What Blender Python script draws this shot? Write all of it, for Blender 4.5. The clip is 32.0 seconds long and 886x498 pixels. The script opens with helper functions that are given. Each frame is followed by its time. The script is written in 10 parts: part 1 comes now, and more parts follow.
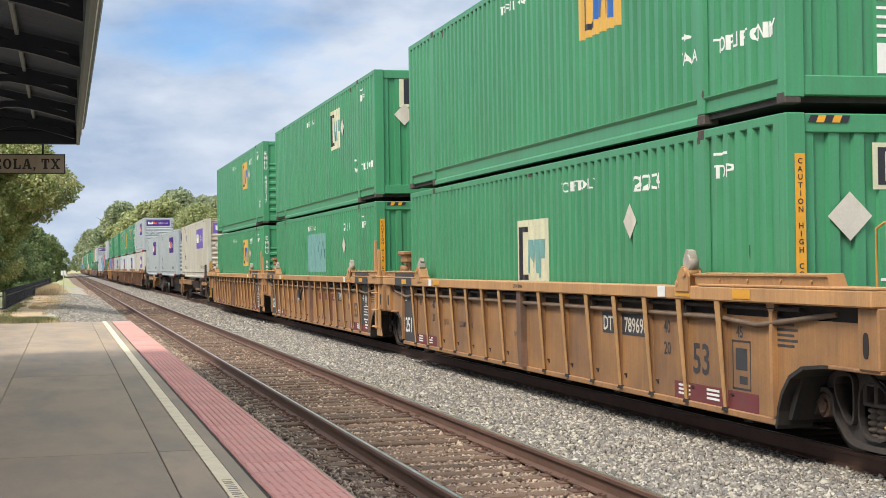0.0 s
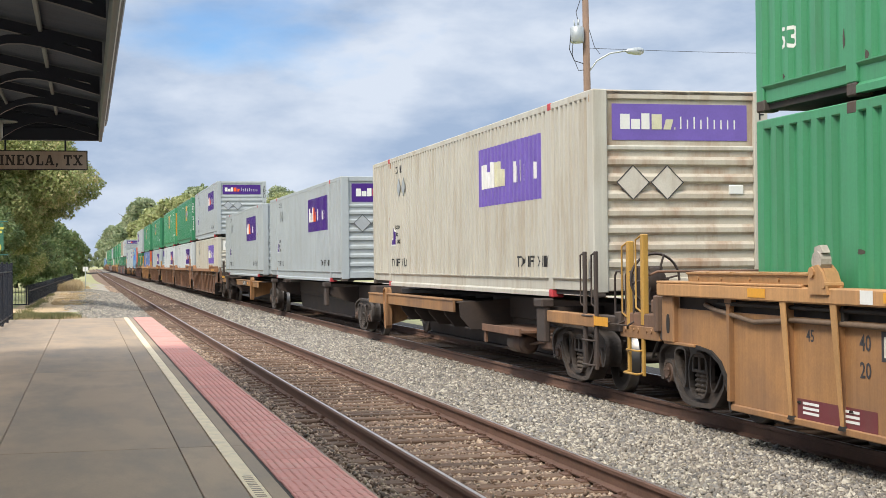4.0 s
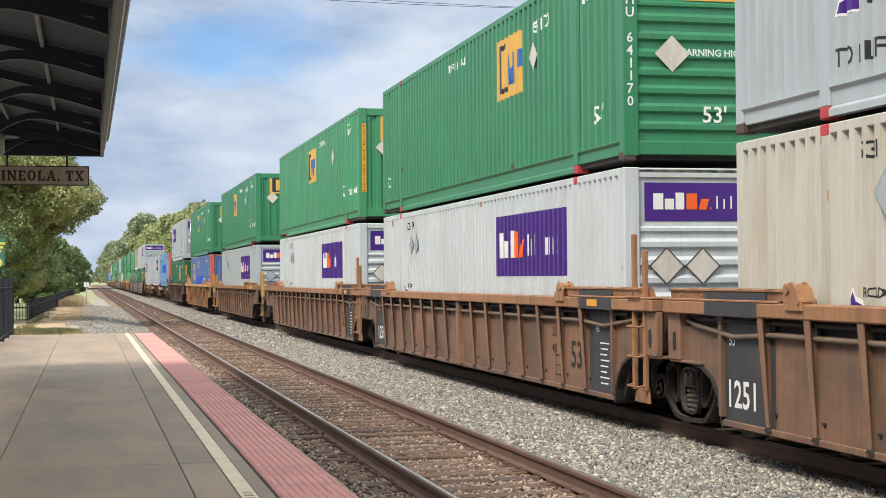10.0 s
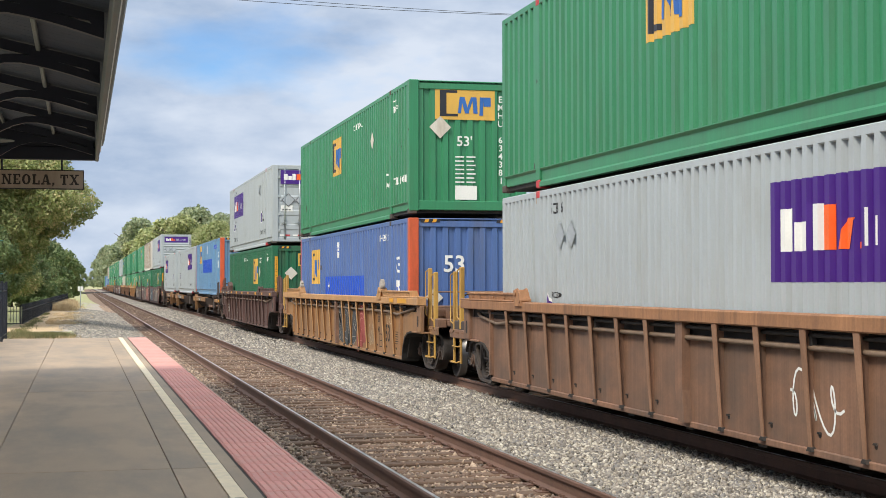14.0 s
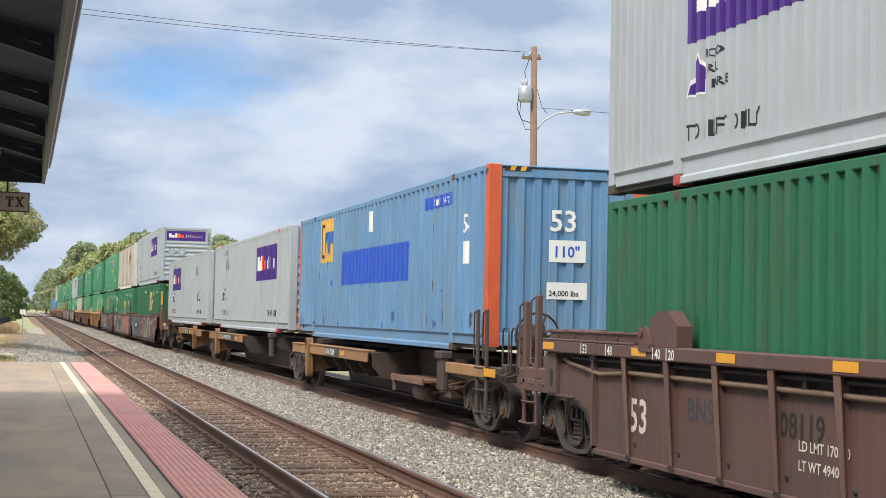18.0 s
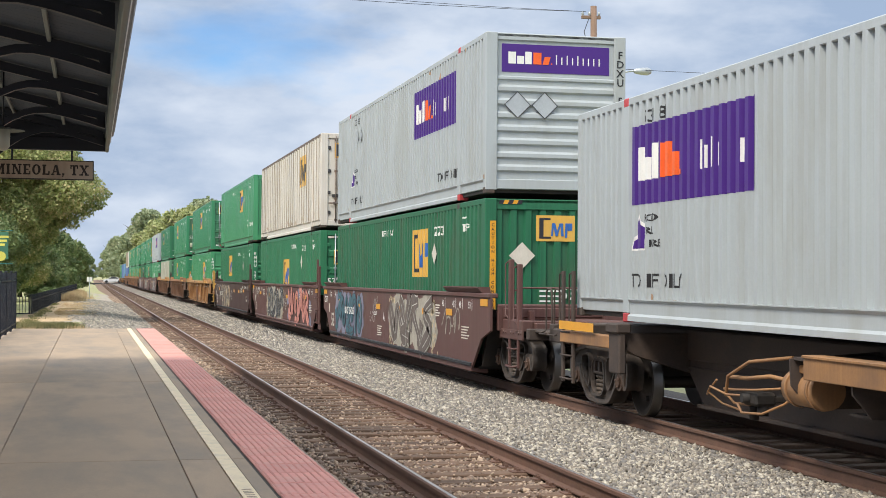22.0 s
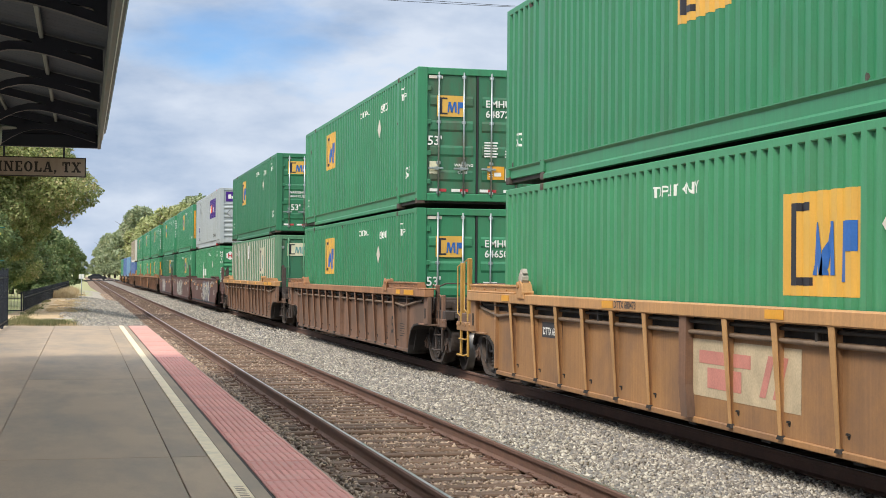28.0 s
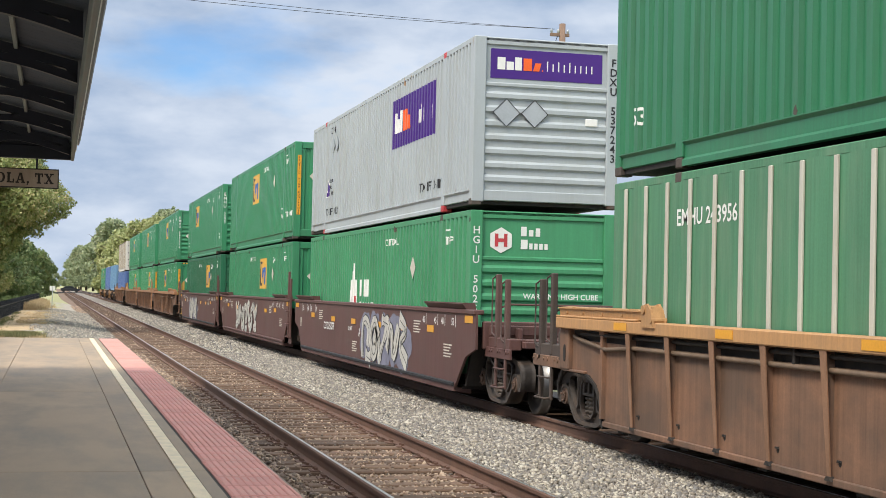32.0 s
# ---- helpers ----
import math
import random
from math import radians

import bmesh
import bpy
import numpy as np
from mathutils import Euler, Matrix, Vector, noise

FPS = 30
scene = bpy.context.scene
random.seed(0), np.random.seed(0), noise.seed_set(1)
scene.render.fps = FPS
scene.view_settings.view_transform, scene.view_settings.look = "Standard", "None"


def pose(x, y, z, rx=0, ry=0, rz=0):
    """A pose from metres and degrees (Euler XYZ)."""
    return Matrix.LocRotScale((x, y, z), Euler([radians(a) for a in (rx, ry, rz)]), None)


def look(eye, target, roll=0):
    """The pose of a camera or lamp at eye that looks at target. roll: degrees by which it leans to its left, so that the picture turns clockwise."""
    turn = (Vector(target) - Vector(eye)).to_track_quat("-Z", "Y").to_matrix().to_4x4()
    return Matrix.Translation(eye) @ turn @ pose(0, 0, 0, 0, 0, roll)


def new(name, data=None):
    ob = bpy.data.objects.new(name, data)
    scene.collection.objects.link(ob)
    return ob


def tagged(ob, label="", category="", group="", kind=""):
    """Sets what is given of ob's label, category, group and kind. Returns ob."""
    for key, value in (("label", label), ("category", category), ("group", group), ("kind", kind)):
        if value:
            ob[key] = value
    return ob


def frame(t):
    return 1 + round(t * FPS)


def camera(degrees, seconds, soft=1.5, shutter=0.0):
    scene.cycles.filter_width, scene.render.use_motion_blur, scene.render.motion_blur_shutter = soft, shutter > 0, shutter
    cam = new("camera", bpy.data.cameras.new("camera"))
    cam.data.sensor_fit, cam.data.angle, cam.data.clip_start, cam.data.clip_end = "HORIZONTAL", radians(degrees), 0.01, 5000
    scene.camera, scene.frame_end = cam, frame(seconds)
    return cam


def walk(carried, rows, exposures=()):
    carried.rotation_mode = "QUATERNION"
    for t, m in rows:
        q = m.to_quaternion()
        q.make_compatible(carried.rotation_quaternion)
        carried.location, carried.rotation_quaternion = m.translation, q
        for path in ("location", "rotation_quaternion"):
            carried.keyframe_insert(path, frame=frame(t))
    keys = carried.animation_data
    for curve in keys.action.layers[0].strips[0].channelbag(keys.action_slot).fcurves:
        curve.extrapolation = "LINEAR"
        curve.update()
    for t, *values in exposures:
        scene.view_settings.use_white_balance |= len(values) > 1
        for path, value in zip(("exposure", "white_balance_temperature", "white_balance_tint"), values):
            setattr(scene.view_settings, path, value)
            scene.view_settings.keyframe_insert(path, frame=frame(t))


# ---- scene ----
# The camera stands on the platform, hand-held; +y runs along the track, z = 0 is the top of the rails.
cam = camera(32.82, 32.0, soft=0.6)
PATH = [
    (0.0, pose(0, 0, 1.836, 90.55, 0.83, -14.14)),
    (0.5, pose(0, 0, 1.836, 90.52, 1.08, -13.95)),
    (1.0, pose(0, 0, 1.836, 90.52, 1.13, -13.78)),
    (1.5, pose(0, 0, 1.836, 90.33, 0.98, -13.45)),
    (2.0, pose(0, 0, 1.836, 90.14, 0.97, -13.22)),
    (2.5, pose(0, 0, 1.836, 90.22, 0.73, -13.34)),
    (3.0, pose(0, 0, 1.836, 90.43, 0.59, -13.40)),
    (3.5, pose(0, 0, 1.836, 90.55, 0.65, -13.40)),
    (4.0, pose(0, 0, 1.836, 90.47, 0.59, -13.35)),
    (4.5, pose(0, 0, 1.836, 90.63, 0.48, -13.23)),
    (6.5, pose(0, 0, 1.836, 90.95, 0.51, -13.31)),
    (7.0, pose(0, 0, 1.836, 90.75, 0.60, -13.29)),
    (7.5, pose(0, 0, 1.836, 90.64, 0.65, -13.26)),
    (8.0, pose(0, 0, 1.836, 90.69, 0.60, -13.22)),
    (8.5, pose(0, 0, 1.836, 90.80, 0.48, -13.26)),
    (9.0, pose(0, 0, 1.836, 90.88, 0.28, -13.28)),
    (9.5, pose(0, 0, 1.836, 91.07, 0.31, -13.30)),
    (10.0, pose(0, 0, 1.836, 91.09, 0.46, -13.31)),
    (10.5, pose(0, 0, 1.836, 91.12, 0.35, -13.30)),
    (11.0, pose(0, 0, 1.836, 91.21, 0.25, -13.25)),
    (11.5, pose(0, 0, 1.836, 91.26, 0.35, -13.21)),
    (12.0, pose(0, 0, 1.836, 91.31, 0.35, -13.24)),
    (12.5, pose(0, 0, 1.836, 91.19, 0.36, -13.29)),
    (13.0, pose(0, 0, 1.836, 91.00, 0.12, -13.49)),
    (13.5, pose(0, 0, 1.836, 91.15, 0.10, -13.50)),
    (15.5, pose(0, 0, 1.836, 91.74, -0.41, -13.99)),
    (16.0, pose(0, 0, 1.836, 92.04, -0.82, -14.22)),
    (16.5, pose(0, 0, 1.836, 92.84, -1.09, -14.44)),
    (17.0, pose(0, 0, 1.836, 93.09, -1.32, -14.57)),
    (17.5, pose(0, 0, 1.836, 92.87, -1.20, -15.01)),
    (18.0, pose(0, 0, 1.836, 92.56, -1.15, -15.57)),
    (18.5, pose(0, 0, 1.836, 92.48, -0.90, -15.66)),
    (19.0, pose(0, 0, 1.836, 92.13, -0.77, -15.51)),
    (19.5, pose(0, 0, 1.836, 91.42, -0.65, -15.49)),
    (20.0, pose(0, 0, 1.836, 91.23, -0.53, -15.46)),
    (20.5, pose(0, 0, 1.836, 91.12, -0.43, -15.34)),
    (21.0, pose(0, 0, 1.836, 91.12, -0.39, -14.98)),
    (21.5, pose(0, 0, 1.836, 91.16, -0.42, -14.11)),
    (22.0, pose(0, 0, 1.836, 91.10, -0.43, -13.20)),
    (22.5, pose(0, 0, 1.836, 91.11, -0.50, -12.86)),
    (23.0, pose(0, 0, 1.836, 91.14, -0.47, -12.70)),
    (23.5, pose(0, 0, 1.836, 91.02, -0.38, -12.72)),
    (24.0, pose(0, 0, 1.836, 90.89, -0.39, -12.73)),
    (24.5, pose(0, 0, 1.836, 90.80, -0.27, -12.81)),
    (26.5, pose(0, 0, 1.836, 91.01, -0.30, -13.18)),
    (27.0, pose(0, 0, 1.836, 90.90, -0.39, -13.26)),
    (27.5, pose(0, 0, 1.836, 90.91, -0.58, -13.27)),
    (28.0, pose(0, 0, 1.836, 91.01, -0.51, -13.49)),
    (28.5, pose(0, 0, 1.836, 91.22, -0.61, -13.56)),
    (29.0, pose(0, 0, 1.836, 91.37, -0.28, -13.50)),
    (29.5, pose(0, 0, 1.836, 91.42, -0.29, -13.43)),
    (30.0, pose(0, 0, 1.836, 91.45, -0.34, -13.21)),
    (30.5, pose(0, 0, 1.836, 91.43, -0.61, -13.06)),
    (31.0, pose(0, 0, 1.836, 91.53, -0.99, -13.50)),
    (31.5, pose(0, 0, 1.836, 91.70, -1.32, -14.26)),
    (32.0, pose(0, 0, 1.836, 91.68, -1.31, -14.53)),
]
walk(cam, PATH)

# ---- world, sun ----
SUN_EL, SUN_AZ = radians(50), radians(232)
world = bpy.data.worlds.new("sky")
scene.world = world
world.use_nodes = True
wt = world.node_tree
wt.nodes.clear()


def wn(kind, **kw):
    n = wt.nodes.new(kind)
    for k, v in kw.items():
        n.inputs[k].default_value = v
    return n


w_out, w_bg = wn("ShaderNodeOutputWorld"), wn("ShaderNodeBackground", Strength=0.105)
w_sky = wn("ShaderNodeTexSky")
w_sky.sky_type, w_sky.sun_disc = "NISHITA", False
w_sky.sun_elevation, w_sky.sun_rotation, w_sky.dust_density, w_sky.ozone_density = SUN_EL, SUN_AZ, 0.4, 3.0
w_co = wn("ShaderNodeTexCoord")
# banks of cloud, flattened towards the horizon
w_map = wn("ShaderNodeMapping", Scale=(1.0, 1.0, 2.6), Location=(0.35, 0.0, 0.62))
w_n1 = wn("ShaderNodeTexNoise", Scale=5.5, Detail=7.0, Roughness=0.5)
w_n2 = wn("ShaderNodeTexNoise", Scale=1.7, Detail=2.0)
w_mix = wt.nodes.new("ShaderNodeMath"); w_mix.operation = "MULTIPLY_ADD"; w_mix.inputs[1].default_value = 0.6
w_r1 = wn("ShaderNodeValToRGB")
w_r1.color_ramp.elements[0].position, w_r1.color_ramp.elements[1].position = 0.50, 0.70
w_n3 = wn("ShaderNodeTexNoise", Scale=6.5, Detail=8.0, Roughness=0.54)
w_r2 = wn("ShaderNodeValToRGB")
w_r2.color_ramp.elements[0].position, w_r2.color_ramp.elements[1].position = 0.40, 0.64
w_r2.color_ramp.elements[0].color, w_r2.color_ramp.elements[1].color = (2.5, 3.25, 4.5, 1), (4.7, 5.2, 6.0, 1)
w_m = wt.nodes.new("ShaderNodeMixRGB")
L = wt.links.new
L(w_co.outputs["Generated"], w_map.inputs[0])
for n in (w_n1, w_n2, w_n3):
    L(w_map.outputs[0], n.inputs["Vector"])
L(w_n2.outputs[0], w_mix.inputs[0]); L(w_n1.outputs[0], w_mix.inputs[2])
# a long blue opening in the cloud ahead, ragged by the same noise
w_gap = wn("ShaderNodeMapping", Location=(-0.092 / 0.15, 0.0, -0.157 / 0.040), Scale=(1 / 0.15, 0.25, 1 / 0.040))
w_len = wt.nodes.new("ShaderNodeVectorMath"); w_len.operation = "LENGTH"
w_open = wn("ShaderNodeMapRange"); w_open.inputs[1].default_value, w_open.inputs[2].default_value = 0.0, 1.5
w_open.inputs[3].default_value, w_open.inputs[4].default_value = -0.34, 0.15
w_sum = wt.nodes.new("ShaderNodeMath"); w_sum.operation = "ADD"
L(w_co.outputs["Generated"], w_gap.inputs[0]); L(w_gap.outputs[0], w_len.inputs[0]); L(w_len.outputs["Value"], w_open.inputs[0])
L(w_mix.outputs[0], w_sum.inputs[0]); L(w_open.outputs[0], w_sum.inputs[1])
# cloud is brighter overhead than near the horizon
w_sep = wt.nodes.new("ShaderNodeSeparateXYZ"); L(w_co.outputs["Generated"], w_sep.inputs[0])
w_up = wn("ShaderNodeValToRGB")
w_up.color_ramp.elements[0].position, w_up.color_ramp.elements[1].position = 0.25, 0.7
w_up.color_ramp.elements[0].color, w_up.color_ramp.elements[1].color = (1, 1, 1, 1), (2.6, 2.36, 2.08, 1)
L(w_sep.outputs[2], w_up.inputs[0])
w_lift = wt.nodes.new("ShaderNodeVectorMath"); w_lift.operation = "MULTIPLY"
L(w_r2.outputs[0], w_lift.inputs[0]); L(w_up.outputs[0], w_lift.inputs[1])
L(w_sum.outputs[0], w_r1.inputs[0]); L(w_n3.outputs[0], w_r2.inputs[0])
w_grade = wt.nodes.new("ShaderNodeMixRGB"); w_grade.blend_type = "MULTIPLY"; w_grade.inputs[0].default_value = 1.0
w_grade.inputs[2].default_value = (0.60, 0.78, 0.98, 1)
L(w_sky.outputs[0], w_grade.inputs[1])
L(w_r1.outputs[0], w_m.inputs[0]); L(w_grade.outputs[0], w_m.inputs[1]); L(w_lift.outputs[0], w_m.inputs[2])
L(w_m.outputs[0], w_bg.inputs[0]); L(w_bg.outputs[0], w_out.inputs[0])

sun = new("sun", bpy.data.lights.new("sun", "SUN"))
sun.data.energy, sun.data.angle, sun.data.color = 2.55, radians(18), (1.0, 0.92, 0.80)
sun.matrix_world = look((-40 * math.sin(SUN_AZ - math.pi), -40 * math.cos(SUN_AZ - math.pi), 40 * math.tan(SUN_EL)), (0, 0, 0))
scene.view_settings.exposure = 0.54


# ---- materials ----
def material(name, colour, rough=0.6, metal=0.0, var=0.15, scale=3.0, fine=40.0, bump=0.15, dirt=None, dirt_amount=0.35,
             dirt_scale=(2.0, 2.0, 0.5), tint=0.0, coat=0.0, spec=0.5, bump_dist=0.01, dirt_lo=0.48, dirt_hi=0.72, streak=0.0):
    """A painted or raw surface: broad and fine variation, streaks of dirt, fine relief; tint varies it from object to object."""
    m = bpy.data.materials.new(name)
    m.use_nodes = True
    nt = m.node_tree
    b = nt.nodes["Principled BSDF"]
    b.inputs["Roughness"].default_value, b.inputs["Metallic"].default_value = rough, metal
    b.inputs["Specular IOR Level"].default_value = spec
    b.inputs["Coat Weight"].default_value = coat
    co = nt.nodes.new("ShaderNodeTexCoord")
    oi = nt.nodes.new("ShaderNodeObjectInfo")
    off = nt.nodes.new("ShaderNodeVectorMath"); off.operation = "MULTIPLY_ADD"
    nt.links.new(oi.outputs["Random"], off.inputs[0]); off.inputs[1].default_value = (37, 61, 17)
    nt.links.new(co.outputs["Object"], off.inputs[2])
    n1 = nt.nodes.new("ShaderNodeTexNoise"); n1.inputs["Scale"].default_value = scale; n1.inputs["Detail"].default_value = 5
    n2 = nt.nodes.new("ShaderNodeTexNoise"); n2.inputs["Scale"].default_value = fine; n2.inputs["Detail"].default_value = 3
    for n in (n1, n2):
        nt.links.new(off.outputs[0], n.inputs["Vector"])
    lo, hi = [c * (1 - var) for c in colour], [min(1, c * (1 + var)) for c in colour]
    r = nt.nodes.new("ShaderNodeValToRGB")
    r.color_ramp.elements[0].position, r.color_ramp.elements[1].position = 0.3, 0.7
    r.color_ramp.elements[0].color, r.color_ramp.elements[1].color = (*lo, 1), (*hi, 1)
    add = nt.nodes.new("ShaderNodeMath"); add.operation = "MULTIPLY_ADD"; add.inputs[1].default_value = 0.4
    nt.links.new(n2.outputs[0], add.inputs[0]); 
    sc = nt.nodes.new("ShaderNodeMath"); sc.operation = "MULTIPLY_ADD"; sc.inputs[1].default_value = 0.6; sc.inputs[2].default_value = 0.0
    nt.links.new(n1.outputs[0], sc.inputs[0]); nt.links.new(sc.outputs[0], add.inputs[2])
    nt.links.new(add.outputs[0], r.inputs[0])
    last = r.outputs[0]
    if dirt:
        mp = nt.nodes.new("ShaderNodeMapping"); mp.inputs["Scale"].default_value = dirt_scale
        nt.links.new(off.outputs[0], mp.inputs[0])
        n3 = nt.nodes.new("ShaderNodeTexNoise"); n3.inputs["Scale"].default_value = 2.0; n3.inputs["Detail"].default_value = 8; n3.inputs["Roughness"].default_value = 0.65
        nt.links.new(mp.outputs[0], n3.inputs["Vector"])
        rr = nt.nodes.new("ShaderNodeMapRange"); rr.inputs[1].default_value, rr.inputs[2].default_value, rr.inputs[4].default_value = dirt_lo, dirt_hi, dirt_amount
        nt.links.new(n3.outputs[0], rr.inputs[0])
        mx = nt.nodes.new("ShaderNodeMixRGB"); mx.inputs[2].default_value = (*dirt, 1)
        nt.links.new(rr.outputs[0], mx.inputs[0]); nt.links.new(last, mx.inputs[1])
        last = mx.outputs[0]
    if streak:
        # fine runs of weather down the panel, and small chips
        sm = nt.nodes.new("ShaderNodeMapping"); sm.inputs["Scale"].default_value = (16, 16, 0.45)
        nt.links.new(off.outputs[0], sm.inputs[0])
        sn = nt.nodes.new("ShaderNodeTexNoise"); sn.inputs["Scale"].default_value = 1.0; sn.inputs["Detail"].default_value = 6; sn.inputs["Roughness"].default_value = 0.7
        nt.links.new(sm.outputs[0], sn.inputs["Vector"])
        sr = nt.nodes.new("ShaderNodeMapRange"); sr.inputs[1].default_value, sr.inputs[2].default_value, sr.inputs[3].default_value, sr.inputs[4].default_value = 0.3, 0.7, 1 - streak, 1 + streak
        nt.links.new(sn.outputs[0], sr.inputs[0])
        sh = nt.nodes.new("ShaderNodeHueSaturation")
        nt.links.new(sr.outputs[0], sh.inputs["Value"]); nt.links.new(last, sh.inputs["Color"])
        last = sh.outputs[0]
    if tint:
        hs = nt.nodes.new("ShaderNodeHueSaturation")
        mr = nt.nodes.new("ShaderNodeMapRange"); mr.inputs[3].default_value, mr.inputs[4].default_value = 1 - tint, 1 + tint
        nt.links.new(oi.outputs["Random"], mr.inputs[0]); nt.links.new(mr.outputs[0], hs.inputs["Value"])
        nt.links.new(last, hs.inputs["Color"])
        last = hs.outputs[0]
    nt.links.new(last, b.inputs["Base Color"])
    rv = nt.nodes.new("ShaderNodeMapRange"); rv.inputs[3].default_value, rv.inputs[4].default_value = max(0.02, rough - 0.12), min(1, rough + 0.12)
    nt.links.new(n1.outputs[0], rv.inputs[0]); nt.links.new(rv.outputs[0], b.inputs["Roughness"])
    if bump:
        bp = nt.nodes.new("ShaderNodeBump"); bp.inputs["Strength"].default_value = bump; bp.inputs["Distance"].default_value = bump_dist
        nt.links.new(add.outputs[0], bp.inputs["Height"]); nt.links.new(bp.outputs[0], b.inputs["Normal"])
    return m


RUST = (0.10, 0.045, 0.02)
M_GREEN = material("green_paint", (0.040, 0.225, 0.105), 0.40, var=0.10, scale=0.6, dirt=(0.060, 0.165, 0.09), dirt_amount=0.6, dirt_scale=(1, 1, 0.25), bump=0.05, streak=0.10)
M_GREEN_B = material("bright_green_paint", (0.060, 0.272, 0.128), 0.38, var=0.10, scale=0.6, dirt=(0.07, 0.19, 0.10), dirt_amount=0.5, dirt_scale=(1, 1, 0.25), bump=0.05, streak=0.09)
M_GREEN_D = material("dull_green_paint", (0.013, 0.125, 0.058), 0.55, var=0.14, scale=0.6, dirt=(0.06, 0.09, 0.05), dirt_amount=0.7, dirt_scale=(1, 1, 0.25), bump=0.05, streak=0.2)
M_GREEN_M = material("mid_green_paint", (0.027, 0.170, 0.080), 0.45, var=0.10, scale=0.6, dirt=(0.045, 0.13, 0.07), dirt_amount=0.6, dirt_scale=(1, 1, 0.25), bump=0.05, streak=0.11)
M_GREEN_F = material("chalky_faded_green_paint", (0.075, 0.215, 0.115), 0.6, var=0.14, scale=0.6, dirt=(0.16, 0.25, 0.16), dirt_amount=0.6, dirt_scale=(1, 1, 0.25), bump=0.05, streak=0.2)
M_GREY = material("pale_grey_paint", (0.40, 0.44, 0.455), 0.45, var=0.05, scale=0.7, dirt=(0.33, 0.34, 0.32), dirt_amount=0.6, dirt_scale=(1, 1, 0.2), bump=0.04, streak=0.03)
M_GREY_W = material("near_white_paint", (0.55, 0.585, 0.59), 0.45, var=0.05, scale=0.7, dirt=(0.42, 0.42, 0.38), dirt_amount=0.6, dirt_scale=(1, 1, 0.2), bump=0.04, streak=0.08)
M_CREAM = material("weathered_cream_paint", (0.52, 0.50, 0.43), 0.55, var=0.06, scale=0.7, dirt=(0.38, 0.31, 0.22), dirt_amount=0.7, dirt_scale=(1, 1, 0.2), bump=0.05, streak=0.1)
M_WHITE = material("rust_streaked_white_paint", (0.62, 0.59, 0.535), 0.5, var=0.06, scale=0.7, dirt=(0.42, 0.31, 0.20), dirt_amount=0.7, dirt_scale=(1.6, 1.6, 0.22), dirt_lo=0.50, dirt_hi=0.80, bump=0.05, streak=0.12)
M_WHITE_DOOR = material("rust_run_white_door_paint", (0.64, 0.60, 0.53), 0.5, var=0.08, scale=0.9, dirt=(0.26, 0.145, 0.075), dirt_amount=0.9, dirt_scale=(1.1, 1.1, 0.13), dirt_lo=0.50, dirt_hi=0.68, bump=0.05)
M_CREAM_END = material("rust_run_cream_end_paint", (0.54, 0.49, 0.40), 0.55, var=0.1, scale=0.9, dirt=(0.30, 0.165, 0.085), dirt_amount=0.85, dirt_scale=(0.9, 0.9, 0.22), dirt_lo=0.46, dirt_hi=0.70, bump=0.05)
M_GREEN_DOOR = material("grimy_green_door_paint", (0.036, 0.165, 0.085), 0.55, var=0.14, scale=0.9, dirt=(0.085, 0.075, 0.05), dirt_amount=0.8, dirt_scale=(1.0, 1.0, 0.2), dirt_lo=0.47, dirt_hi=0.68, bump=0.05)
# seam colour holds both the dirt and the shadow along each ridge
M_SEAM = material("dirt_and_shade_seam", (0.33, 0.28, 0.22), 0.6, var=0.3, scale=3, bump=0.1)
M_BLUE = material("dark_blue_paint", (0.080, 0.148, 0.35), 0.5, var=0.1, scale=0.6, dirt=(0.11, 0.13, 0.20), dirt_amount=0.7, dirt_scale=(1, 1, 0.25), bump=0.05, streak=0.12)
M_LBLUE = material("faded_light_blue_paint", (0.125, 0.265, 0.44), 0.5, var=0.14, scale=0.6, dirt=(0.17, 0.235, 0.29), dirt_amount=0.85, dirt_scale=(1, 1, 0.25), bump=0.05, streak=0.16)
M_BADGE_BLUE = material("royal_blue_vinyl", (0.022, 0.09, 0.50), 0.4, var=0.05, bump=0)
M_ORANGE_PAINT = material("orange_red_paint", (0.62, 0.11, 0.04), 0.5, var=0.1, dirt=RUST, dirt_amount=0.4)
M_YELLOW = material("yellow_vinyl", (0.68, 0.40, 0.075), 0.45, var=0.06, bump=0, dirt=(0.45, 0.28, 0.09), dirt_amount=0.4)
M_NAVY = material("near_black_vinyl", (0.022, 0.022, 0.03), 0.45, bump=0)
M_LOGOBLUE = material("mid_blue_vinyl", (0.03, 0.13, 0.42), 0.45, bump=0)
M_FADED_SPOT = material("stained_teal_vinyl", (0.085, 0.235, 0.19), 0.5, bump=0)
M_FADED = material("sun_faded_teal_vinyl", (0.16, 0.34, 0.32), 0.5, bump=0)
M_PALE = material("faded_cream_vinyl", (0.62, 0.60, 0.42), 0.5, bump=0)
M_PURPLE = material("purple_vinyl", (0.06, 0.014, 0.20), 0.4, var=0.06, bump=0)
M_PURPLE_F = material("faded_violet_vinyl", (0.17, 0.11, 0.43), 0.5, var=0.12, bump=0)
M_VIOLET_PALE = material("bleached_violet_vinyl", (0.40, 0.36, 0.58), 0.5, var=0.2, scale=4, bump=0)
M_LOGOORANGE = material("orange_vinyl", (0.85, 0.13, 0.02), 0.4, bump=0)
M_MARK = material("white_marking_paint", (0.78, 0.78, 0.74), 0.5, var=0.08, bump=0)
M_BLACKMARK = material("black_marking_paint", (0.02, 0.02, 0.022), 0.5, bump=0)
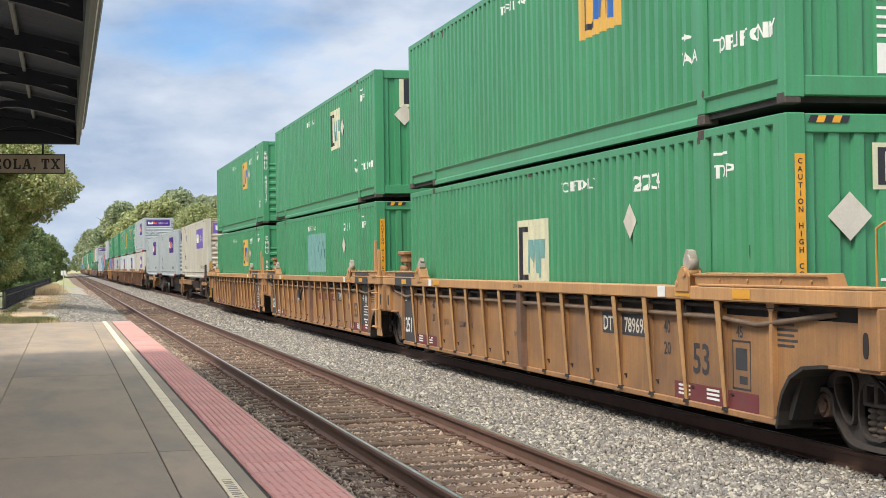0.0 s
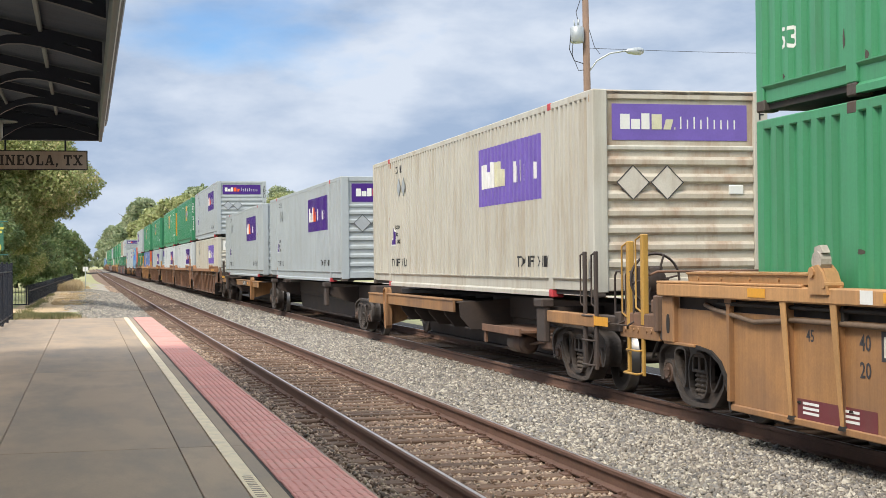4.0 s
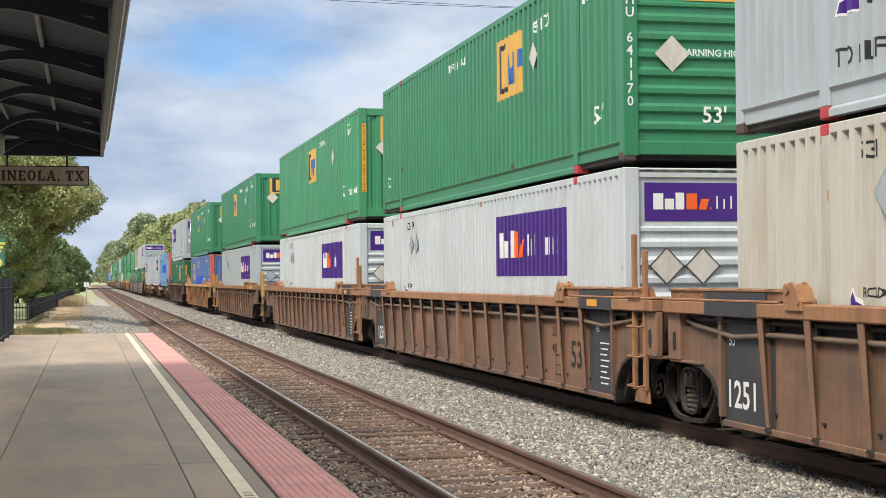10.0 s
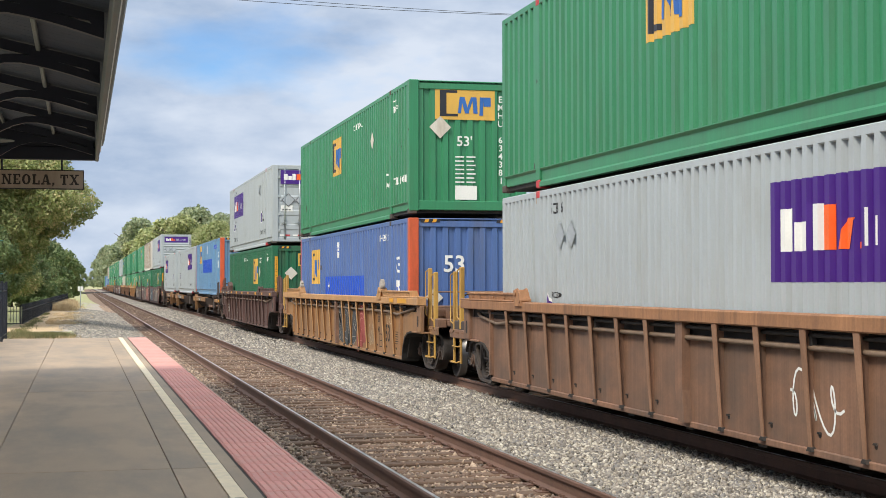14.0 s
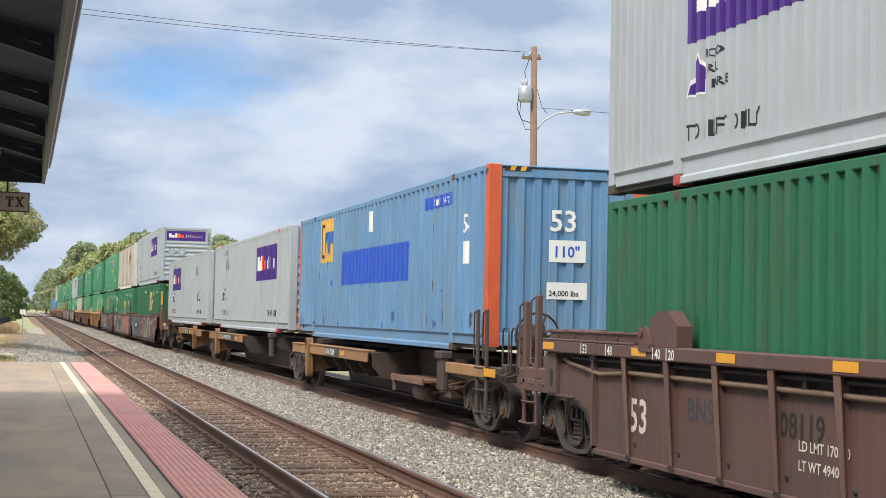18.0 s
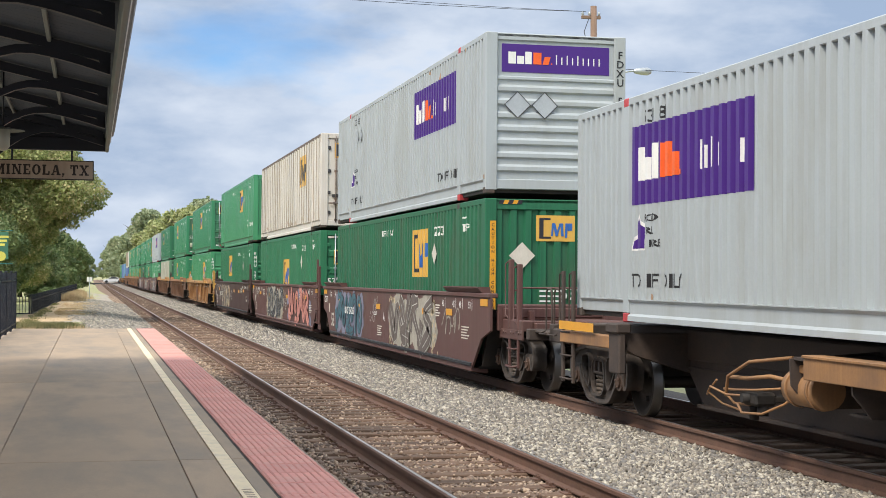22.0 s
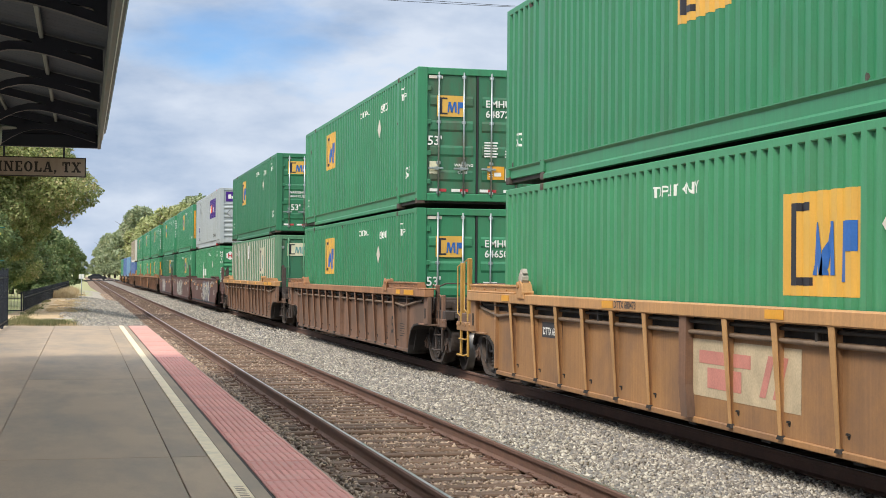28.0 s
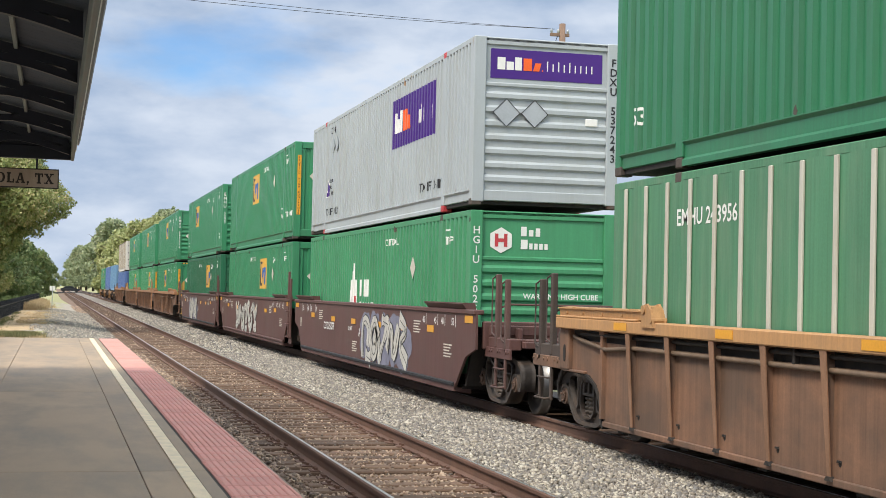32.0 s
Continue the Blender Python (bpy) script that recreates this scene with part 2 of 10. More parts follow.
M_SILVER = material("brushed_silver_plate", (0.46, 0.49, 0.51), 0.45, metal=0.4, var=0.12, bump=0.05)
M_PLACARD = material("weathered_cream_placard", (0.62, 0.58, 0.50), 0.5, var=0.12, dirt=(0.3, 0.2, 0.12), dirt_amount=0.4)
M_PLACARD_R = material("faded_pink_placard", (0.45, 0.25, 0.17), 0.55, var=0.15)
M_GASKET = material("black_rubber_gasket", (0.02, 0.02, 0.022), 0.7, bump=0.05)
M_ROD = material("galvanised_lock_rod", (0.42, 0.46, 0.46), 0.35, metal=0.8, var=0.1)
M_CAST = material("rusty_corner_casting", (0.075, 0.06, 0.05), 0.7, var=0.3, dirt=RUST, dirt_amount=0.7)
M_CASTRED = material("red_painted_casting", (0.50, 0.05, 0.06), 0.5, var=0.15, dirt=RUST, dirt_amount=0.3)
M_RUSTRAIL = material("grimy_dark_rail_paint", (0.13, 0.105, 0.09), 0.65, var=0.2, dirt=(0.2, 0.1, 0.05), dirt_amount=0.6)
M_STAIN = material("thin_rust_stain", (0.36, 0.235, 0.145), 0.6, var=0.3, scale=6, bump=0)
# steel colour lowered to deepen the shade under the wagons
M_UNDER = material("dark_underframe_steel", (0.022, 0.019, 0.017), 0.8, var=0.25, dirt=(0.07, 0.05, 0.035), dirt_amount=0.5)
M_SPINE = material("dark_brown_spine_paint", (0.058, 0.043, 0.036), 0.75, var=0.25, scale=1.5, dirt=(0.10, 0.065, 0.045), dirt_amount=0.6, dirt_scale=(1, 0.5, 1))
M_TAN = material("weathered_yellow_car_paint", (0.365, 0.188, 0.074), 0.6, var=0.18, scale=0.9, dirt=(0.21, 0.118, 0.066), dirt_amount=0.9, dirt_scale=(0.9, 0.5, 0.5), dirt_lo=0.40, dirt_hi=0.66, tint=0.08, bump=0.12, streak=0.14)
M_TAN_CHORD = material("orange_weathered_chord_paint", (0.46, 0.25, 0.105), 0.6, var=0.14, scale=1.2, dirt=(0.34, 0.20, 0.10), dirt_amount=0.8, dirt_scale=(1, 0.8, 1), tint=0.08, bump=0.12, streak=0.14)
M_BROWN = material("rust_brown_car_paint", (0.225, 0.118, 0.070), 0.7, var=0.22, scale=0.8, dirt=(0.115, 0.074, 0.052), dirt_amount=0.9, dirt_scale=(0.8, 0.35, 0.5), dirt_lo=0.38, dirt_hi=0.62, tint=0.10, bump=0.15, streak=0.2)
M_BROWN_CHORD = material("rust_orange_chord", (0.335, 0.165, 0.078), 0.7, var=0.2, scale=1.2, dirt=(0.14, 0.075, 0.045), dirt_amount=0.8, tint=0.1, bump=0.15, streak=0.16)
M_RIB_TAN = material("worn_ochre_rib_edge", (0.48, 0.27, 0.11), 0.6, var=0.18, dirt=(0.28, 0.15, 0.07), dirt_amount=0.6, tint=0.1)
M_RIB_BROWN = material("worn_rust_rib_edge", (0.265, 0.145, 0.085), 0.65, var=0.22, dirt=(0.17, 0.09, 0.05), dirt_amount=0.7, tint=0.12)
M_RIB_MAROON = material("worn_maroon_rib_edge", (0.15, 0.085, 0.068), 0.65, var=0.2, dirt=(0.09, 0.06, 0.05), dirt_amount=0.6, tint=0.1)
M_PIPE = material("dusty_brown_pipe", (0.17, 0.115, 0.075), 0.6, var=0.25, dirt=(0.08, 0.05, 0.035), dirt_amount=0.6)
M_PAD = material("worn_grey_guide_pad", (0.40, 0.36, 0.31), 0.7, var=0.25, scale=8, dirt=(0.2, 0.13, 0.08), dirt_amount=0.7)
M_MAROON = material("dull_maroon_car_paint", (0.115, 0.062, 0.052), 0.62, var=0.12, scale=0.8, dirt=(0.075, 0.052, 0.045), dirt_amount=0.8, dirt_scale=(1, 0.5, 0.5), tint=0.06, bump=0.1, streak=0.16)
M_OXIDE = material("oxide_brown_car_paint", (0.108, 0.050, 0.043), 0.6, var=0.10, scale=0.6, dirt=(0.10, 0.062, 0.05), dirt_amount=0.75, dirt_scale=(1, 0.4, 0.6), tint=0.05, bump=0.08, streak=0.16)
M_OXIDE_DK = material("dark_oxide_car_paint", (0.062, 0.030, 0.027), 0.55, var=0.12, scale=0.6, dirt=(0.075, 0.05, 0.04), dirt_amount=0.6, dirt_scale=(1, 0.4, 0.6), bump=0.08)
M_CHARCOAL = material("charcoal_repaint_patch", (0.045, 0.045, 0.05), 0.6, var=0.15, dirt=(0.1, 0.075, 0.05), dirt_amount=0.5)
M_REDBAND = material("dark_red_band_paint", (0.16, 0.035, 0.04), 0.6, var=0.15, dirt=(0.12, 0.07, 0.05), dirt_amount=0.5)
M_REFLECT = material("amber_reflector", (0.72, 0.34, 0.03), 0.35, var=0.12, bump=0)
M_SAFETY = material("safety_yellow_rail_paint", (0.47, 0.27, 0.06), 0.5, var=0.15, dirt=RUST, dirt_amount=0.5)
M_TRUCK = material("dusty_black_truck_casting", (0.062, 0.052, 0.046), 0.8, var=0.25, scale=4, dirt=(0.12, 0.075, 0.05), dirt_amount=0.6)
M_SPRING = material("dusty_spring_steel", (0.12, 0.095, 0.075), 0.65, metal=0.3, var=0.2)
M_WHEEL = material("dark_wheel_steel", (0.06, 0.05, 0.044), 0.6, metal=0.5, var=0.2)
M_TREAD = material("polished_wheel_tread", (0.15, 0.145, 0.14), 0.35, metal=1.0, var=0.08, bump=0)
M_BEARING = material("rusty_bearing_cap", (0.10, 0.06, 0.042), 0.6, var=0.25)
M_BRAKEGOLD = material("gold_stained_brake_wheel", (0.34, 0.21, 0.07), 0.5, metal=0.3, var=0.25, dirt=RUST, dirt_amount=0.5)

M_RAILHEAD = material("polished_rail_head", (0.58, 0.55, 0.53), 0.33, metal=1.0, var=0.1, bump=0.03)
M_RAIL = material("rusty_rail_web", (0.138, 0.075, 0.052), 0.8, var=0.25, scale=2, dirt=(0.10, 0.06, 0.042), dirt_amount=0.6, bump=0.2)
M_TIE = material("creosoted_weathered_tie", (0.135, 0.083, 0.054), 0.9, var=0.30, scale=2.0, fine=60, dirt=(0.20, 0.135, 0.092), dirt_amount=0.7, dirt_scale=(0.4, 4, 1), tint=0.3, bump=0.5)
M_BALLAST_BED = material("crushed_rock_bed", (0.22, 0.195, 0.165), 0.95, var=0.45, scale=6, fine=26, bump=0.9, bump_dist=0.04, dirt=(0.17, 0.11, 0.07), dirt_amount=0.35)
M_BED_BROWN = material("rust_stained_rock_bed", (0.20, 0.135, 0.092), 0.95, var=0.45, scale=6, fine=26, bump=0.9, bump_dist=0.04, dirt=(0.2, 0.11, 0.06), dirt_amount=0.5)
# oily stones, with the shade under the train put into the colour
M_OILSHADE = material("oil_and_shade_rock_bed", (0.06, 0.05, 0.042), 0.9, var=0.4, scale=6, fine=26, bump=0.9, bump_dist=0.04)
M_CONCRETE = material("broom_finished_concrete", (0.365, 0.272, 0.187), 0.85, var=0.15, scale=0.45, fine=70, dirt=(0.235, 0.20, 0.16), dirt_amount=0.85, dirt_scale=(0.7, 0.22, 1), dirt_lo=0.42, dirt_hi=0.68, bump=0.12, bump_dist=0.004, tint=0.05)
M_JOINT = material("dirt_filled_joint", (0.19, 0.15, 0.115), 0.95, var=0.2)
M_CREVICE = material("dirt_packed_crevice", (0.055, 0.045, 0.036), 0.95, var=0.3, scale=6)
M_TACTILE = material("faded_red_tactile_tile", (0.64, 0.285, 0.235), 0.75, var=0.10, scale=1.5, dirt=(0.54, 0.345, 0.285), dirt_amount=0.6, tint=0.06, bump=0.1)
M_LINE = material("worn_cream_line_paint", (0.80, 0.66, 0.45), 0.8, var=0.10, scale=3, dirt=(0.46, 0.41, 0.32), dirt_amount=0.6, dirt_scale=(3, 3, 1), bump=0.1)
# grey boards darkened and blued to imitate the shade under the canopy
M_ROOFUNDER = material("shade_darkened_roof_boards", (0.036, 0.055, 0.084), 0.8, var=0.12, scale=1.2, dirt=(0.024, 0.034, 0.050), dirt_amount=0.7, dirt_scale=(1, 1, 1))
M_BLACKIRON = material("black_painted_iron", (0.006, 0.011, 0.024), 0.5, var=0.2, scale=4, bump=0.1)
M_FASCIA = material("weathered_pale_fascia", (0.17, 0.205, 0.205), 0.7, var=0.12, scale=2, dirt=(0.18, 0.16, 0.14), dirt_amount=0.6, dirt_scale=(2, 0.6, 2))
M_ROOFTOP = material("weathered_roof_metal", (0.20, 0.19, 0.18), 0.6, var=0.15)
M_SIGN = material("aged_tan_sign_board", (0.46, 0.37, 0.29), 0.7, var=0.1, dirt=(0.28, 0.2, 0.14), dirt_amount=0.5)
M_SIGNTXT = material("black_sign_lettering", (0.03, 0.022, 0.02), 0.6, bump=0)
M_FENCE = material("black_powder_coated_fence", (0.014, 0.018, 0.028), 0.45, var=0.2, bump=0.05)
M_TEAL = material("teal_lamp_post_paint", (0.01, 0.13, 0.11), 0.4, var=0.15)
M_GLOBE = material("frosted_white_globe", (0.38, 0.39, 0.34), 0.35, var=0.03, bump=0)
M_BANNER_G = material("green_banner_cloth", (0.05, 0.16, 0.10), 0.8, var=0.2)
M_BANNER_Y = material("yellow_banner_print", (0.62, 0.58, 0.12), 0.8, var=0.2, bump=0)
M_BARK = material("grey_brown_bark", (0.11, 0.085, 0.065), 0.9, var=0.3, scale=6, bump=0.6)
M_POLE = material("weathered_pole_timber", (0.23, 0.15, 0.105), 0.85, var=0.2, scale=3, dirt=(0.12, 0.09, 0.07), dirt_amount=0.6, dirt_scale=(3, 3, 0.3), bump=0.3)
M_GALV = material("galvanised_steel", (0.42, 0.45, 0.46), 0.45, metal=0.5, var=0.1)
M_WIRE = material("black_cable_sheath", (0.02, 0.02, 0.022), 0.6, bump=0)
M_STUCCO = material("white_rendered_wall", (0.76, 0.80, 0.86), 0.85, var=0.05, dirt=(0.62, 0.65, 0.68), dirt_amount=0.4)
M_TILE = material("terracotta_roof_tile", (0.36, 0.135, 0.08), 0.75, var=0.2, scale=4)
M_GLASS = material("dark_window_glass", (0.03, 0.035, 0.04), 0.08, var=0.05, bump=0)
M_ASPHALT = material("grey_asphalt", (0.06, 0.06, 0.062), 0.9, var=0.2, scale=3, fine=60, bump=0.3)


def leaf_material(name, a, b, c):
    """Leaves whose hue varies from island to island."""
    m = bpy.data.materials.new(name)
    m.use_nodes = True
    nt = m.node_tree
    p = nt.nodes["Principled BSDF"]
    g = nt.nodes.new("ShaderNodeNewGeometry")
    r = nt.nodes.new("ShaderNodeValToRGB")
    r.color_ramp.elements[0].color, r.color_ramp.elements[1].color = (*a, 1), (*c, 1)
    e = r.color_ramp.elements.new(0.6); e.color = (*b, 1)
    co = nt.nodes.new("ShaderNodeTexCoord")
    n = nt.nodes.new("ShaderNodeTexNoise"); n.inputs["Scale"].default_value = 0.5
    nt.links.new(co.outputs["Object"], n.inputs["Vector"])
    ad = nt.nodes.new("ShaderNodeMath"); ad.operation = "MULTIPLY_ADD"; ad.inputs[1].default_value = 0.7
    sb = nt.nodes.new("ShaderNodeMath"); sb.operation = "MULTIPLY_ADD"; sb.inputs[1].default_value = 0.9; sb.inputs[2].default_value = -0.3
    nt.links.new(n.outputs[0], sb.inputs[0]); nt.links.new(sb.outputs[0], ad.inputs[2])
    nt.links.new(g.outputs["Random Per Island"], ad.inputs[0]); nt.links.new(ad.outputs[0], r.inputs[0])
    nt.links.new(r.outputs[0], p.inputs["Base Color"])
    p.inputs["Roughness"].default_value = 0.6
    tr = nt.nodes.new("ShaderNodeBsdfTranslucent"); mx = nt.nodes.new("ShaderNodeMixShader"); mx.inputs[0].default_value = 0.28
    nt.links.new(r.outputs[0], tr.inputs[0]); nt.links.new(p.outputs[0], mx.inputs[1]); nt.links.new(tr.outputs[0], mx.inputs[2])
    nt.links.new(mx.outputs[0], nt.nodes["Material Output"].inputs[0])
    return m


M_LEAF_A = leaf_material("olive_green_leaves", (0.16, 0.22, 0.065), (0.36, 0.39, 0.14), (0.68, 0.53, 0.30))
# these two leaf colours are lightened to imitate distance haze
M_LEAF_B = leaf_material("yellow_green_leaves", (0.23, 0.28, 0.10), (0.38, 0.41, 0.18), (0.52, 0.48, 0.24))
M_LEAF_C = leaf_material("haze_lightened_dull_leaves", (0.20, 0.26, 0.14), (0.33, 0.38, 0.22), (0.43, 0.43, 0.27))
# dark greens, also used to imitate shade low in the big crown
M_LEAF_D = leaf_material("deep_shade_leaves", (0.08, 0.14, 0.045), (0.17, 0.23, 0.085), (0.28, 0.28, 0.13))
M_DRYGRASS = leaf_material("dry_straw_grass", (0.38, 0.27, 0.14), (0.56, 0.42, 0.24), (0.66, 0.53, 0.34))
M_LAWN = leaf_material("pale_lawn_blades", (0.26, 0.31, 0.11), (0.40, 0.42, 0.18), (0.52, 0.47, 0.25))
M_WEED = leaf_material("green_weeds", (0.075, 0.09, 0.03), (0.17, 0.18, 0.065), (0.36, 0.27, 0.13))


def stone_material(name, cols):
    m = bpy.data.materials.new(name)
    m.use_nodes = True
    nt = m.node_tree
    p = nt.nodes["Principled BSDF"]; p.inputs["Roughness"].default_value = 0.9
    g = nt.nodes.new("ShaderNodeNewGeometry")
    r = nt.nodes.new("ShaderNodeValToRGB")
    for k, c in enumerate(cols):
        e = r.color_ramp.elements[k] if k < 2 else r.color_ramp.elements.new(0.5)
        e.color = (*c, 1)
        e.position = (0.0, 1.0, 0.3, 0.75, 0.5)[k]
    nt.links.new(g.outputs["Random Per Island"], r.inputs[0])
    n = nt.nodes.new("ShaderNodeTexNoise"); n.inputs["Scale"].default_value = 60; n.inputs["Detail"].default_value = 4
    co = nt.nodes.new("ShaderNodeTexCoord"); nt.links.new(co.outputs["Object"], n.inputs["Vector"])
    mx = nt.nodes.new("ShaderNodeMixRGB"); mx.blend_type = "MULTIPLY"; mx.inputs[0].default_value = 0.6
    nt.links.new(r.outputs[0], mx.inputs[1]); nt.links.new(n.outputs[0], mx.inputs[2])
    gm = nt.nodes.new("ShaderNodeBrightContrast"); gm.inputs[1].default_value = 0.08
    nt.links.new(mx.outputs[0], gm.inputs[0]); nt.links.new(gm.outputs[0], p.inputs["Base Color"])
    return m


M_STONE = stone_material("pale_crushed_limestone", [(0.06, 0.05, 0.04), (0.68, 0.62, 0.50), (0.28, 0.23, 0.17), (0.43, 0.37, 0.28), (0.15, 0.14, 0.13)])
M_STONE_B = stone_material("rust_stained_ballast", [(0.09, 0.055, 0.030), (0.66, 0.46, 0.30), (0.36, 0.20, 0.105), (0.52, 0.37, 0.24), (0.20, 0.12, 0.072)])


# ---- geometry helpers ----
class Geo:
    """Collects vertices and faces for one mesh."""

    def __init__(self):
        self.v, self.f, self.s, self.mi, self.cur = [], [], [], [], 0

    def add(self, verts, faces, smooth=False):
        o = len(self.v)
        self.v += [tuple(p) for p in verts]
        self.f += [tuple(i + o for i in f) for f in faces]
        self.s += [smooth] * len(faces)
        self.mi += [self.cur] * len(faces)
        return self

    def box(self, x0, x1, y0, y1, z0, z1, b=0.0):
        if b <= 0:
            v = [(x, y, z) for x in (x0, x1) for y in (y0, y1) for z in (z0, z1)]
            return self.add(v, [(0, 1, 3, 2), (4, 6, 7, 5), (0, 4, 5, 1), (2, 3, 7, 6), (0, 2, 6, 4), (1, 5, 7, 3)])
        b = min(b, (x1 - x0) * 0.45, (y1 - y0) * 0.45, (z1 - z0) * 0.45)
        bm = bmesh.new()
        bmesh.ops.create_cube(bm, size=1, matrix=Matrix.Translation(((x0 + x1) / 2, (y0 + y1) / 2, (z0 + z1) / 2)) @ Matrix.Diagonal((x1 - x0, y1 - y0, z1 - z0, 1)))
        bmesh.ops.bevel(bm, geom=bm.edges[:], offset=b, segments=1, affect="EDGES")
        bm.verts.ensure_lookup_table()
        self.add([p.co[:] for p in bm.verts], [[q.index for q in f.verts] for f in bm.faces])
        bm.free()
        return self

    def prism(self, poly, axis, a0, a1):
        """Extrudes a polygon along an axis: its points are the other two coordinates, in order."""
        def at(p, a):
            return (a, *p) if axis == "x" else (p[0], a, p[1]) if axis == "y" else (*p, a)
        n = len(poly)
        v = [at(p, a0) for p in poly] + [at(p, a1) for p in poly]
        f = [tuple(range(n))[::-1], tuple(range(n, 2 * n))] + [(k, (k + 1) % n, n + (k + 1) % n, n + k) for k in range(n)]
        return self.add(v, f)

    def cyl(self, p0, p1, r0, r1=None, n=12, caps=True):
        p0, p1, r1 = Vector(p0), Vector(p1), r0 if r1 is None else r1
        d = (p1 - p0).normalized()
        u = d.orthogonal().normalized()
        w = d.cross(u)
        ring = [u * math.cos(2 * math.pi * k / n) + w * math.sin(2 * math.pi * k / n) for k in range(n)]
        self.add([p0 + c * r0 for c in ring] + [p1 + c * r1 for c in ring], [(k, (k + 1) % n, n + (k + 1) % n, n + k) for k in range(n)], True)
        if caps:
            o = len(self.v) - 2 * n
            self.f += [tuple(o + k for k in range(n))[::-1], tuple(o + n + k for k in range(n))]
            self.s += [False, False]
            self.mi += [self.cur] * 2
        return self

    def tube(self, pts, r, n=8):
        """One continuous round bar along a line of points."""
        p = [Vector(q) for q in pts]
        v, u = [], None
        for k, q in enumerate(p):
            d = ((p[k] - p[k - 1]).normalized() if k else Vector()) + ((p[k + 1] - p[k]).normalized() if k < len(p) - 1 else Vector())
            d = d.normalized() if d.length > 1e-6 else (p[k] - p[k - 1]).normalized()
            u = d.orthogonal().normalized() if u is None else (u - d * u.dot(d)).normalized()
            w = d.cross(u)
            v += [q + (u * math.cos(2 * math.pi * i / n) + w * math.sin(2 * math.pi * i / n)) * r for i in range(n)]
        m = len(p)
        self.add(v, [(j * n + i, j * n + (i + 1) % n, (j + 1) * n + (i + 1) % n, (j + 1) * n + i) for j in range(m - 1) for i in range(n)], True)
        self.add([v[i] for i in range(n)] + v[-n:], [tuple(range(n))[::-1], tuple(range(n, 2 * n))])
        return self

    def lathe(self, prof, axis_o, axis="x", n=24, smooth=True):
        """Revolves (along, radius) pairs round an axis."""
        v = []
        for a, r in prof:
            for k in range(n):
                c, s_ = r * math.cos(2 * math.pi * k / n), r * math.sin(2 * math.pi * k / n)
                p = (a, c, s_) if axis == "x" else (c, a, s_) if axis == "y" else (c, s_, a)
                v.append(tuple(p[i] + axis_o[i] for i in range(3)))
        m = len(prof)
        f = [(i * n + k, i * n + (k + 1) % n, (i + 1) * n + (k + 1) % n, (i + 1) * n + k) for i in range(m - 1) for k in range(n)]
        return self.add(v, f, smooth)

    def mesh(self, name, *mats):
        me = bpy.data.meshes.new(name)
        me.from_pydata(self.v, [], self.f)
        for m in mats:
            me.materials.append(m)
        me.polygons.foreach_set("use_smooth", self.s)
        if len(mats) > 1:
            me.polygons.foreach_set("material_index", self.mi)
        bm = bmesh.new()
        bm.from_mesh(me)
        bmesh.ops.recalc_face_normals(bm, faces=bm.faces)
        bm.to_mesh(me)
        bm.free()
        return me


CACHE = {}


def cached(key, build, *mats):
    """One mesh per key; build fills a Geo."""
    if key not in CACHE:
        g = Geo()
        build(g)
        CACHE[key] = g.mesh(str(key[0]), *mats)
    return CACHE[key]


def part(name, data, mat, parent, label="", loc=(0, 0, 0), rz=0.0):
    """Links a Geo or a mesh as one object under a thing or a part."""
    if isinstance(data, Geo):
        data = data.mesh(name, mat)
    ob = new(name, data)
    ob.parent = parent
    ob.matrix_basis = pose(*loc, 0, 0, rz)
    return tagged(ob, label)


def both_sides(name, key, build, mat, parent, label="", loc=(0, 0, 0)):
    """The same part on the near side and, mirrored, on the far side."""
    def mirrored(g):
        h = Geo()
        build(h)
        g.add([(-x, y, z) for x, y, z in h.v], h.f)
    part(name, cached((name, "near", *key), build, mat), mat, parent, label, loc)
    part(name, cached((name, "far", *key), mirrored, mat), mat, parent, label, loc)


def thing(name, label, category, group="", kind="", m=None, data=None):
    ob = new(name, data)
    ob.matrix_basis = m or Matrix.Identity(4)
    return tagged(ob, label, category, group, kind)


GLYPHS = {}


def glyphs(text, size, spacing=1.0):
    """Flat letters as vertices (across, up) and faces, from the built-in font."""
    key = (text, size, spacing)
    if key not in GLYPHS:
        cu = bpy.data.curves.new("letters", "FONT")
        cu.body, cu.size, cu.resolution_u, cu.space_character = text, size, 2, spacing
        cu.offset = 0.016 * size
        ob = bpy.data.objects.new("letters", cu)
        me = ob.to_mesh()
        vs, fs = [tuple(v.co[:2]) for v in me.vertices], [tuple(p.vertices) for p in me.polygons]
        ob.to_mesh_clear()
        bpy.data.objects.remove(ob)
        bpy.data.curves.remove(cu)
        wide = max([v[0] for v in vs], default=0.0)
        GLYPHS[key] = (vs, fs, wide)
    return GLYPHS[key]


def upright(text, size, step):
    """Letters one under another."""
    vs, fs = [], []
    for k, ch in enumerate(text):
        if ch == " ":
            continue
        a, b, wide = glyphs(ch, size)
        o = len(vs)
        vs += [(p[0] - wide / 2, p[1] - k * step) for p in a]
        fs += [tuple(i + o for i in f) for f in b]
    return vs, fs


# ---- containers: 53 ft, origin under the leading end's middle, y along the box ----
LEN, WID, HGT = 16.154, 1.295, 2.896
POST = (1.88, 2.08)


# boxes whose door badge and stencils sit lower
LOW_LAYOUT = ("646508", "648726", "281024")


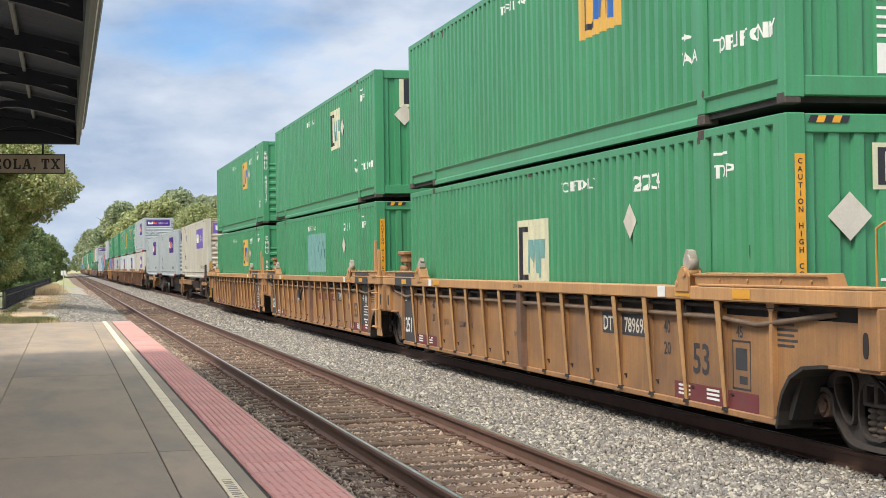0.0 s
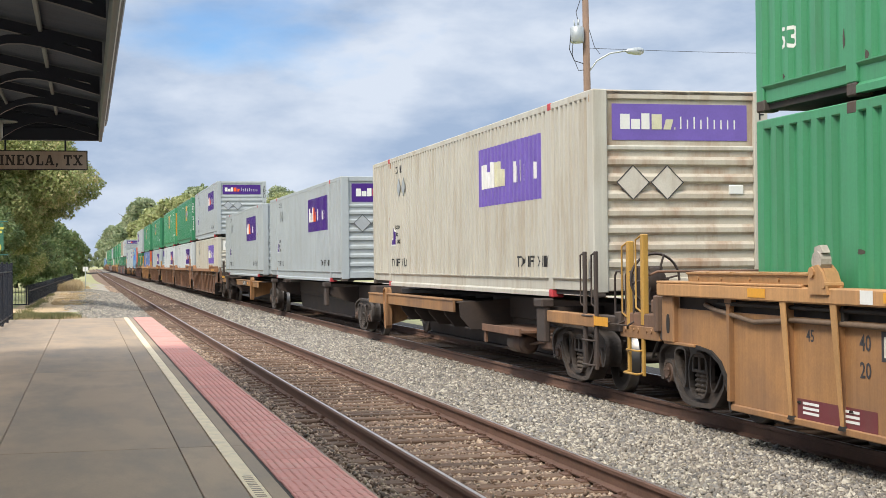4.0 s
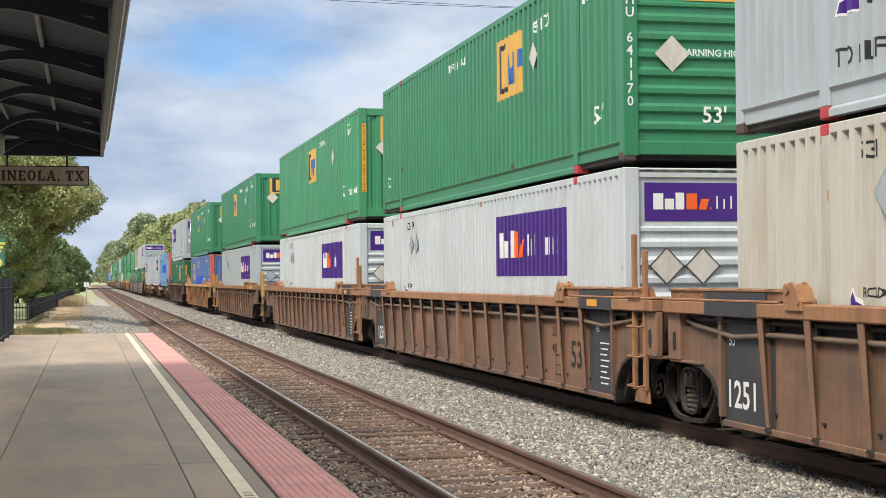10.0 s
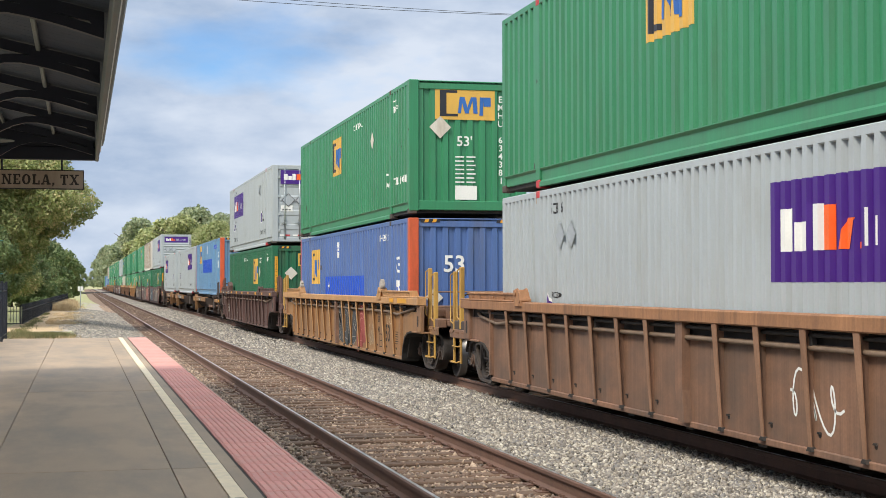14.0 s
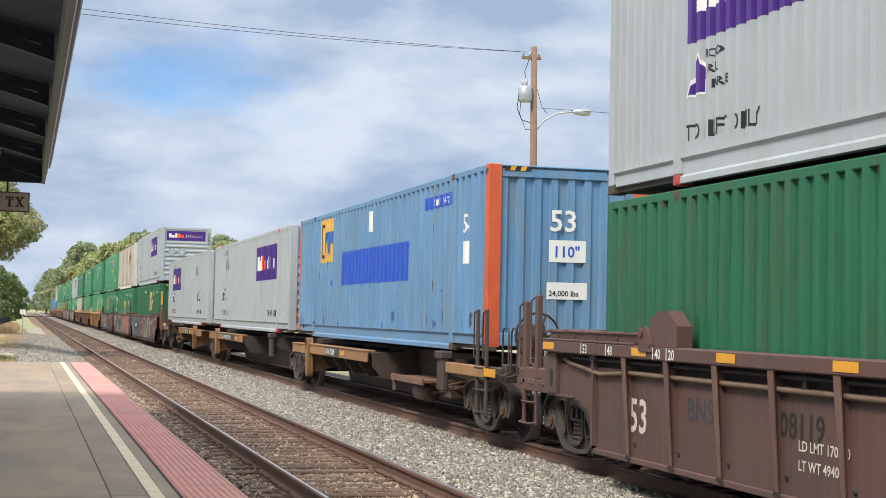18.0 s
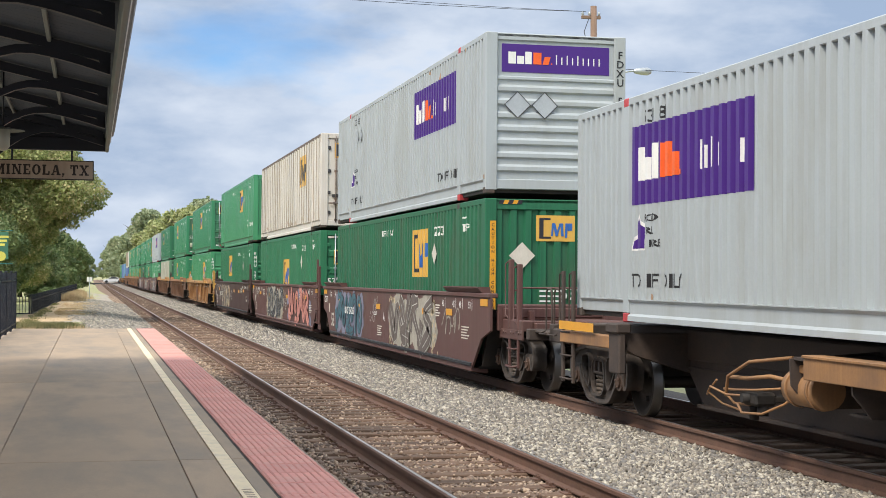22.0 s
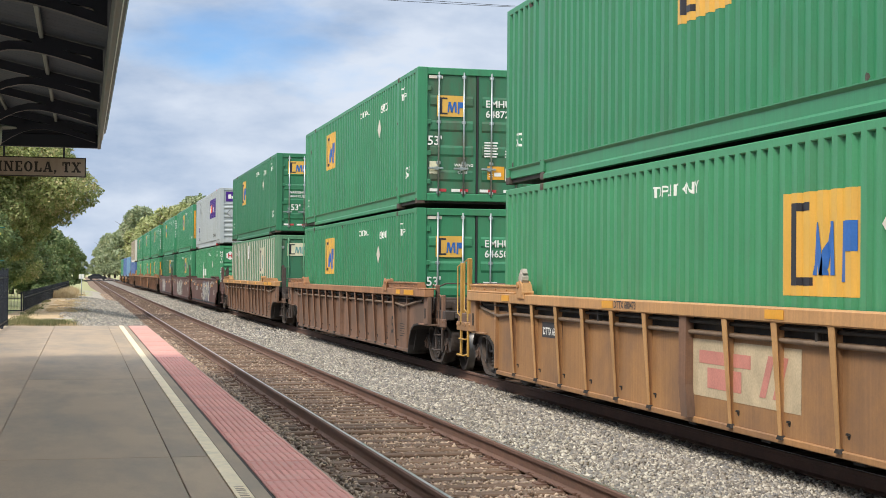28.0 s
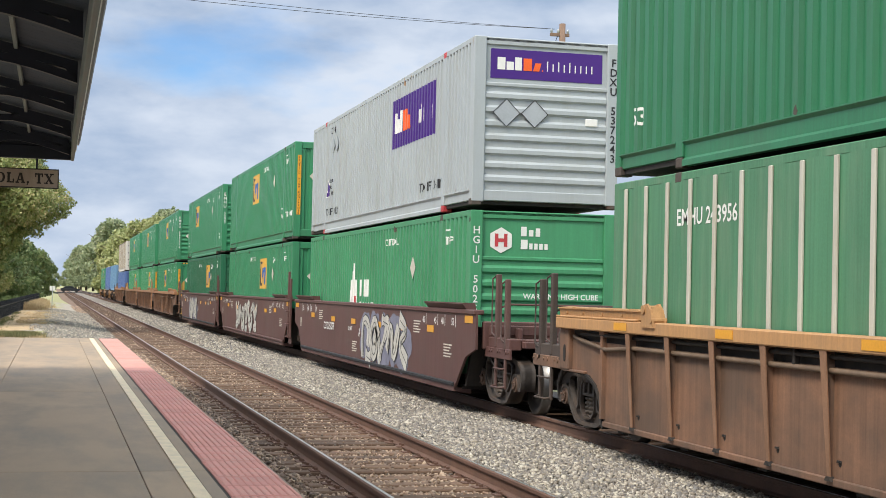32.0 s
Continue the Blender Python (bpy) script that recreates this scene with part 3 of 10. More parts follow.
def wave(pitch, depth, y0, y1):
    """Breakpoints (along, depth) of a trapezoid corrugation between y0 and y1."""
    n = max(1, round((y1 - y0) / pitch))
    p = (y1 - y0) / n
    out = []
    for k in range(n):
        a = y0 + k * p
        out += [(a, 0.0), (a + 0.40 * p, 0.0), (a + 0.49 * p, depth), (a + 0.91 * p, depth)]
    return out + [(y1, 0.0)]


def side_profile(pitch, depth):
    segs = []
    for y0, y1 in ((0.16, POST[0]), (POST[1], LEN - POST[1]), (LEN - POST[0], LEN - 0.16)):
        segs.append(wave(pitch, depth, y0, y1))
    return segs


STYLE = {"emp": (0.265, 0.050), "fedex": (0.225, 0.054), "blue": (0.335, 0.042), "smooth": (0.62, 0.012), "posts": (0.80, 0.004)}


def depth_at(style, y):
    for seg in side_profile(*STYLE[style]):
        if seg[0][0] <= y <= seg[-1][0]:
            return float(np.interp(y, [p[0] for p in seg], [p[1] for p in seg]))
    return 0.0


def breaks(style):
    return sorted({round(p[0], 4) for seg in side_profile(*STYLE[style]) for p in seg})


def on_side(style, vs, fs, y_left, z0, proud=0.004, rigid=False):
    """Lays flat artwork (across, up) on the box's near side, bending it into the corrugation unless it is a rigid plate; it reads towards the leading end."""
    if rigid:
        return Geo().add([(-WID - proud, y_left - a, z0 + u) for a, u in vs], fs)
    bm = bmesh.new()
    bv = [bm.verts.new((y_left - a, 0, z0 + u)) for a, u in vs]
    for f in fs:
        try:
            bm.faces.new([bv[i] for i in f])
        except ValueError:
            pass
    ys = [v.co.x for v in bm.verts]
    lo, hi = min(ys), max(ys)
    for b in breaks(style):
        if lo < b < hi:
            bmesh.ops.bisect_plane(bm, geom=bm.verts[:] + bm.edges[:] + bm.faces[:], plane_co=(b, 0, 0), plane_no=(1, 0, 0))
    g = Geo()
    bm.verts.index_update()
    g.add([(-WID + depth_at(style, v.co.x) - proud, v.co.x, v.co.z) for v in bm.verts], [[v.index for v in f.verts] for f in bm.faces])
    bm.free()
    return g


def rect(a0, a1, u0, u1):
    return [(a0, u0), (a1, u0), (a1, u1), (a0, u1)], [(0, 1, 2, 3)]


def merge(*shapes):
    vs, fs = [], []
    for v, f in shapes:
        o = len(vs)
        vs += v
        fs += [tuple(i + o for i in q) for q in f]
    return vs, fs


def slanted(a, u, w, h, s_):
    return [(a, u), (a + w, u), (a + w + s_, u + h), (a + s_, u + h)], [(0, 1, 2, 3)]


def blob(cx, cz, rx, rz, rng, n=22, rough=0.22):
    ph = rng.uniform(0, 6.28, 4)
    pts = []
    for k in range(n):
        a = 2 * math.pi * k / n
        r = 1 + rough * (0.5 * math.sin(3 * a + ph[0]) + 0.4 * math.sin(5 * a + ph[1]) + 0.4 * math.sin(8 * a + ph[2]))
        pts.append((cx + rx * r * math.cos(a), cz + rz * r * math.sin(a)))
    return pts, [tuple(range(n))]


# badge artwork in a box 1 wide and 1 high: (layer, material, shapes)
def badge_yellow(w, h, mats):
    base, dark, blue = mats
    d = merge(rect(0.08 * w, 0.19 * w, 0.10 * h, 0.90 * h), rect(0.19 * w, 0.37 * w, 0.82 * h, 0.90 * h), rect(0.19 * w, 0.38 * w, 0.10 * h, 0.18 * h))
    b = merge(slanted(0.38 * w, 0.20 * h, 0.05 * w, 0.50 * h, 0.03 * w), slanted(0.50 * w, 0.20 * h, 0.07 * w, 0.50 * h, -0.08 * w), slanted(0.50 * w, 0.20 * h, 0.05 * w, 0.50 * h, 0.10 * w), slanted(0.64 * w, 0.20 * h, 0.07 * w, 0.50 * h, -0.02 * w),
              slanted(0.74 * w, 0.14 * h, 0.06 * w, 0.56 * h, 0.01 * w), rect(0.81 * w, 0.93 * w, 0.42 * h, 0.70 * h))
    return [(base, rect(0, w, 0, h)), (dark, d), (blue, b)]


def badge_purple(w, h, mats):
    base, white, orange = mats
    a = merge(rect(0.06 * w, 0.13 * w, 0.30 * h, 0.72 * h), rect(0.14 * w, 0.205 * w, 0.30 * h, 0.58 * h), rect(0.215 * w, 0.275 * w, 0.30 * h, 0.74 * h))
    o = merge(rect(0.29 * w, 0.365 * w, 0.30 * h, 0.72 * h), slanted(0.375 * w, 0.30 * h, 0.055 * w, 0.28 * h, 0.02 * w), rect(0.455 * w, 0.465 * w, 0.30 * h, 0.36 * h))
    t = merge(*[rect((0.50 + k * 0.05) * w, (0.51 + k * 0.05) * w, 0.32 * h, (0.66 if k in (0, 2, 4) else 0.58) * h) for k in range(9)])
    return [(base, rect(0, w, 0, h)), (white, merge(a, t)), (orange, o)]


def diamond(w):
    return [(0, w), (w, 2 * w), (2 * w, w), (w, 0)], [(0, 1, 2, 3)]


def end_art(vs, fs, x0, z0, y=-0.006):
    g = Geo()
    g.add([(x0 + a, y, z0 + u) for a, u in vs], fs)
    return g


def art_parts(c, key, name, build, mat, label=""):
    if key not in CACHE:
        CACHE[key] = build().mesh(name, mat)
    return part(name, CACHE[key], mat, c, label)


BOXN = 0


def container(style, end, paint, name, label, badge, badge_y, cast=None, post_paint=None, near_y=True, number="", marks=True, strip=False, hazard=False, badge_mats=None, header_badge=None, stripes=False, z_badge=1.5, wide=None, header_mats=None, end_paint=None):
    """A 53 ft box. end: corr, ribs or doors, for the leading end. badge: yellow, purple, or none, at badge_y metres from that end."""
    global BOXN
    BOXN += 1
    P = paint
    post_paint = post_paint or P
    c = thing(name, label, "container", "containers on the train")
    pk = P.name
    E, plain = end_paint or P, style in ("smooth", "posts")
    ek = E.name
    pitch, depth = STYLE[style]

    def wall(g):
        line = [(-WID + d, y) for seg in side_profile(pitch, depth) for y, d in seg]
        line += [(-WID + 0.055, y) for _, y in line[::-1]]
        n = len(line)
        h = n // 2
        v = [(x, y, z) for z in (0.29, 2.82) for x, y in line]
        f = [(k, (k + 1) % n, n + (k + 1) % n, n + k) for k in range(n)]
        f += [(k, k + 1, n - 2 - k, n - 1 - k) for k in range(h - 1)] + [(n + k, n + n - 1 - k, n + n - 2 - k, n + k + 1) for k in range(h - 1)]
        g.add(v, f)
    me = cached(("side_wall", style, pk), wall, P)
    part("side_wall", me, P, c)
    part("side_wall", me, P, c, loc=(0, LEN, 0), rz=180)
    if style == "smooth":
        sm = cached(("wall_seam", pk), lambda g: g.box(-0.014, 0.004, -0.013, 0.013, 0.27, 2.8, 0.004), M_SEAM)
        for k in range(29):
            part("wall_seam", sm, M_SEAM, c, "riveted upright seam", loc=(-WID, 0.42 + k * 0.547, 0))
    if style == "posts":
        def ribs(g):
            g.box(-0.03, 0.0, -0.035, 0.035, 0.22, 2.8, 0.008)
        rm = cached(("wall_post", "pale"), ribs, M_CREAM)
        for k in range(25):
            part("wall_post", rm, M_CREAM, c, "pale upright wall post", loc=(-WID, 0.45 + k * 0.636, 0))

    def roof(g):
        g.box(-WID + 0.02, WID - 0.02, 0.03, LEN - 0.03, 2.83, 2.868)
    part("roof", cached(("roof", pk), roof, P), P, c)

    def under(g):
        g.box(-WID + 0.06, WID - 0.06, 0.1, LEN - 0.1, 0.06, 0.2)
    part("underframe", cached(("underframe",), under, M_UNDER), M_UNDER, c)

    def top(g):
        g.box(-WID, -WID + 0.07, 0.1, LEN - 0.1, 2.795, 2.896, 0.012)
    RM = P
    TM = M_RUSTRAIL if style == "smooth" else P
    me = cached(("top_rail", TM.name), top, TM)
    part("top_rail", me, TM, c)
    part("top_rail", me, TM, c, loc=(0, LEN, 0), rz=180)

    def bottom(g):
        g.prism([(-WID - 0.006, 0.305), (-WID - 0.006, 0.29), (-WID + 0.028, 0.255), (-WID + 0.028, 0.115), (-WID - 0.004, 0.085), (-WID - 0.004, 0.02), (-WID + 0.1, 0.02), (-WID + 0.1, 0.305)], "y", POST[1] - 0.01, LEN - POST[1] + 0.01)
        for y0, y1 in ((0.12, POST[0] + 0.01), (LEN - POST[0] - 0.01, LEN - 0.12)):
            g.prism([(-WID - 0.006, 0.305), (-WID - 0.006, 0.29), (-WID + 0.028, 0.255), (-WID + 0.028, 0.13), (-WID + 0.10, 0.11), (-WID + 0.10, 0.305)], "y", y0, y1)
    me = cached(("bottom_rail", RM.name), bottom, RM)
    part("bottom_rail", me, RM, c)
    part("bottom_rail", me, RM, c, loc=(0, LEN, 0), rz=180)

    def corner(g):
        g.box(-WID - 0.002, -WID + 0.21, 0.0, 0.165, 0.1, 2.894, 0.012)
    me = cached(("corner_post", post_paint.name), corner, post_paint)
    for x, y, r in ((0, 0, 0), (0, LEN, 180)):
        part("corner_post", me, post_paint, c, loc=(x, y, 0), rz=r)

    def corner2(g):
        g.box(WID - 0.21, WID + 0.002, 0.0, 0.165, 0.1, 2.894, 0.012)
    me = cached(("corner_post_far", post_paint.name), corner2, post_paint)
    for x, y, r in ((0, 0, 0), (0, LEN, 180)):
        part("corner_post", me, post_paint, c, loc=(x, y, 0), rz=r)

    def mid(g):
        g.box(-WID - 0.003, -WID + 0.06, POST[0], POST[1], 0.12, 2.80, 0.01)
        g.box(-WID + 0.035, -WID + 0.04, POST[0] - 0.03, POST[1] + 0.03, 0.2, 2.8)
    me = cached(("side_post", pk), mid, P)

    def mid2(g):
        g.box(-WID - 0.003, -WID + 0.06, LEN - POST[1], LEN - POST[0], 0.12, 2.80, 0.01)
    me2 = cached(("side_post_b", pk), mid2, P)
    for m in (me, me2):
        part("side_post", m, P, c)
        part("side_post", m, P, c, loc=(0, LEN, 0), rz=180)

    def casting(g):
        g.box(-0.09, 0.09, -0.09, 0.09, -0.06, 0.06, 0.014)
        g.cyl((-0.092, 0, 0), (-0.07, 0, 0), 0.034, n=10)
    cm = cast or M_CAST
    me = cached(("corner_casting", cm.name), casting, cm)
    for x, r in ((-WID + 0.084, 0), (WID - 0.084, 180)):
        for y in (1.98, LEN - 1.98):
            for z in (0.062, 2.838):
                part("corner_casting", me, cm, c, loc=(x, y, z), rz=r)
        for y in (0.095, LEN - 0.095):
            part("corner_casting", cached(("corner_casting", "rust"), casting, M_CAST), M_CAST, c, loc=(x, y, 0.10), rz=r)

    # ends
    def end_corr(g):
        w = wave(0.29, 0.04, -1.09, 1.09)
        n = len(w)
        g.add([(x, 0.05 + d, z) for z in (0.3, 2.72) for x, d in w], [(k, k + 1, n + k + 1, n + k) for k in range(n - 1)])
        g.box(-1.09, 1.09, 0.1, 0.12, 0.2, 2.8)
        g.box(-1.1, 1.1, 0.03, 0.12, 2.70, 2.89, 0.012)
        g.box(-1.1, 1.1, 0.02, 0.14, 0.12, 0.32, 0.012)

    def end_ribs(g):
        g.box(-1.09, 1.09, 0.06, 0.12, 0.2, 2.8)
        g.box(-1.1, 1.1, 0.03, 0.12, 2.76, 2.89, 0.012)
        g.box(-1.1, 1.1, 0.02, 0.14, 0.12, 0.30, 0.012)

    if end == "doors":
        def leaf(g):
            g.box(-1.1, -0.02, 0.05, 0.1, 0.26, 2.74, 0.01)

        def panel(g):
            g.prism([(0.055, 0), (0.03, 0.06), (0.03, 0.20), (0.055, 0.26)], "x", -0.46, 0.46)
        me = cached(("door", ek), leaf, E)
        me2 = cached(("door_b", ek), lambda g: g.box(0.02, 1.1, 0.05, 0.1, 0.26, 2.74, 0.01), E)

        def rod(g):
            g.cyl((0, 0.0, 0.2), (0, 0.0, 2.8), 0.019, n=10)
            for z in (0.28, 0.9, 1.75, 2.7):
                g.box(-0.045, 0.045, -0.012, 0.03, z - 0.03, z + 0.03, 0.006)

        def lever(g):
            g.box(-0.02, 0.30, -0.03, -0.012, -0.02, 0.02, 0.006)
            g.box(0.12, 0.19, -0.03, 0.02, -0.04, 0.04, 0.006)

        def hinge(g):
            g.box(-0.05, 0.12, -0.02, 0.04, -0.05, 0.05, 0.01)
        RODM = M_ROD if not plain else M_RUSTRAIL if style == "smooth" else M_GREEN_F
        rm, lm = cached(("lock_rod", RODM.name), rod, RODM), cached(("lever", RODM.name), lever, RODM)
        HM = E if not plain else M_CHARCOAL if style == "smooth" else M_ROD
        hm = cached(("hinge", HM.name), hinge, HM)
        for mesh_, xs, hx in ((me, (-0.84, -0.3), -1.12), (me2, (0.3, 0.84), 1.05)):
            d = part("door", mesh_, E, c)
            for z in () if plain else (0.50, 1.02, 1.54, 2.06):
                part("pressed_panel", cached(("pressed_panel", ek), panel, E), E, d, loc=(-0.56 if hx < 0 else 0.56, 0, z))
            for x in xs:
                part("lock_rod", rm, RODM, d, "upright lock rod", loc=(x, 0.012, 0))
                part("handle", lm, RODM, d, loc=(x - 0.2, 0.012, 0.78))
            for z in (0.5, 2.45) if style == "posts" else (0.5, 1.1, 1.75, 2.45):
                part("hinge", hm, HM, d, loc=(hx, 0.03, z))
        gm = cached(("gasket",), lambda g: g.box(-0.018, 0.018, 0.035, 0.1, 0.26, 2.74), M_GASKET)
        for x in (-1.112, 0.0, 1.112):
            part("gasket", gm, M_GASKET, c, loc=(x, 0, 0))
        part("header", cached(("header", pk), lambda g: (g.box(-1.1, 1.1, 0.02, 0.14, 2.74, 2.89, 0.012)), P), P, c)
        part("sill", cached(("sill", pk), lambda g: (g.box(-1.1, 1.1, 0.02, 0.14, 0.10, 0.26, 0.012)), P), P, c)
        for x in () if plain else (-1.02, -0.55, 0.06, 0.58):
            part("reflector", cached(("reflector", "white"), lambda g: g.box(0, 0.18, -0.004, 0.0, 0, 0.06), M_MARK), M_MARK, c, "white reflector strip", loc=(x, 0.046, 0.30))
            part("reflector", cached(("reflector", "red"), lambda g: g.box(0, 0.18, -0.004, 0.0, 0, 0.06), M_CASTRED), M_CASTRED, c, "red reflector strip", loc=(x + 0.18, 0.046, 0.30))
    else:
        f = end_ribs if end == "ribs" else end_corr
        ew = part("end_wall", cached(("end_wall", end, ek), f, E), E, c)
        if end == "ribs":
            rm = cached(("end_rib", ek), lambda g: g.prism([(0.06, 0), (0.022, 0.035), (0.022, 0.10), (0.06, 0.145)], "x", -1.08, 1.08), E)
            for k in range(7):
                part("rib", rm, E, ew, loc=(0, 0, 0.42 + k * 0.235))
            part("rib", cached(("end_ledge", pk), lambda g: g.prism([(0.06, 2.05), (0.03, 2.07), (0.03, 2.11), (0.06, 2.13)], "x", -1.09, 1.09), P), P, ew)
    part("rear_wall", cached(("end_wall", "corr", pk), end_corr, P), P, c, loc=(0, LEN, 0), rz=180)

    # markings
    ink = M_MARK if P not in (M_GREY, M_GREY_W, M_CREAM, M_WHITE) else M_BLACKMARK
    ik = ink.name

    def side_text(txt, size, y, z, spacing=1.0, nm="marking"):
        art_parts(c, ("text", txt, size, y, z, style, ik), nm, lambda: on_side(style, *glyphs(txt, size, spacing)[:2], y, z), ink)

    def side_patch(nm, mat, shape, y, z, proud=0.004, label="", rigid=False):
        art_parts(c, (nm, mat.name, y, z, style, proud, str(shape[0][:3])), nm, lambda: on_side(style, *shape, y, z, proud, rigid), mat, label)

    if badge:
        w, h = wide or ((1.5, 1.0) if badge == "yellow" else (3.75, 1.0))
        default = (M_YELLOW, M_NAVY, M_LOGOBLUE) if badge == "yellow" else (M_PURPLE, M_MARK, M_LOGOORANGE)
        fn = badge_yellow if badge == "yellow" else badge_purple
        art = fn(w, h, badge_mats or default)
        if wide and badge_mats:
            # vinyl that has lost its print and is peeling in spots
            rp = np.random.default_rng(4)
            spots = [blob(w * (0.55 + 0.42 * rp.random()), h * (0.1 + 0.8 * rp.random()), rp.uniform(0.04, 0.1), rp.uniform(0.05, 0.11), rp, 10, 0.3) for _ in range(11)]
            art = [art[0], (M_FADED_SPOT, merge(*spots))]
        if badge_mats and badge == "purple":
            # sun-bleached bands where the ridges stand out
            bands = []
            for seg in side_profile(pitch, depth):
                for i in range(0, len(seg) - 4, 4):
                    y0, y1 = max(seg[i + 2][0] + 0.03, badge_y + 0.02), min(seg[i + 4][0] - 0.015, badge_y + w - 0.02)
                    if y1 - y0 > 0.02:
                        bands.append(rect(badge_y + w - y1, badge_y + w - y0, 0.01, h - 0.01))
            art = [art[0], (M_VIOLET_PALE, merge(*bands))] + art[1:]
        for k, (mat, shape) in enumerate(art):
            side_patch("badge" if k == 0 else "badge_art", mat, shape, badge_y + w, z_badge, 0.004 + 0.003 * k)
    if style == "emp" and marks:
        if "on top" in label and end == "corr":
            side_text("TOP LIFT ONLY", 0.22, 1.62, 0.74, 0.92)
            side_text("TARA", 0.20, 2.55, 0.72)
            side_patch("arrow", ink, ([(0, 0.03), (0.16, 0.03), (0.16, 0), (0.26, 0.045), (0.16, 0.09), (0.16, 0.06), (0, 0.06)], [(0, 1, 2, 3, 4, 5, 6)]), 2.55, 0.98)
        else:
            side_text("53'", 0.34, 1.15, 0.62)
            side_text("53'", 0.30, LEN - 0.55, 0.62)
        side_text("TOP", 0.20, 1.65, 2.35)
        side_patch("marking", ink, rect(0, 0.34, 0, 0.03), 1.66, 2.59)
        side_text("TOP LIFT ONLY", 0.19, 9.6 if badge_y < 7 else 6.8, 2.45, 1.05)
        if number:
            side_text(number, 0.26, 4.0, 2.33, 1.1)
        side_patch("placard", M_PLACARD, diamond(0.22), 4.35 if badge_y > 7 else 4.2, 1.75, 0.006, "white diamond placard", True)
    if style == "fedex" and marks:
        side_text("TOP LIFT ONLY", 0.24, 3.75, 0.46, 1.0)
        side_text("TOP LIFT ONLY", 0.24, LEN - 2.2, 0.46, 1.0)
        for ye in ((3.7, LEN - 2.2) if end == "doors" else (LEN - 2.2,)):
            side_patch("emblem", M_MARK, ([(0, 0), (0.48, 0), (0.48, 0.12), (0.28, 0.46)], [(0, 1, 2, 3)]), ye, 0.92, 0.004, "white-edged emblem")
            side_patch("emblem_art", M_PURPLE, ([(0.05, 0.025), (0.455, 0.025), (0.455, 0.12), (0.28, 0.41)], [(0, 1, 2, 3)]), ye, 0.92, 0.007, "dark purple peak emblem")
            for i_, wd_ in enumerate(("ROAD", "RAIL", "MARINE")):
                side_text(wd_, 0.13, ye - 0.46 - 0.05 * i_, 1.28 - 0.16 * i_, 0.9, "emblem_text")
        for dy in (0, 0.5):
            side_patch("placard_frame", M_ROD, diamond(0.215), LEN - 2.875 - dy if badge_y < 8 else 4.425 - dy, 1.975, 0.009, "grey placard frame", True)
            side_patch("placard", M_SILVER, diamond(0.19), LEN - 2.9 - dy if badge_y < 8 else 4.4 - dy, 2.0, 0.012, "silver diamond placard holder", True)
        if number:
            side_text(number, 0.22, LEN - 2.6, 2.52, 1.25)
    if strip:
        for xs_ in (-1.21, 1.10):
            art_parts(c, ("strip", xs_), "warning_strip", lambda: end_art(*rect(0, 0.11, 0, 1.75), xs_, 0.75, -0.004), M_REFLECT, "yellow caution strip")
        art_parts(c, ("strip_t", "CAUTION"), "strip_text", lambda: end_art(*upright("CAUTION HIGH CONTAINER", 0.075, 0.078), -1.155, 2.40, -0.007), M_NAVY)
    # leading end markings
    if header_badge is None:
        header_badge = badge
    if header_badge == "purple":
        for k, (mat, shape) in enumerate(badge_purple(2.0, 0.50, header_mats or badge_mats or (M_PURPLE, M_MARK, M_LOGOORANGE))):
            art_parts(c, ("hb", k, mat.name, end), "badge" if k == 0 else "badge_art", lambda: end_art(*shape, -1.0, 2.2, (0.025 if end == "ribs" else 0.0) - 0.004 - 0.003 * k if end != "ribs" else 0.052 - 0.003 * k), mat)
        for x in (-0.95, -0.45):
            art_parts(c, ("plq", x, end, pk), "placard", lambda: end_art(*diamond(0.235), x, 1.38, 0.012), M_SILVER if P is M_GREY else M_PLACARD, "diamond placard holder")
            art_parts(c, ("plqf", x, end), "placard_frame", lambda: end_art(*merge(*[slanted(x0_, z0_, 0.02, 0.235, s__) for x0_, z0_, s__ in ((x - 0.01, 1.615, 0.235), (x + 0.225, 1.38, 0.235), (x + 0.225, 1.38, -0.235), (x + 0.46, 1.615, -0.235))]), 0, 0, 0.008), M_CHARCOAL, "dark placard frame")
        if end == "doors":
            art_parts(c, ("num_d", number), "number", lambda: end_art(*glyphs(number or "539471", 0.2)[:2], 0.12, 1.95, 0.02), ink)
            art_parts(c, ("rating",), "notice", lambda: end_art(*rect(0, 0.42, 0, 0.22), -0.98, 1.2, 0.025), M_MARK)
            art_parts(c, ("rating_t",), "notice_text", lambda: end_art(*glyphs("24,000 lbs", 0.085)[:2], -0.96, 1.24, 0.02), M_BLACKMARK)
            art_parts(c, ("tri",), "emblem", lambda: end_art([(0, 0), (0.36, 0), (0.18, 0.26)], [(0, 1, 2)], 0.1, 0.85, 0.022), M_PURPLE)
            art_parts(c, ("rrm",), "emblem_text", lambda: end_art(*merge(glyphs("ROAD", 0.1)[:2], ([(a, u - 0.12) for a, u in glyphs("RAIL", 0.1)[0]], glyphs("RAIL", 0.1)[1]), ([(a, u - 0.24) for a, u in glyphs("MARINE", 0.1)[0]], glyphs("MARINE", 0.1)[1])), 0.5, 1.06, 0.022), M_BLACKMARK)
        else:
            art_parts(c, ("num_u", number, ik), "number", lambda: end_art(*upright("FDXU " + number, 0.19, 0.165), 1.19, 2.5, -0.006), ink)
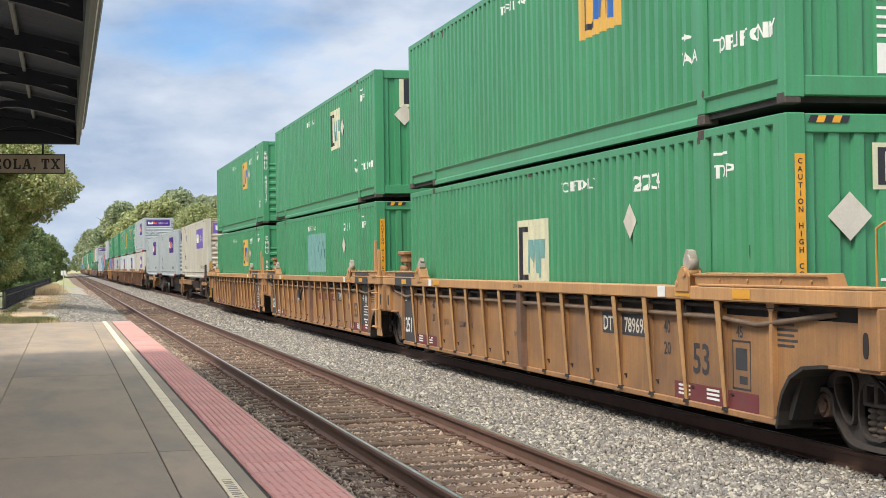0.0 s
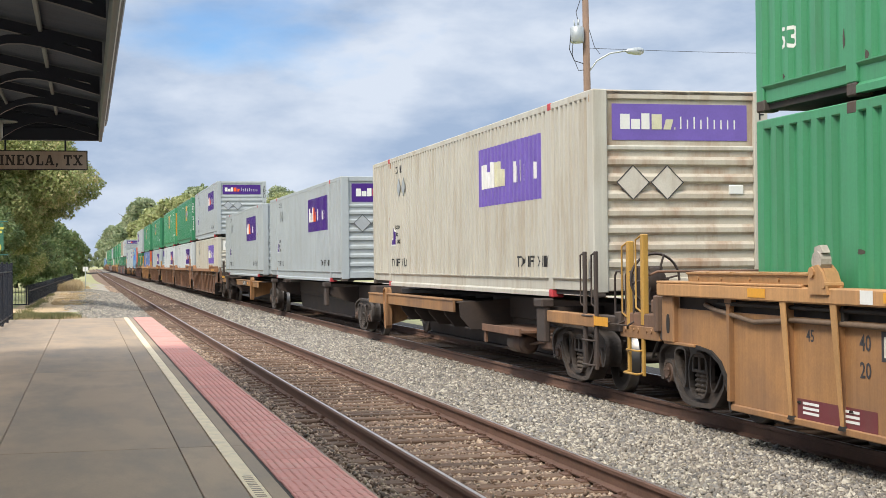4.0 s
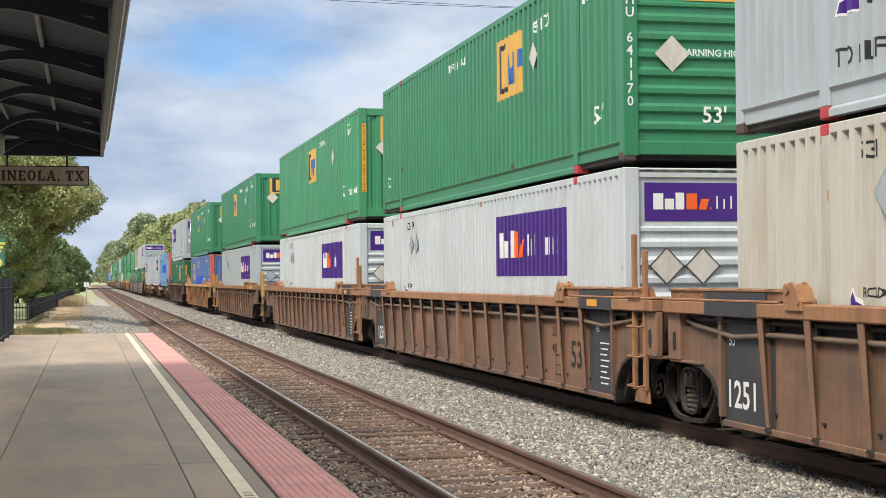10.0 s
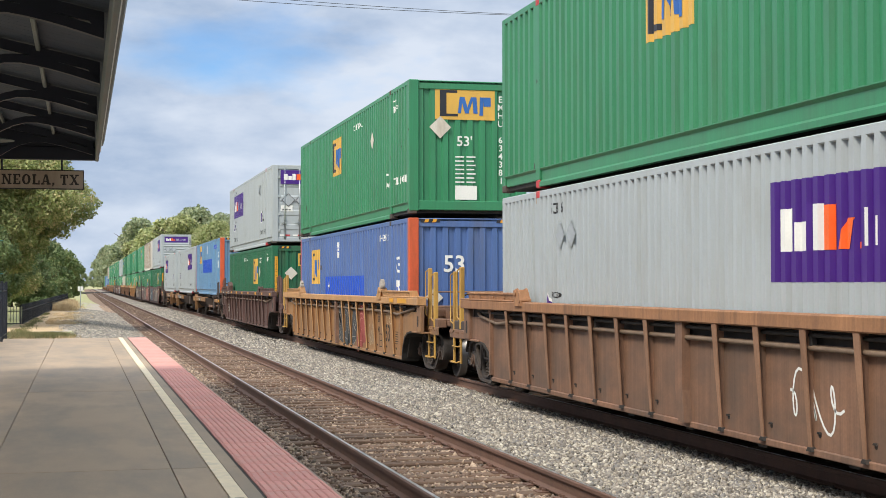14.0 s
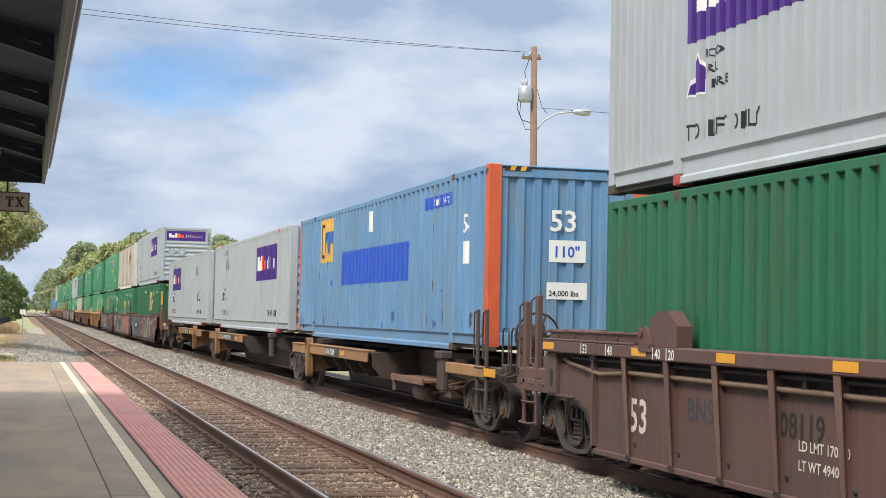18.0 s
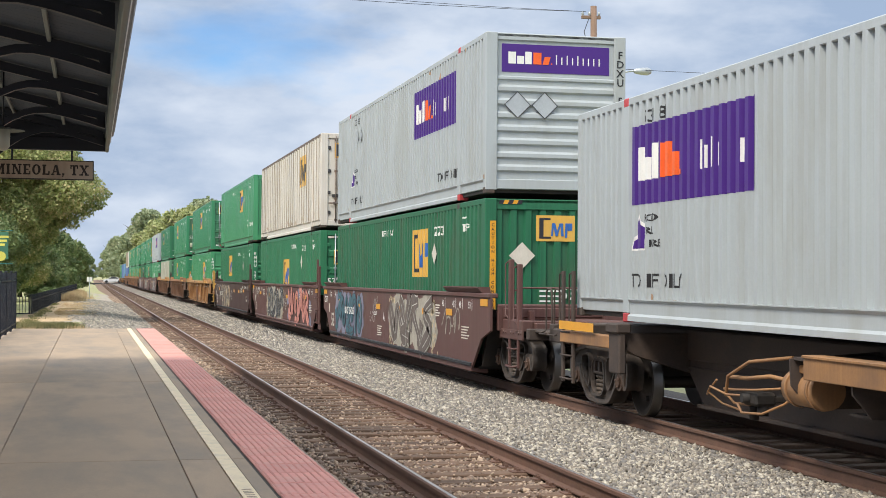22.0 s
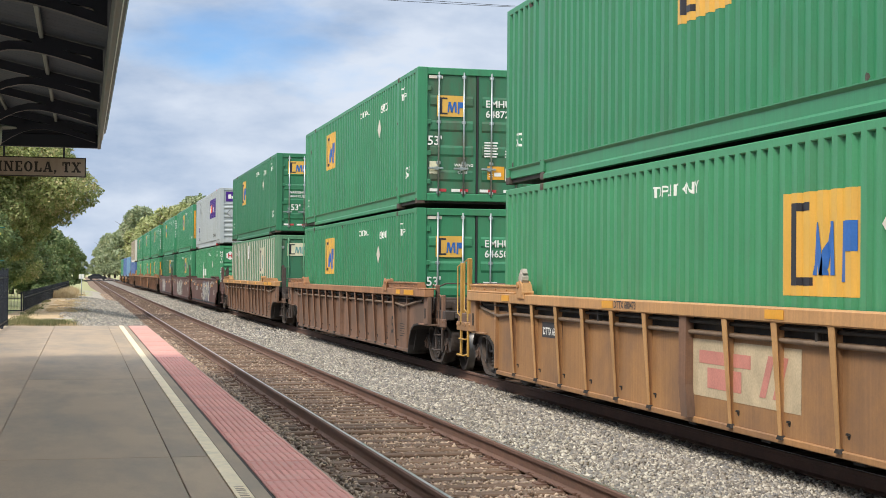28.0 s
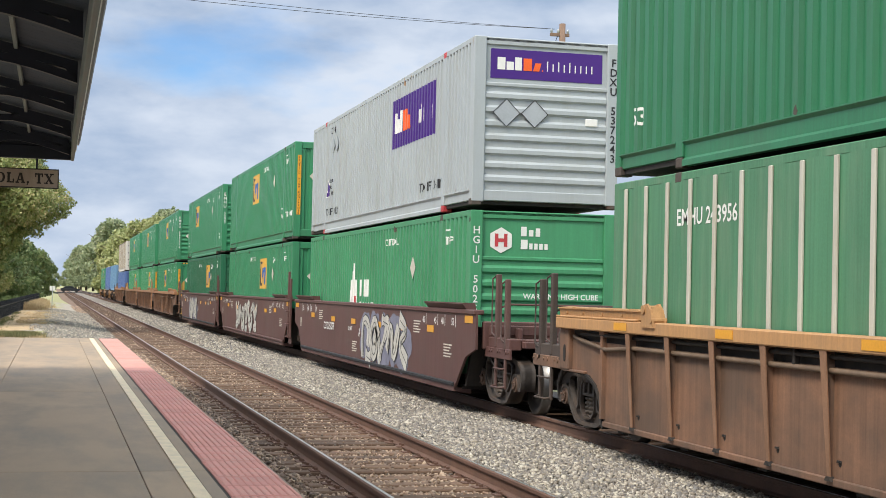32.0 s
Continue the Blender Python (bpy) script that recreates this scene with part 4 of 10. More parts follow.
            art_parts(c, ("vent_plate",), "vent_plate", lambda: Geo().box(0.7, 0.92, 0.005, 0.03, 1.45, 1.58, 0.01), M_MARK)
    elif header_badge == "yellow":
        hb, hz_ = ((1.32, 0.70), 2.06) if end == 'corr' and hazard else ((0.60, 0.44), 1.87) if end == 'doors' and style == 'emp' and number in LOW_LAYOUT else ((0.72, 0.46), 2.15)
        x0 = {"corr": -0.72 if hazard else -0.35, "ribs": -0.42, "doors": -0.88}[end]
        for k, (mat, shape) in enumerate(badge_yellow(*hb, badge_mats or (M_YELLOW, M_NAVY, M_LOGOBLUE))):
            art_parts(c, ("hy", k, mat.name, end, hb[0], hz_), "badge" if k == 0 else "badge_art", lambda: end_art(*shape, x0, hz_, {"corr": 0.045, "ribs": 0.05, "doors": 0.026}[end] - 0.003 * k), mat)
        if style == "smooth":
            art_parts(c, ("plate", "smooth"), "maker_plate", lambda: end_art(*rect(0, 0.34, 0, 0.1), -0.95, 0.95, 0.024), M_CHARCOAL, "small dark maker plate")
        elif style == "posts":
            art_parts(c, ("dnum", number, "posts"), "number", lambda: end_art(*merge(glyphs("EMHU", 0.24)[:2], ([(a, u - 0.27) for a, u in glyphs(number, 0.24)[0]], glyphs(number, 0.24)[1])), 0.16, 2.2, 0.036), ink)
            art_parts(c, ("dpl", "posts"), "placard", lambda: end_art(*diamond(0.26), -0.62, 0.72, 0.0), M_PLACARD, "white diamond placard")
            art_parts(c, ("dscar", "posts"), "old_placard_scar", lambda: end_art(*blob(0, 0, 0.2, 0.22, np.random.default_rng(8), 9, 0.5), 0.42, 1.25, 0.040), M_UNDER, "dark scar of a torn placard")
        elif end == "doors" and number not in LOW_LAYOUT:
            art_parts(c, ("d53b", ik), "marking", lambda: end_art(*glyphs("53'", 0.3)[:2], -0.78, 0.85, 0.024), ink)
            art_parts(c, ("dnumb", number, ik), "number", lambda: end_art(*merge(glyphs("EMHU", 0.2)[:2], ([(a, u - 0.22) for a, u in glyphs(number or "646508", 0.2)[0]], glyphs(number or "646508", 0.2)[1])), 0.18, 2.0, 0.024), ink)
            art_parts(c, ("dwarnb", ik), "notice_text", lambda: end_art(*merge(glyphs("WARNING", 0.12)[:2], ([(a, u - 0.14) for a, u in glyphs("HIGH CUBE", 0.12)[0]], glyphs("HIGH CUBE", 0.12)[1])), -0.85, 1.45, 0.024), ink)
            art_parts(c, ("dlistb", ik), "notice_text", lambda: end_art(*merge(*[rect(0.22 + 0.02 * (k % 2), 0.55, -0.075 * k, -0.075 * k + 0.024) for k in range(7)], *[rect(0.62, 0.85 - 0.03 * (k % 3), -0.075 * k, -0.075 * k + 0.024) for k in range(7)]), 0.0, 1.3, 0.024), ink)
            art_parts(c, ("dorb",), "notice", lambda: end_art(*rect(0, 0.32, 0, 0.2), 0.2, 0.55, 0.024), M_REFLECT)
            art_parts(c, ("dplb",), "placard", lambda: end_art(*diamond(0.2), 0.62, 1.38, 0.0), M_PLACARD, "white diamond placard")
        elif end == "doors":
            def lines(*rows):
                return merge(*[([(a + o, u - 0.075 * k) for a, u in glyphs(t_, 0.085)[0]], glyphs(t_, 0.085)[1]) for k, (t_, o) in enumerate(rows)])
            art_parts(c, ("d53", ik), "marking", lambda: end_art(*glyphs("53'", 0.27)[:2], -1.08, 1.27, 0.024), ink)
            art_parts(c, ("dnum", number, ik), "number", lambda: end_art(*merge(glyphs("EMHU", 0.21)[:2], ([(a, u - 0.215) for a, u in glyphs(number or "646508", 0.21)[0]], glyphs(number or "646508", 0.21)[1])), 0.17, 2.09, 0.024), ink)
            art_parts(c, ("dwarn", ik), "notice_text", lambda: end_art(*lines(("WARNING", 0.0), ("HIGH", 0.09), ("CUBE", 0.075)), -0.50, 0.83, 0.024), ink)
            art_parts(c, ("dlist", ik), "notice_text", lambda: end_art(*merge(*[rect(0.0, 0.30 - 0.03 * (k % 2), -0.058 * k, -0.058 * k + 0.030) for k in range(6)], *[rect(0.45, 0.76 - 0.04 * (k % 2), -0.058 * k, -0.058 * k + 0.030) for k in range(3, 6)]), 0.15, 1.33, 0.024), ink)
            art_parts(c, ("dor",), "notice", lambda: end_art(*rect(0, 0.37, 0, 0.28), 0.22, 0.57, 0.024), M_REFLECT, "yellow warning notice")
            art_parts(c, ("dor", 2), "notice_text", lambda: end_art(*merge(rect(0.15, 0.30, 0.07, 0.15), rect(0.03, 0.12, 0.05, 0.07), rect(0.03, 0.12, 0.10, 0.12)), 0.22, 0.57, 0.020), M_MARK)
            art_parts(c, ("drate",), "notice", lambda: end_art(*rect(0, 0.45, 0, 0.27), 0.61, 0.54, 0.022), M_PLACARD, "faded cream rating notice")
            art_parts(c, ("drate", 2), "notice_text", lambda: end_art(*merge(glyphs("24,000 lbs", 0.115)[:2], rect(0.02, 0.40, 0.15, 0.17)), 0.625, 0.575, 0.018), M_CHARCOAL)
            art_parts(c, ("dpanel",), "notice", lambda: end_art(*rect(0, 0.20, 0, 0.26), -1.03, 0.67, 0.024), M_PALE, "bare grey patch")
            for k, q in enumerate((rect(-1.06, -0.76, 2.66, 2.72), rect(0.72, 1.02, 2.60, 2.66), rect(-1.20, -1.145, 2.32, 2.64), rect(1.09, 1.145, 2.25, 2.57))):
                art_parts(c, ("dref", k), "reflector", lambda: end_art(*q, 0.0, 0.0, 0.024), M_PLACARD, "cream reflective strip")
            art_parts(c, ("dpl",), "placard", lambda: end_art(*diamond(0.23), 0.80, 1.59, 0.0), M_PLACARD, "white diamond placard")
        elif end == "ribs":
            art_parts(c, ("rwarn", ik), "notice_text", lambda: end_art(*glyphs("WARNING HIGH CUBE", 0.13)[:2], -0.55, 1.42, 0.02), ink)
            art_parts(c, ("rnum", number, ik), "number", lambda: end_art(*upright("EMHU " + (number or "686344"), 0.18, 0.165), -1.2, 2.4, -0.006), ink)
            art_parts(c, ("r53", ik), "marking", lambda: end_art(*glyphs("53'", 0.3)[:2], -0.2, 0.55, 0.02), ink)
            art_parts(c, ("rpl",), "placard", lambda: end_art(*diamond(0.24), -0.85, 1.2, 0.012), M_PLACARD, "white diamond placard")
        else:
            art_parts(c, ("cpl",), "placard", lambda: end_art(*diamond(0.24), -0.85, 1.65, 0.03), M_PLACARD_R if hazard else M_PLACARD, "diamond placard")
            art_parts(c, ("c53", ik, strip), "marking", lambda: end_art(*glyphs("53'", 0.3)[:2], -0.25 if not strip else 0.1, 1.5 if not strip else 1.12, 0.045), ink)
            art_parts(c, ("clist", ik), "notice_text", lambda: end_art(*merge(*[rect(0, 0.2, -0.09 * k, -0.09 * k + 0.03) for k in range(8)], *[rect(0.25, 0.45 - 0.03 * (k % 2), -0.09 * k, -0.09 * k + 0.03) for k in range(8)]), -0.28, 1.25, 0.045), ink)
            art_parts(c, ("cnote",), "notice", lambda: end_art(*rect(0, 0.48, 0, 0.3), -0.28, 0.3 + 0.05, 0.044), M_MARK)
            if not strip:
                art_parts(c, ("cwarn", ik), "notice_text", lambda: end_art(*upright("WARNING HIGH CUBE", 0.11, 0.098), 1.02, 2.6, 0.03), ink)
            art_parts(c, ("cnum", number, ik), "number", lambda: end_art(*upright("EMHU " + (number or "634381"), 0.19, 0.175), 0.72, 2.45, 0.03), ink)
    # scuffs and rust where boxes are knocked
    rb = np.random.default_rng(BOXN)
    marks_ = []
    for k in range(9):
        yb = rb.uniform(0.2, LEN - 0.2) if k > 3 else rb.choice([0.1, 1.98, LEN - 1.98]) + rb.normal(0, 0.08)
        zb = rb.choice([0.30, 0.34, 2.78, 2.74, rb.uniform(0.4, 2.6)])
        r1, r2_ = rb.uniform(0.012, 0.05), rb.uniform(0.02, 0.11)
        yb = float(np.clip(yb, 0.03 + r1, LEN - 0.03 - r1))
        marks_.append(blob(-yb, zb, r1, min(r2_, 2.86 - zb, zb - 0.29), rb, 9, 0.3))
    tagged(part("scuffs", on_side(style, *merge(*marks_), 0.0, 0.0, 0.0035), M_STAIN if P in (M_GREY, M_GREY_W, M_CREAM, M_WHITE) else M_CAST, c, "small rust scuffs"), kind="stuff")
    if stripes:
        for x in (-1.05, 0.62):
            for k in range(5):
                a = x + k * 0.085
                art_parts(c, ("hz", round(a, 3), k % 2), "hazard_stripe", lambda: end_art([(a, 0), (a + 0.085, 0), (a + 0.115, 0.07), (a + 0.03, 0.07)], [(0, 1, 2, 3)], 0, 2.80, 0.02), M_REFLECT if k % 2 else M_NAVY)
    return c


# ---- wagons: origin on the rail tops, y = 0 under the leading end of the box ----
WHEEL_R = 0.457
WHEELSETS = {-1: [], 1: []}


def rounded(pts, turns=2):
    """A closed outline with its corners cut round."""
    p = [Vector(q) for q in pts]
    for _ in range(turns):
        p = [q for k in range(len(p)) for q in (p[k].lerp(p[(k + 1) % len(p)], 0.22), p[k].lerp(p[(k + 1) % len(p)], 0.78))]
    return [tuple(q) for q in p]


def pierced(g, outer, holes, x0, x1):
    """A plate across x with openings through it."""
    bm = bmesh.new()
    for line in [outer] + holes:
        vs = [bm.verts.new((0, *q)) for q in line]
        for k in range(len(vs)):
            bm.edges.new((vs[k], vs[(k + 1) % len(vs)]))
    bmesh.ops.triangle_fill(bm, use_beauty=True, edges=bm.edges[:], normal=(1, 0, 0))
    bm.verts.index_update()
    flat, tri = [v.co[:] for v in bm.verts], [[v.index for v in f.verts] for f in bm.faces]
    bm.free()
    for x in (x0, x1):
        g.add([(x, q[1], q[2]) for q in flat], tri)
    for line in [outer] + holes:
        n = len(line)
        g.add([(x, *q) for x in (x0, x1) for q in line], [(k, (k + 1) % n, n + (k + 1) % n, n + k) for k in range(n)])


def rim(g, line, width, x0, x1):
    """A raised flange along a closed outline, width metres inwards (outwards where negative)."""
    n = len(line)
    inner = []
    for k in range(n):
        d = Vector(line[(k + 1) % n]) - Vector(line[k - 1])
        nm = Vector((-d.y, d.x)).normalized()
        p = Vector(line[k])
        area = sum(line[i][0] * line[(i + 1) % n][1] - line[(i + 1) % n][0] * line[i][1] for i in range(n))
        inner.append(tuple(p + nm * width * (1 if area > 0 else -1)))
    v = [(x, *q) for x in (x0, x1) for q in line + inner]
    f = []
    for k in range(n):
        j = (k + 1) % n
        f += [(k, j, n + j, n + k), (2 * n + k, 3 * n + k, 3 * n + j, 2 * n + j), (k, 2 * n + k, 2 * n + j, j), (n + k, n + j, 3 * n + j, 3 * n + k)]
    g.add(v, f)


def truck(parent, y):
    """A two-axle truck under a wagon."""
    def bolster(g):
        g.box(-0.95, 0.95, -0.2, 0.2, 0.42, 0.72, 0.03)
        g.cyl((0, 0, 0.72), (0, 0, 0.86), 0.2, n=14)

    def frame_side(g):
        half = [(0.0, 0.90), (0.50, 0.905), (0.80, 0.865), (1.06, 0.80), (1.20, 0.72), (1.22, 0.52), (1.15, 0.36), (1.03, 0.36), (1.005, 0.575), (0.775, 0.575), (0.755, 0.40), (0.62, 0.27), (0.44, 0.13), (0.0, 0.115)]
        outer = rounded(half + [(-p, z) for p, z in half[-2:0:-1]])
        seat = rounded([(-0.25, 0.24), (0.25, 0.24), (0.25, 0.73), (-0.25, 0.73)])
        side = [(0.37, 0.75), (0.52, 0.765), (0.70, 0.735), (0.66, 0.55), (0.45, 0.33), (0.37, 0.37)]
        holes = [seat, rounded(side), rounded([(-p, z) for p, z in side])]
        pierced(g, outer, holes, -0.06, 0.06)
        for line, wd in [(outer, 0.05)] + [(h, -0.03) for h in holes]:
            rim(g, line, wd, -0.115, 0.115)

    def bolster_end(g):
        for y0, y1 in ((-0.22, -0.16), (-0.03, 0.03), (0.16, 0.22)):
            g.box(-0.10, 0.10, y0, y1, 0.53, 0.72, 0.01)
        g.box(-0.10, 0.10, -0.22, 0.22, 0.51, 0.55, 0.01)
        g.box(-0.10, 0.10, -0.22, 0.22, 0.69, 0.73, 0.01)

    def springs(g):
        prof = []
        for k in range(5):
            prof += [(0.215 + k * 0.058, 0.052), (0.228 + k * 0.058, 0.076), (0.252 + k * 0.058, 0.076), (0.262 + k * 0.058, 0.052)]
        g.lathe(prof + [(0.515, 0.052)], (0, 0, 0), "z", 12)

    def cap(g):
        g.cyl((-0.1, 0, 0), (0.1, 0, 0), 0.115, 0.1, n=14)
        g.cyl((-0.125, 0, 0), (-0.1, 0, 0), 0.07, n=10)
        for k in range(3):
            a = k * 2.094 + 0.5
            g.cyl((-0.14, 0.06 * math.cos(a), 0.06 * math.sin(a)), (-0.1, 0.06 * math.cos(a), 0.06 * math.sin(a)), 0.016, n=6)

    def wheelset(g):
        g.cur = 0
        g.cyl((-1.0, 0, 0), (1.0, 0, 0), 0.08, n=12)
        for sx in (-1, 1):
            def X(a):
                return sx * a
            g.cur = 0
            g.lathe([(X(0.82), 0.0), (X(0.82), 0.13), (X(0.775), 0.17), (X(0.765), 0.33), (X(0.82), 0.385), (X(0.82), 0.435)], (0, 0, 0), "x", 30)
            g.lathe([(X(0.70), 0.0), (X(0.70), 0.14), (X(0.73), 0.18), (X(0.725), 0.33), (X(0.69), 0.385), (X(0.69), 0.47)], (0, 0, 0), "x", 30)
            g.cur = 1
            g.lathe([(X(0.82), 0.435), (X(0.815), 0.452), (X(0.725), 0.459), (X(0.71), 0.482), (X(0.69), 0.482), (X(0.69), 0.47)], (0, 0, 0), "x", 30)
            g.cur = 0
            for k in range(4):
                a = k * 1.571
                g.box(sx * 0.79 - 0.02, sx * 0.79 + 0.02, 0.24 * math.cos(a) - 0.03, 0.24 * math.cos(a) + 0.03, 0.24 * math.sin(a) - 0.03, 0.24 * math.sin(a) + 0.03)
    t = part("truck", cached(("truck",), bolster, M_TRUCK), M_TRUCK, parent, "dusty black two-axle truck", loc=(0, y, 0))
    for sx in (-1, 1):
        part("side_frame", cached(("side_frame",), frame_side, M_TRUCK), M_TRUCK, t, loc=(sx * 1.03, 0, 0))
        part("bolster_end", cached(("bolster_end",), bolster_end, M_TRUCK), M_TRUCK, t, loc=(sx * 1.03, 0, 0))
        for yy in (-0.155, 0.0, 0.155):
            part("spring", cached(("spring",), springs, M_SPRING), M_SPRING, t, "coiled steel spring", loc=(sx * 1.03, yy, 0))
        for yy in (-0.89, 0.89):
            part("bearing_cap", cached(("bearing_cap",), cap, M_BEARING), M_BEARING, t, loc=(sx * 1.05, yy, WHEEL_R), rz=0 if sx < 0 else 180)
    for sy in (-1, 1):
        w = part("wheelset", cached(("wheelset",), wheelset, M_WHEEL, M_TREAD), M_WHEEL, t, "dark wheels with polished treads", loc=(0, sy * 0.89, WHEEL_R))
        WHEELSETS[sy].append(w)
    return t


def end_fittings(w, y, sgn, rail_mat, brake=False, body=None, tall=True, brake_x=0.25, shift=0.0):
    """Platform, grab irons, steps and coupler beyond an outer end; sgn -1 for the leading end."""
    def Y(a):
        return y + sgn * (a + shift)
    def bx(g, x0, x1, a, b, z0, z1, bev=0.0):
        g.box(x0, x1, min(Y(a), Y(b)), max(Y(a), Y(b)), z0, z1, bev)
    def deck(g):
        bx(g, -1.36, 1.36, 1.0, 1.12, 0.95, 1.40, 0.02)
        bx(g, -1.30, 1.30, 1.22, 1.34, 1.18, 1.34, 0.015)
        bx(g, -1.1, 1.1, 1.35, 2.5, 1.02, 1.12, 0.01)
        bx(g, -1.30, -1.1, 1.2, 2.35, 0.98, 1.16, 0.015)
        bx(g, 1.1, 1.30, 1.2, 2.35, 0.98, 1.16, 0.015)
        bx(g, -0.36, 0.36, 0.4 - shift, 2.6, 0.72, 1.16, 0.02)
        bx(g, -0.9, -0.82, 1.12, 1.5, 1.10, 1.30, 0.01)
        bx(g, 0.4, 0.9, 1.36, 1.5, 1.12, 1.30, 0.015)
    DM = {M_TAN: M_BROWN, M_BROWN: M_SPINE}.get(body, body)
    part("end_platform", cached(("end_platform", y, sgn, DM.name, shift), deck, DM), DM, w)

    def rail_across(g):
        g.tube([(-1.24, Y(1.62), 1.05), (-1.24, Y(1.62), 1.62), (-1.1, Y(1.62), 1.68), (1.1, Y(1.62), 1.68), (1.24, Y(1.62), 1.62), (1.24, Y(1.62), 1.05)], 0.016, 6)
    part("handrail", cached(("handrail", y, sgn, DM.name, shift), rail_across, DM), DM, w, "thin handrail across the end")

    def slat(g):
        g.box(-1.05, 1.05, -0.03, 0.03, 1.12, 1.145, 0.004)
    for k in range(6):
        part("deck_slat", cached(("deck_slat", DM.name), slat, DM), DM, w, loc=(0, Y(1.75 + k * 0.125), 0))

    def rigging(g):
        g.tube([(-1.0, Y(0.9), 0.72), (-0.8, Y(1.6), 0.66), (-0.75, Y(2.1), 0.72), (-0.5, Y(2.45), 0.85)], 0.022, 6)
    part("brake_rod", cached(("brake_rod", y, sgn, shift), rigging, M_UNDER), M_UNDER, w, "bent brake rod")
    part("air_hose", cached(("air_hose", y, sgn, shift), lambda g: g.tube([(-0.3, Y(2.45), 0.85), (-0.34, Y(2.65), 0.55), (-0.28, Y(2.9), 0.40), (-0.1, Y(3.05), 0.46)], 0.03, 8), M_GASKET), M_GASKET, w, "black air hose")
    part("lever", cached(("lever", y, sgn, shift), lambda g: g.tube([(-1.28, Y(1.1), 0.90), (-1.22, Y(1.5), 0.62), (-0.9, Y(2.2), 0.58)], 0.018, 6), M_UNDER), M_UNDER, w, "bent uncoupling lever")

    def sill(g):
        g.box(-1.31, -1.27, min(Y(1.05), Y(2.4)), max(Y(1.05), Y(2.4)), 0.84, 1.0, 0.008)
        for a_ in (1.3, 1.75, 2.2):
            g.cyl((-1.325, Y(a_), 0.95), (-1.27, Y(a_), 0.95), 0.03, n=8)
            g.cyl((-1.325, Y(a_ + 0.15), 0.95), (-1.27, Y(a_ + 0.15), 0.95), 0.02, n=6)
    both_sides("side_sill", (y, sgn, body.name, shift), sill, body, w)

    def coupler(g):
        bx(g, -0.1, 0.1, 2.5, 2.88, 0.78, 0.98, 0.02)
        bx(g, -0.17, 0.15, 2.82, 3.05, 0.72, 1.02, 0.04)
    part("coupler", cached(("coupler", y, sgn, shift), coupler, M_TRUCK), M_TRUCK, w, "rusty knuckle coupler")
    for k, a in enumerate((1.62, 2.12)):
        mm = rail_mat
        def post(g):
            g.box(-0.04, 0.04, -0.05, 0.05, 0.98, 2.12, 0.012)
            g.tube([(-0.03, 0.05, 1.15), (-0.05, 0.17, 1.2), (-0.05, 0.17, 2.05), (0, 0.12, 2.1), (0, 0, 2.1)], 0.013)
        def loop(g):
            g.box(-0.035, 0.035, -0.05, 0.05, 0.95, 1.62, 0.012)
            g.tube([(-0.03, 0.04, 1.58), (-0.05, 0.10, 1.62), (-0.05, 0.19, 1.60), (-0.05, 0.20, 1.05), (0, 0.08, 1.0)], 0.013)
        if tall:
            part("grab_post", cached(("grab_post", mm.name), post, mm), mm, w, "upright grab post", loc=(-1.27, Y(a), -0.05 if k else 0.03))
        else:
            part("grab_iron", cached(("grab_iron", body.name), loop, body), body, w, "short grab post with a looped iron", loc=(-1.27, Y(a), -0.16 if (k == 0) == (sgn > 0) else 0.03))
    # two hangers joined by bent rods
    def step(g):
        for a in (-0.25, 0.25):
            g.box(-0.018, 0.018, a - 0.034, a + 0.034, 0.38, 1.0, 0.006)
        g.tube([(0, -0.25, 0.42), (-0.08, -0.23, 0.40), (-0.08, 0.23, 0.40), (0, 0.25, 0.42)], 0.017, 6)
        g.tube([(0, -0.25, 0.70), (-0.05, -0.22, 0.69), (-0.05, 0.22, 0.69), (0, 0.25, 0.70)], 0.014, 6)
    sm = rail_mat if tall else DM
    for x, r in ((-1.29, 0), (1.29, 180)):
        part("step", cached(("step", sm.name), step, sm), sm, w, "stirrup step of bent rods", loc=(x, Y(1.87), 0), rz=r)
    if brake:
        def wheel(g):
            g.lathe([(-0.015, 0.27), (0.0, 0.285), (0.015, 0.27), (0.0, 0.25), (-0.015, 0.27)], (0, 0, 0), "y", 26)
            g.lathe([(0.0, 0.0), (0.0, 0.14), (0.03, 0.15), (0.05, 0.06), (0.05, 0.0)], (0, 0, 0), "y", 20)
            for k in range(6):
                a = k * math.pi / 3
                g.tube([(0.12 * math.cos(a), 0.01, 0.12 * math.sin(a)), (0.265 * math.cos(a + 0.15), 0, 0.265 * math.sin(a + 0.15))], 0.013, 6)
        def stand(g):
            g.box(-0.2, 0.2, 0.05, 0.30, 1.0, 1.6, 0.02)
            g.box(-0.12, 0.12, 0.06, 0.22, 1.58, 2.3 if brake_x > 0 else 1.95, 0.03)
            for k in range(9):
                g.cyl((0.22, 0.1, 1.75 - k * 0.07), (0.22, 0.1, 1.69 - k * 0.07), 0.022, n=6)
        part("brake_stand", cached(("brake_stand", brake_x), stand, M_UNDER), M_UNDER, w, "hand brake housing and chain", loc=(brake_x, Y(1.55), 0))
        part("brake_wheel", cached(("brake_wheel", brake.name), wheel, brake), brake, w, "spoked hand brake wheel", loc=(brake_x, Y(1.6), 2.15 if brake_x > 0 else 1.80))


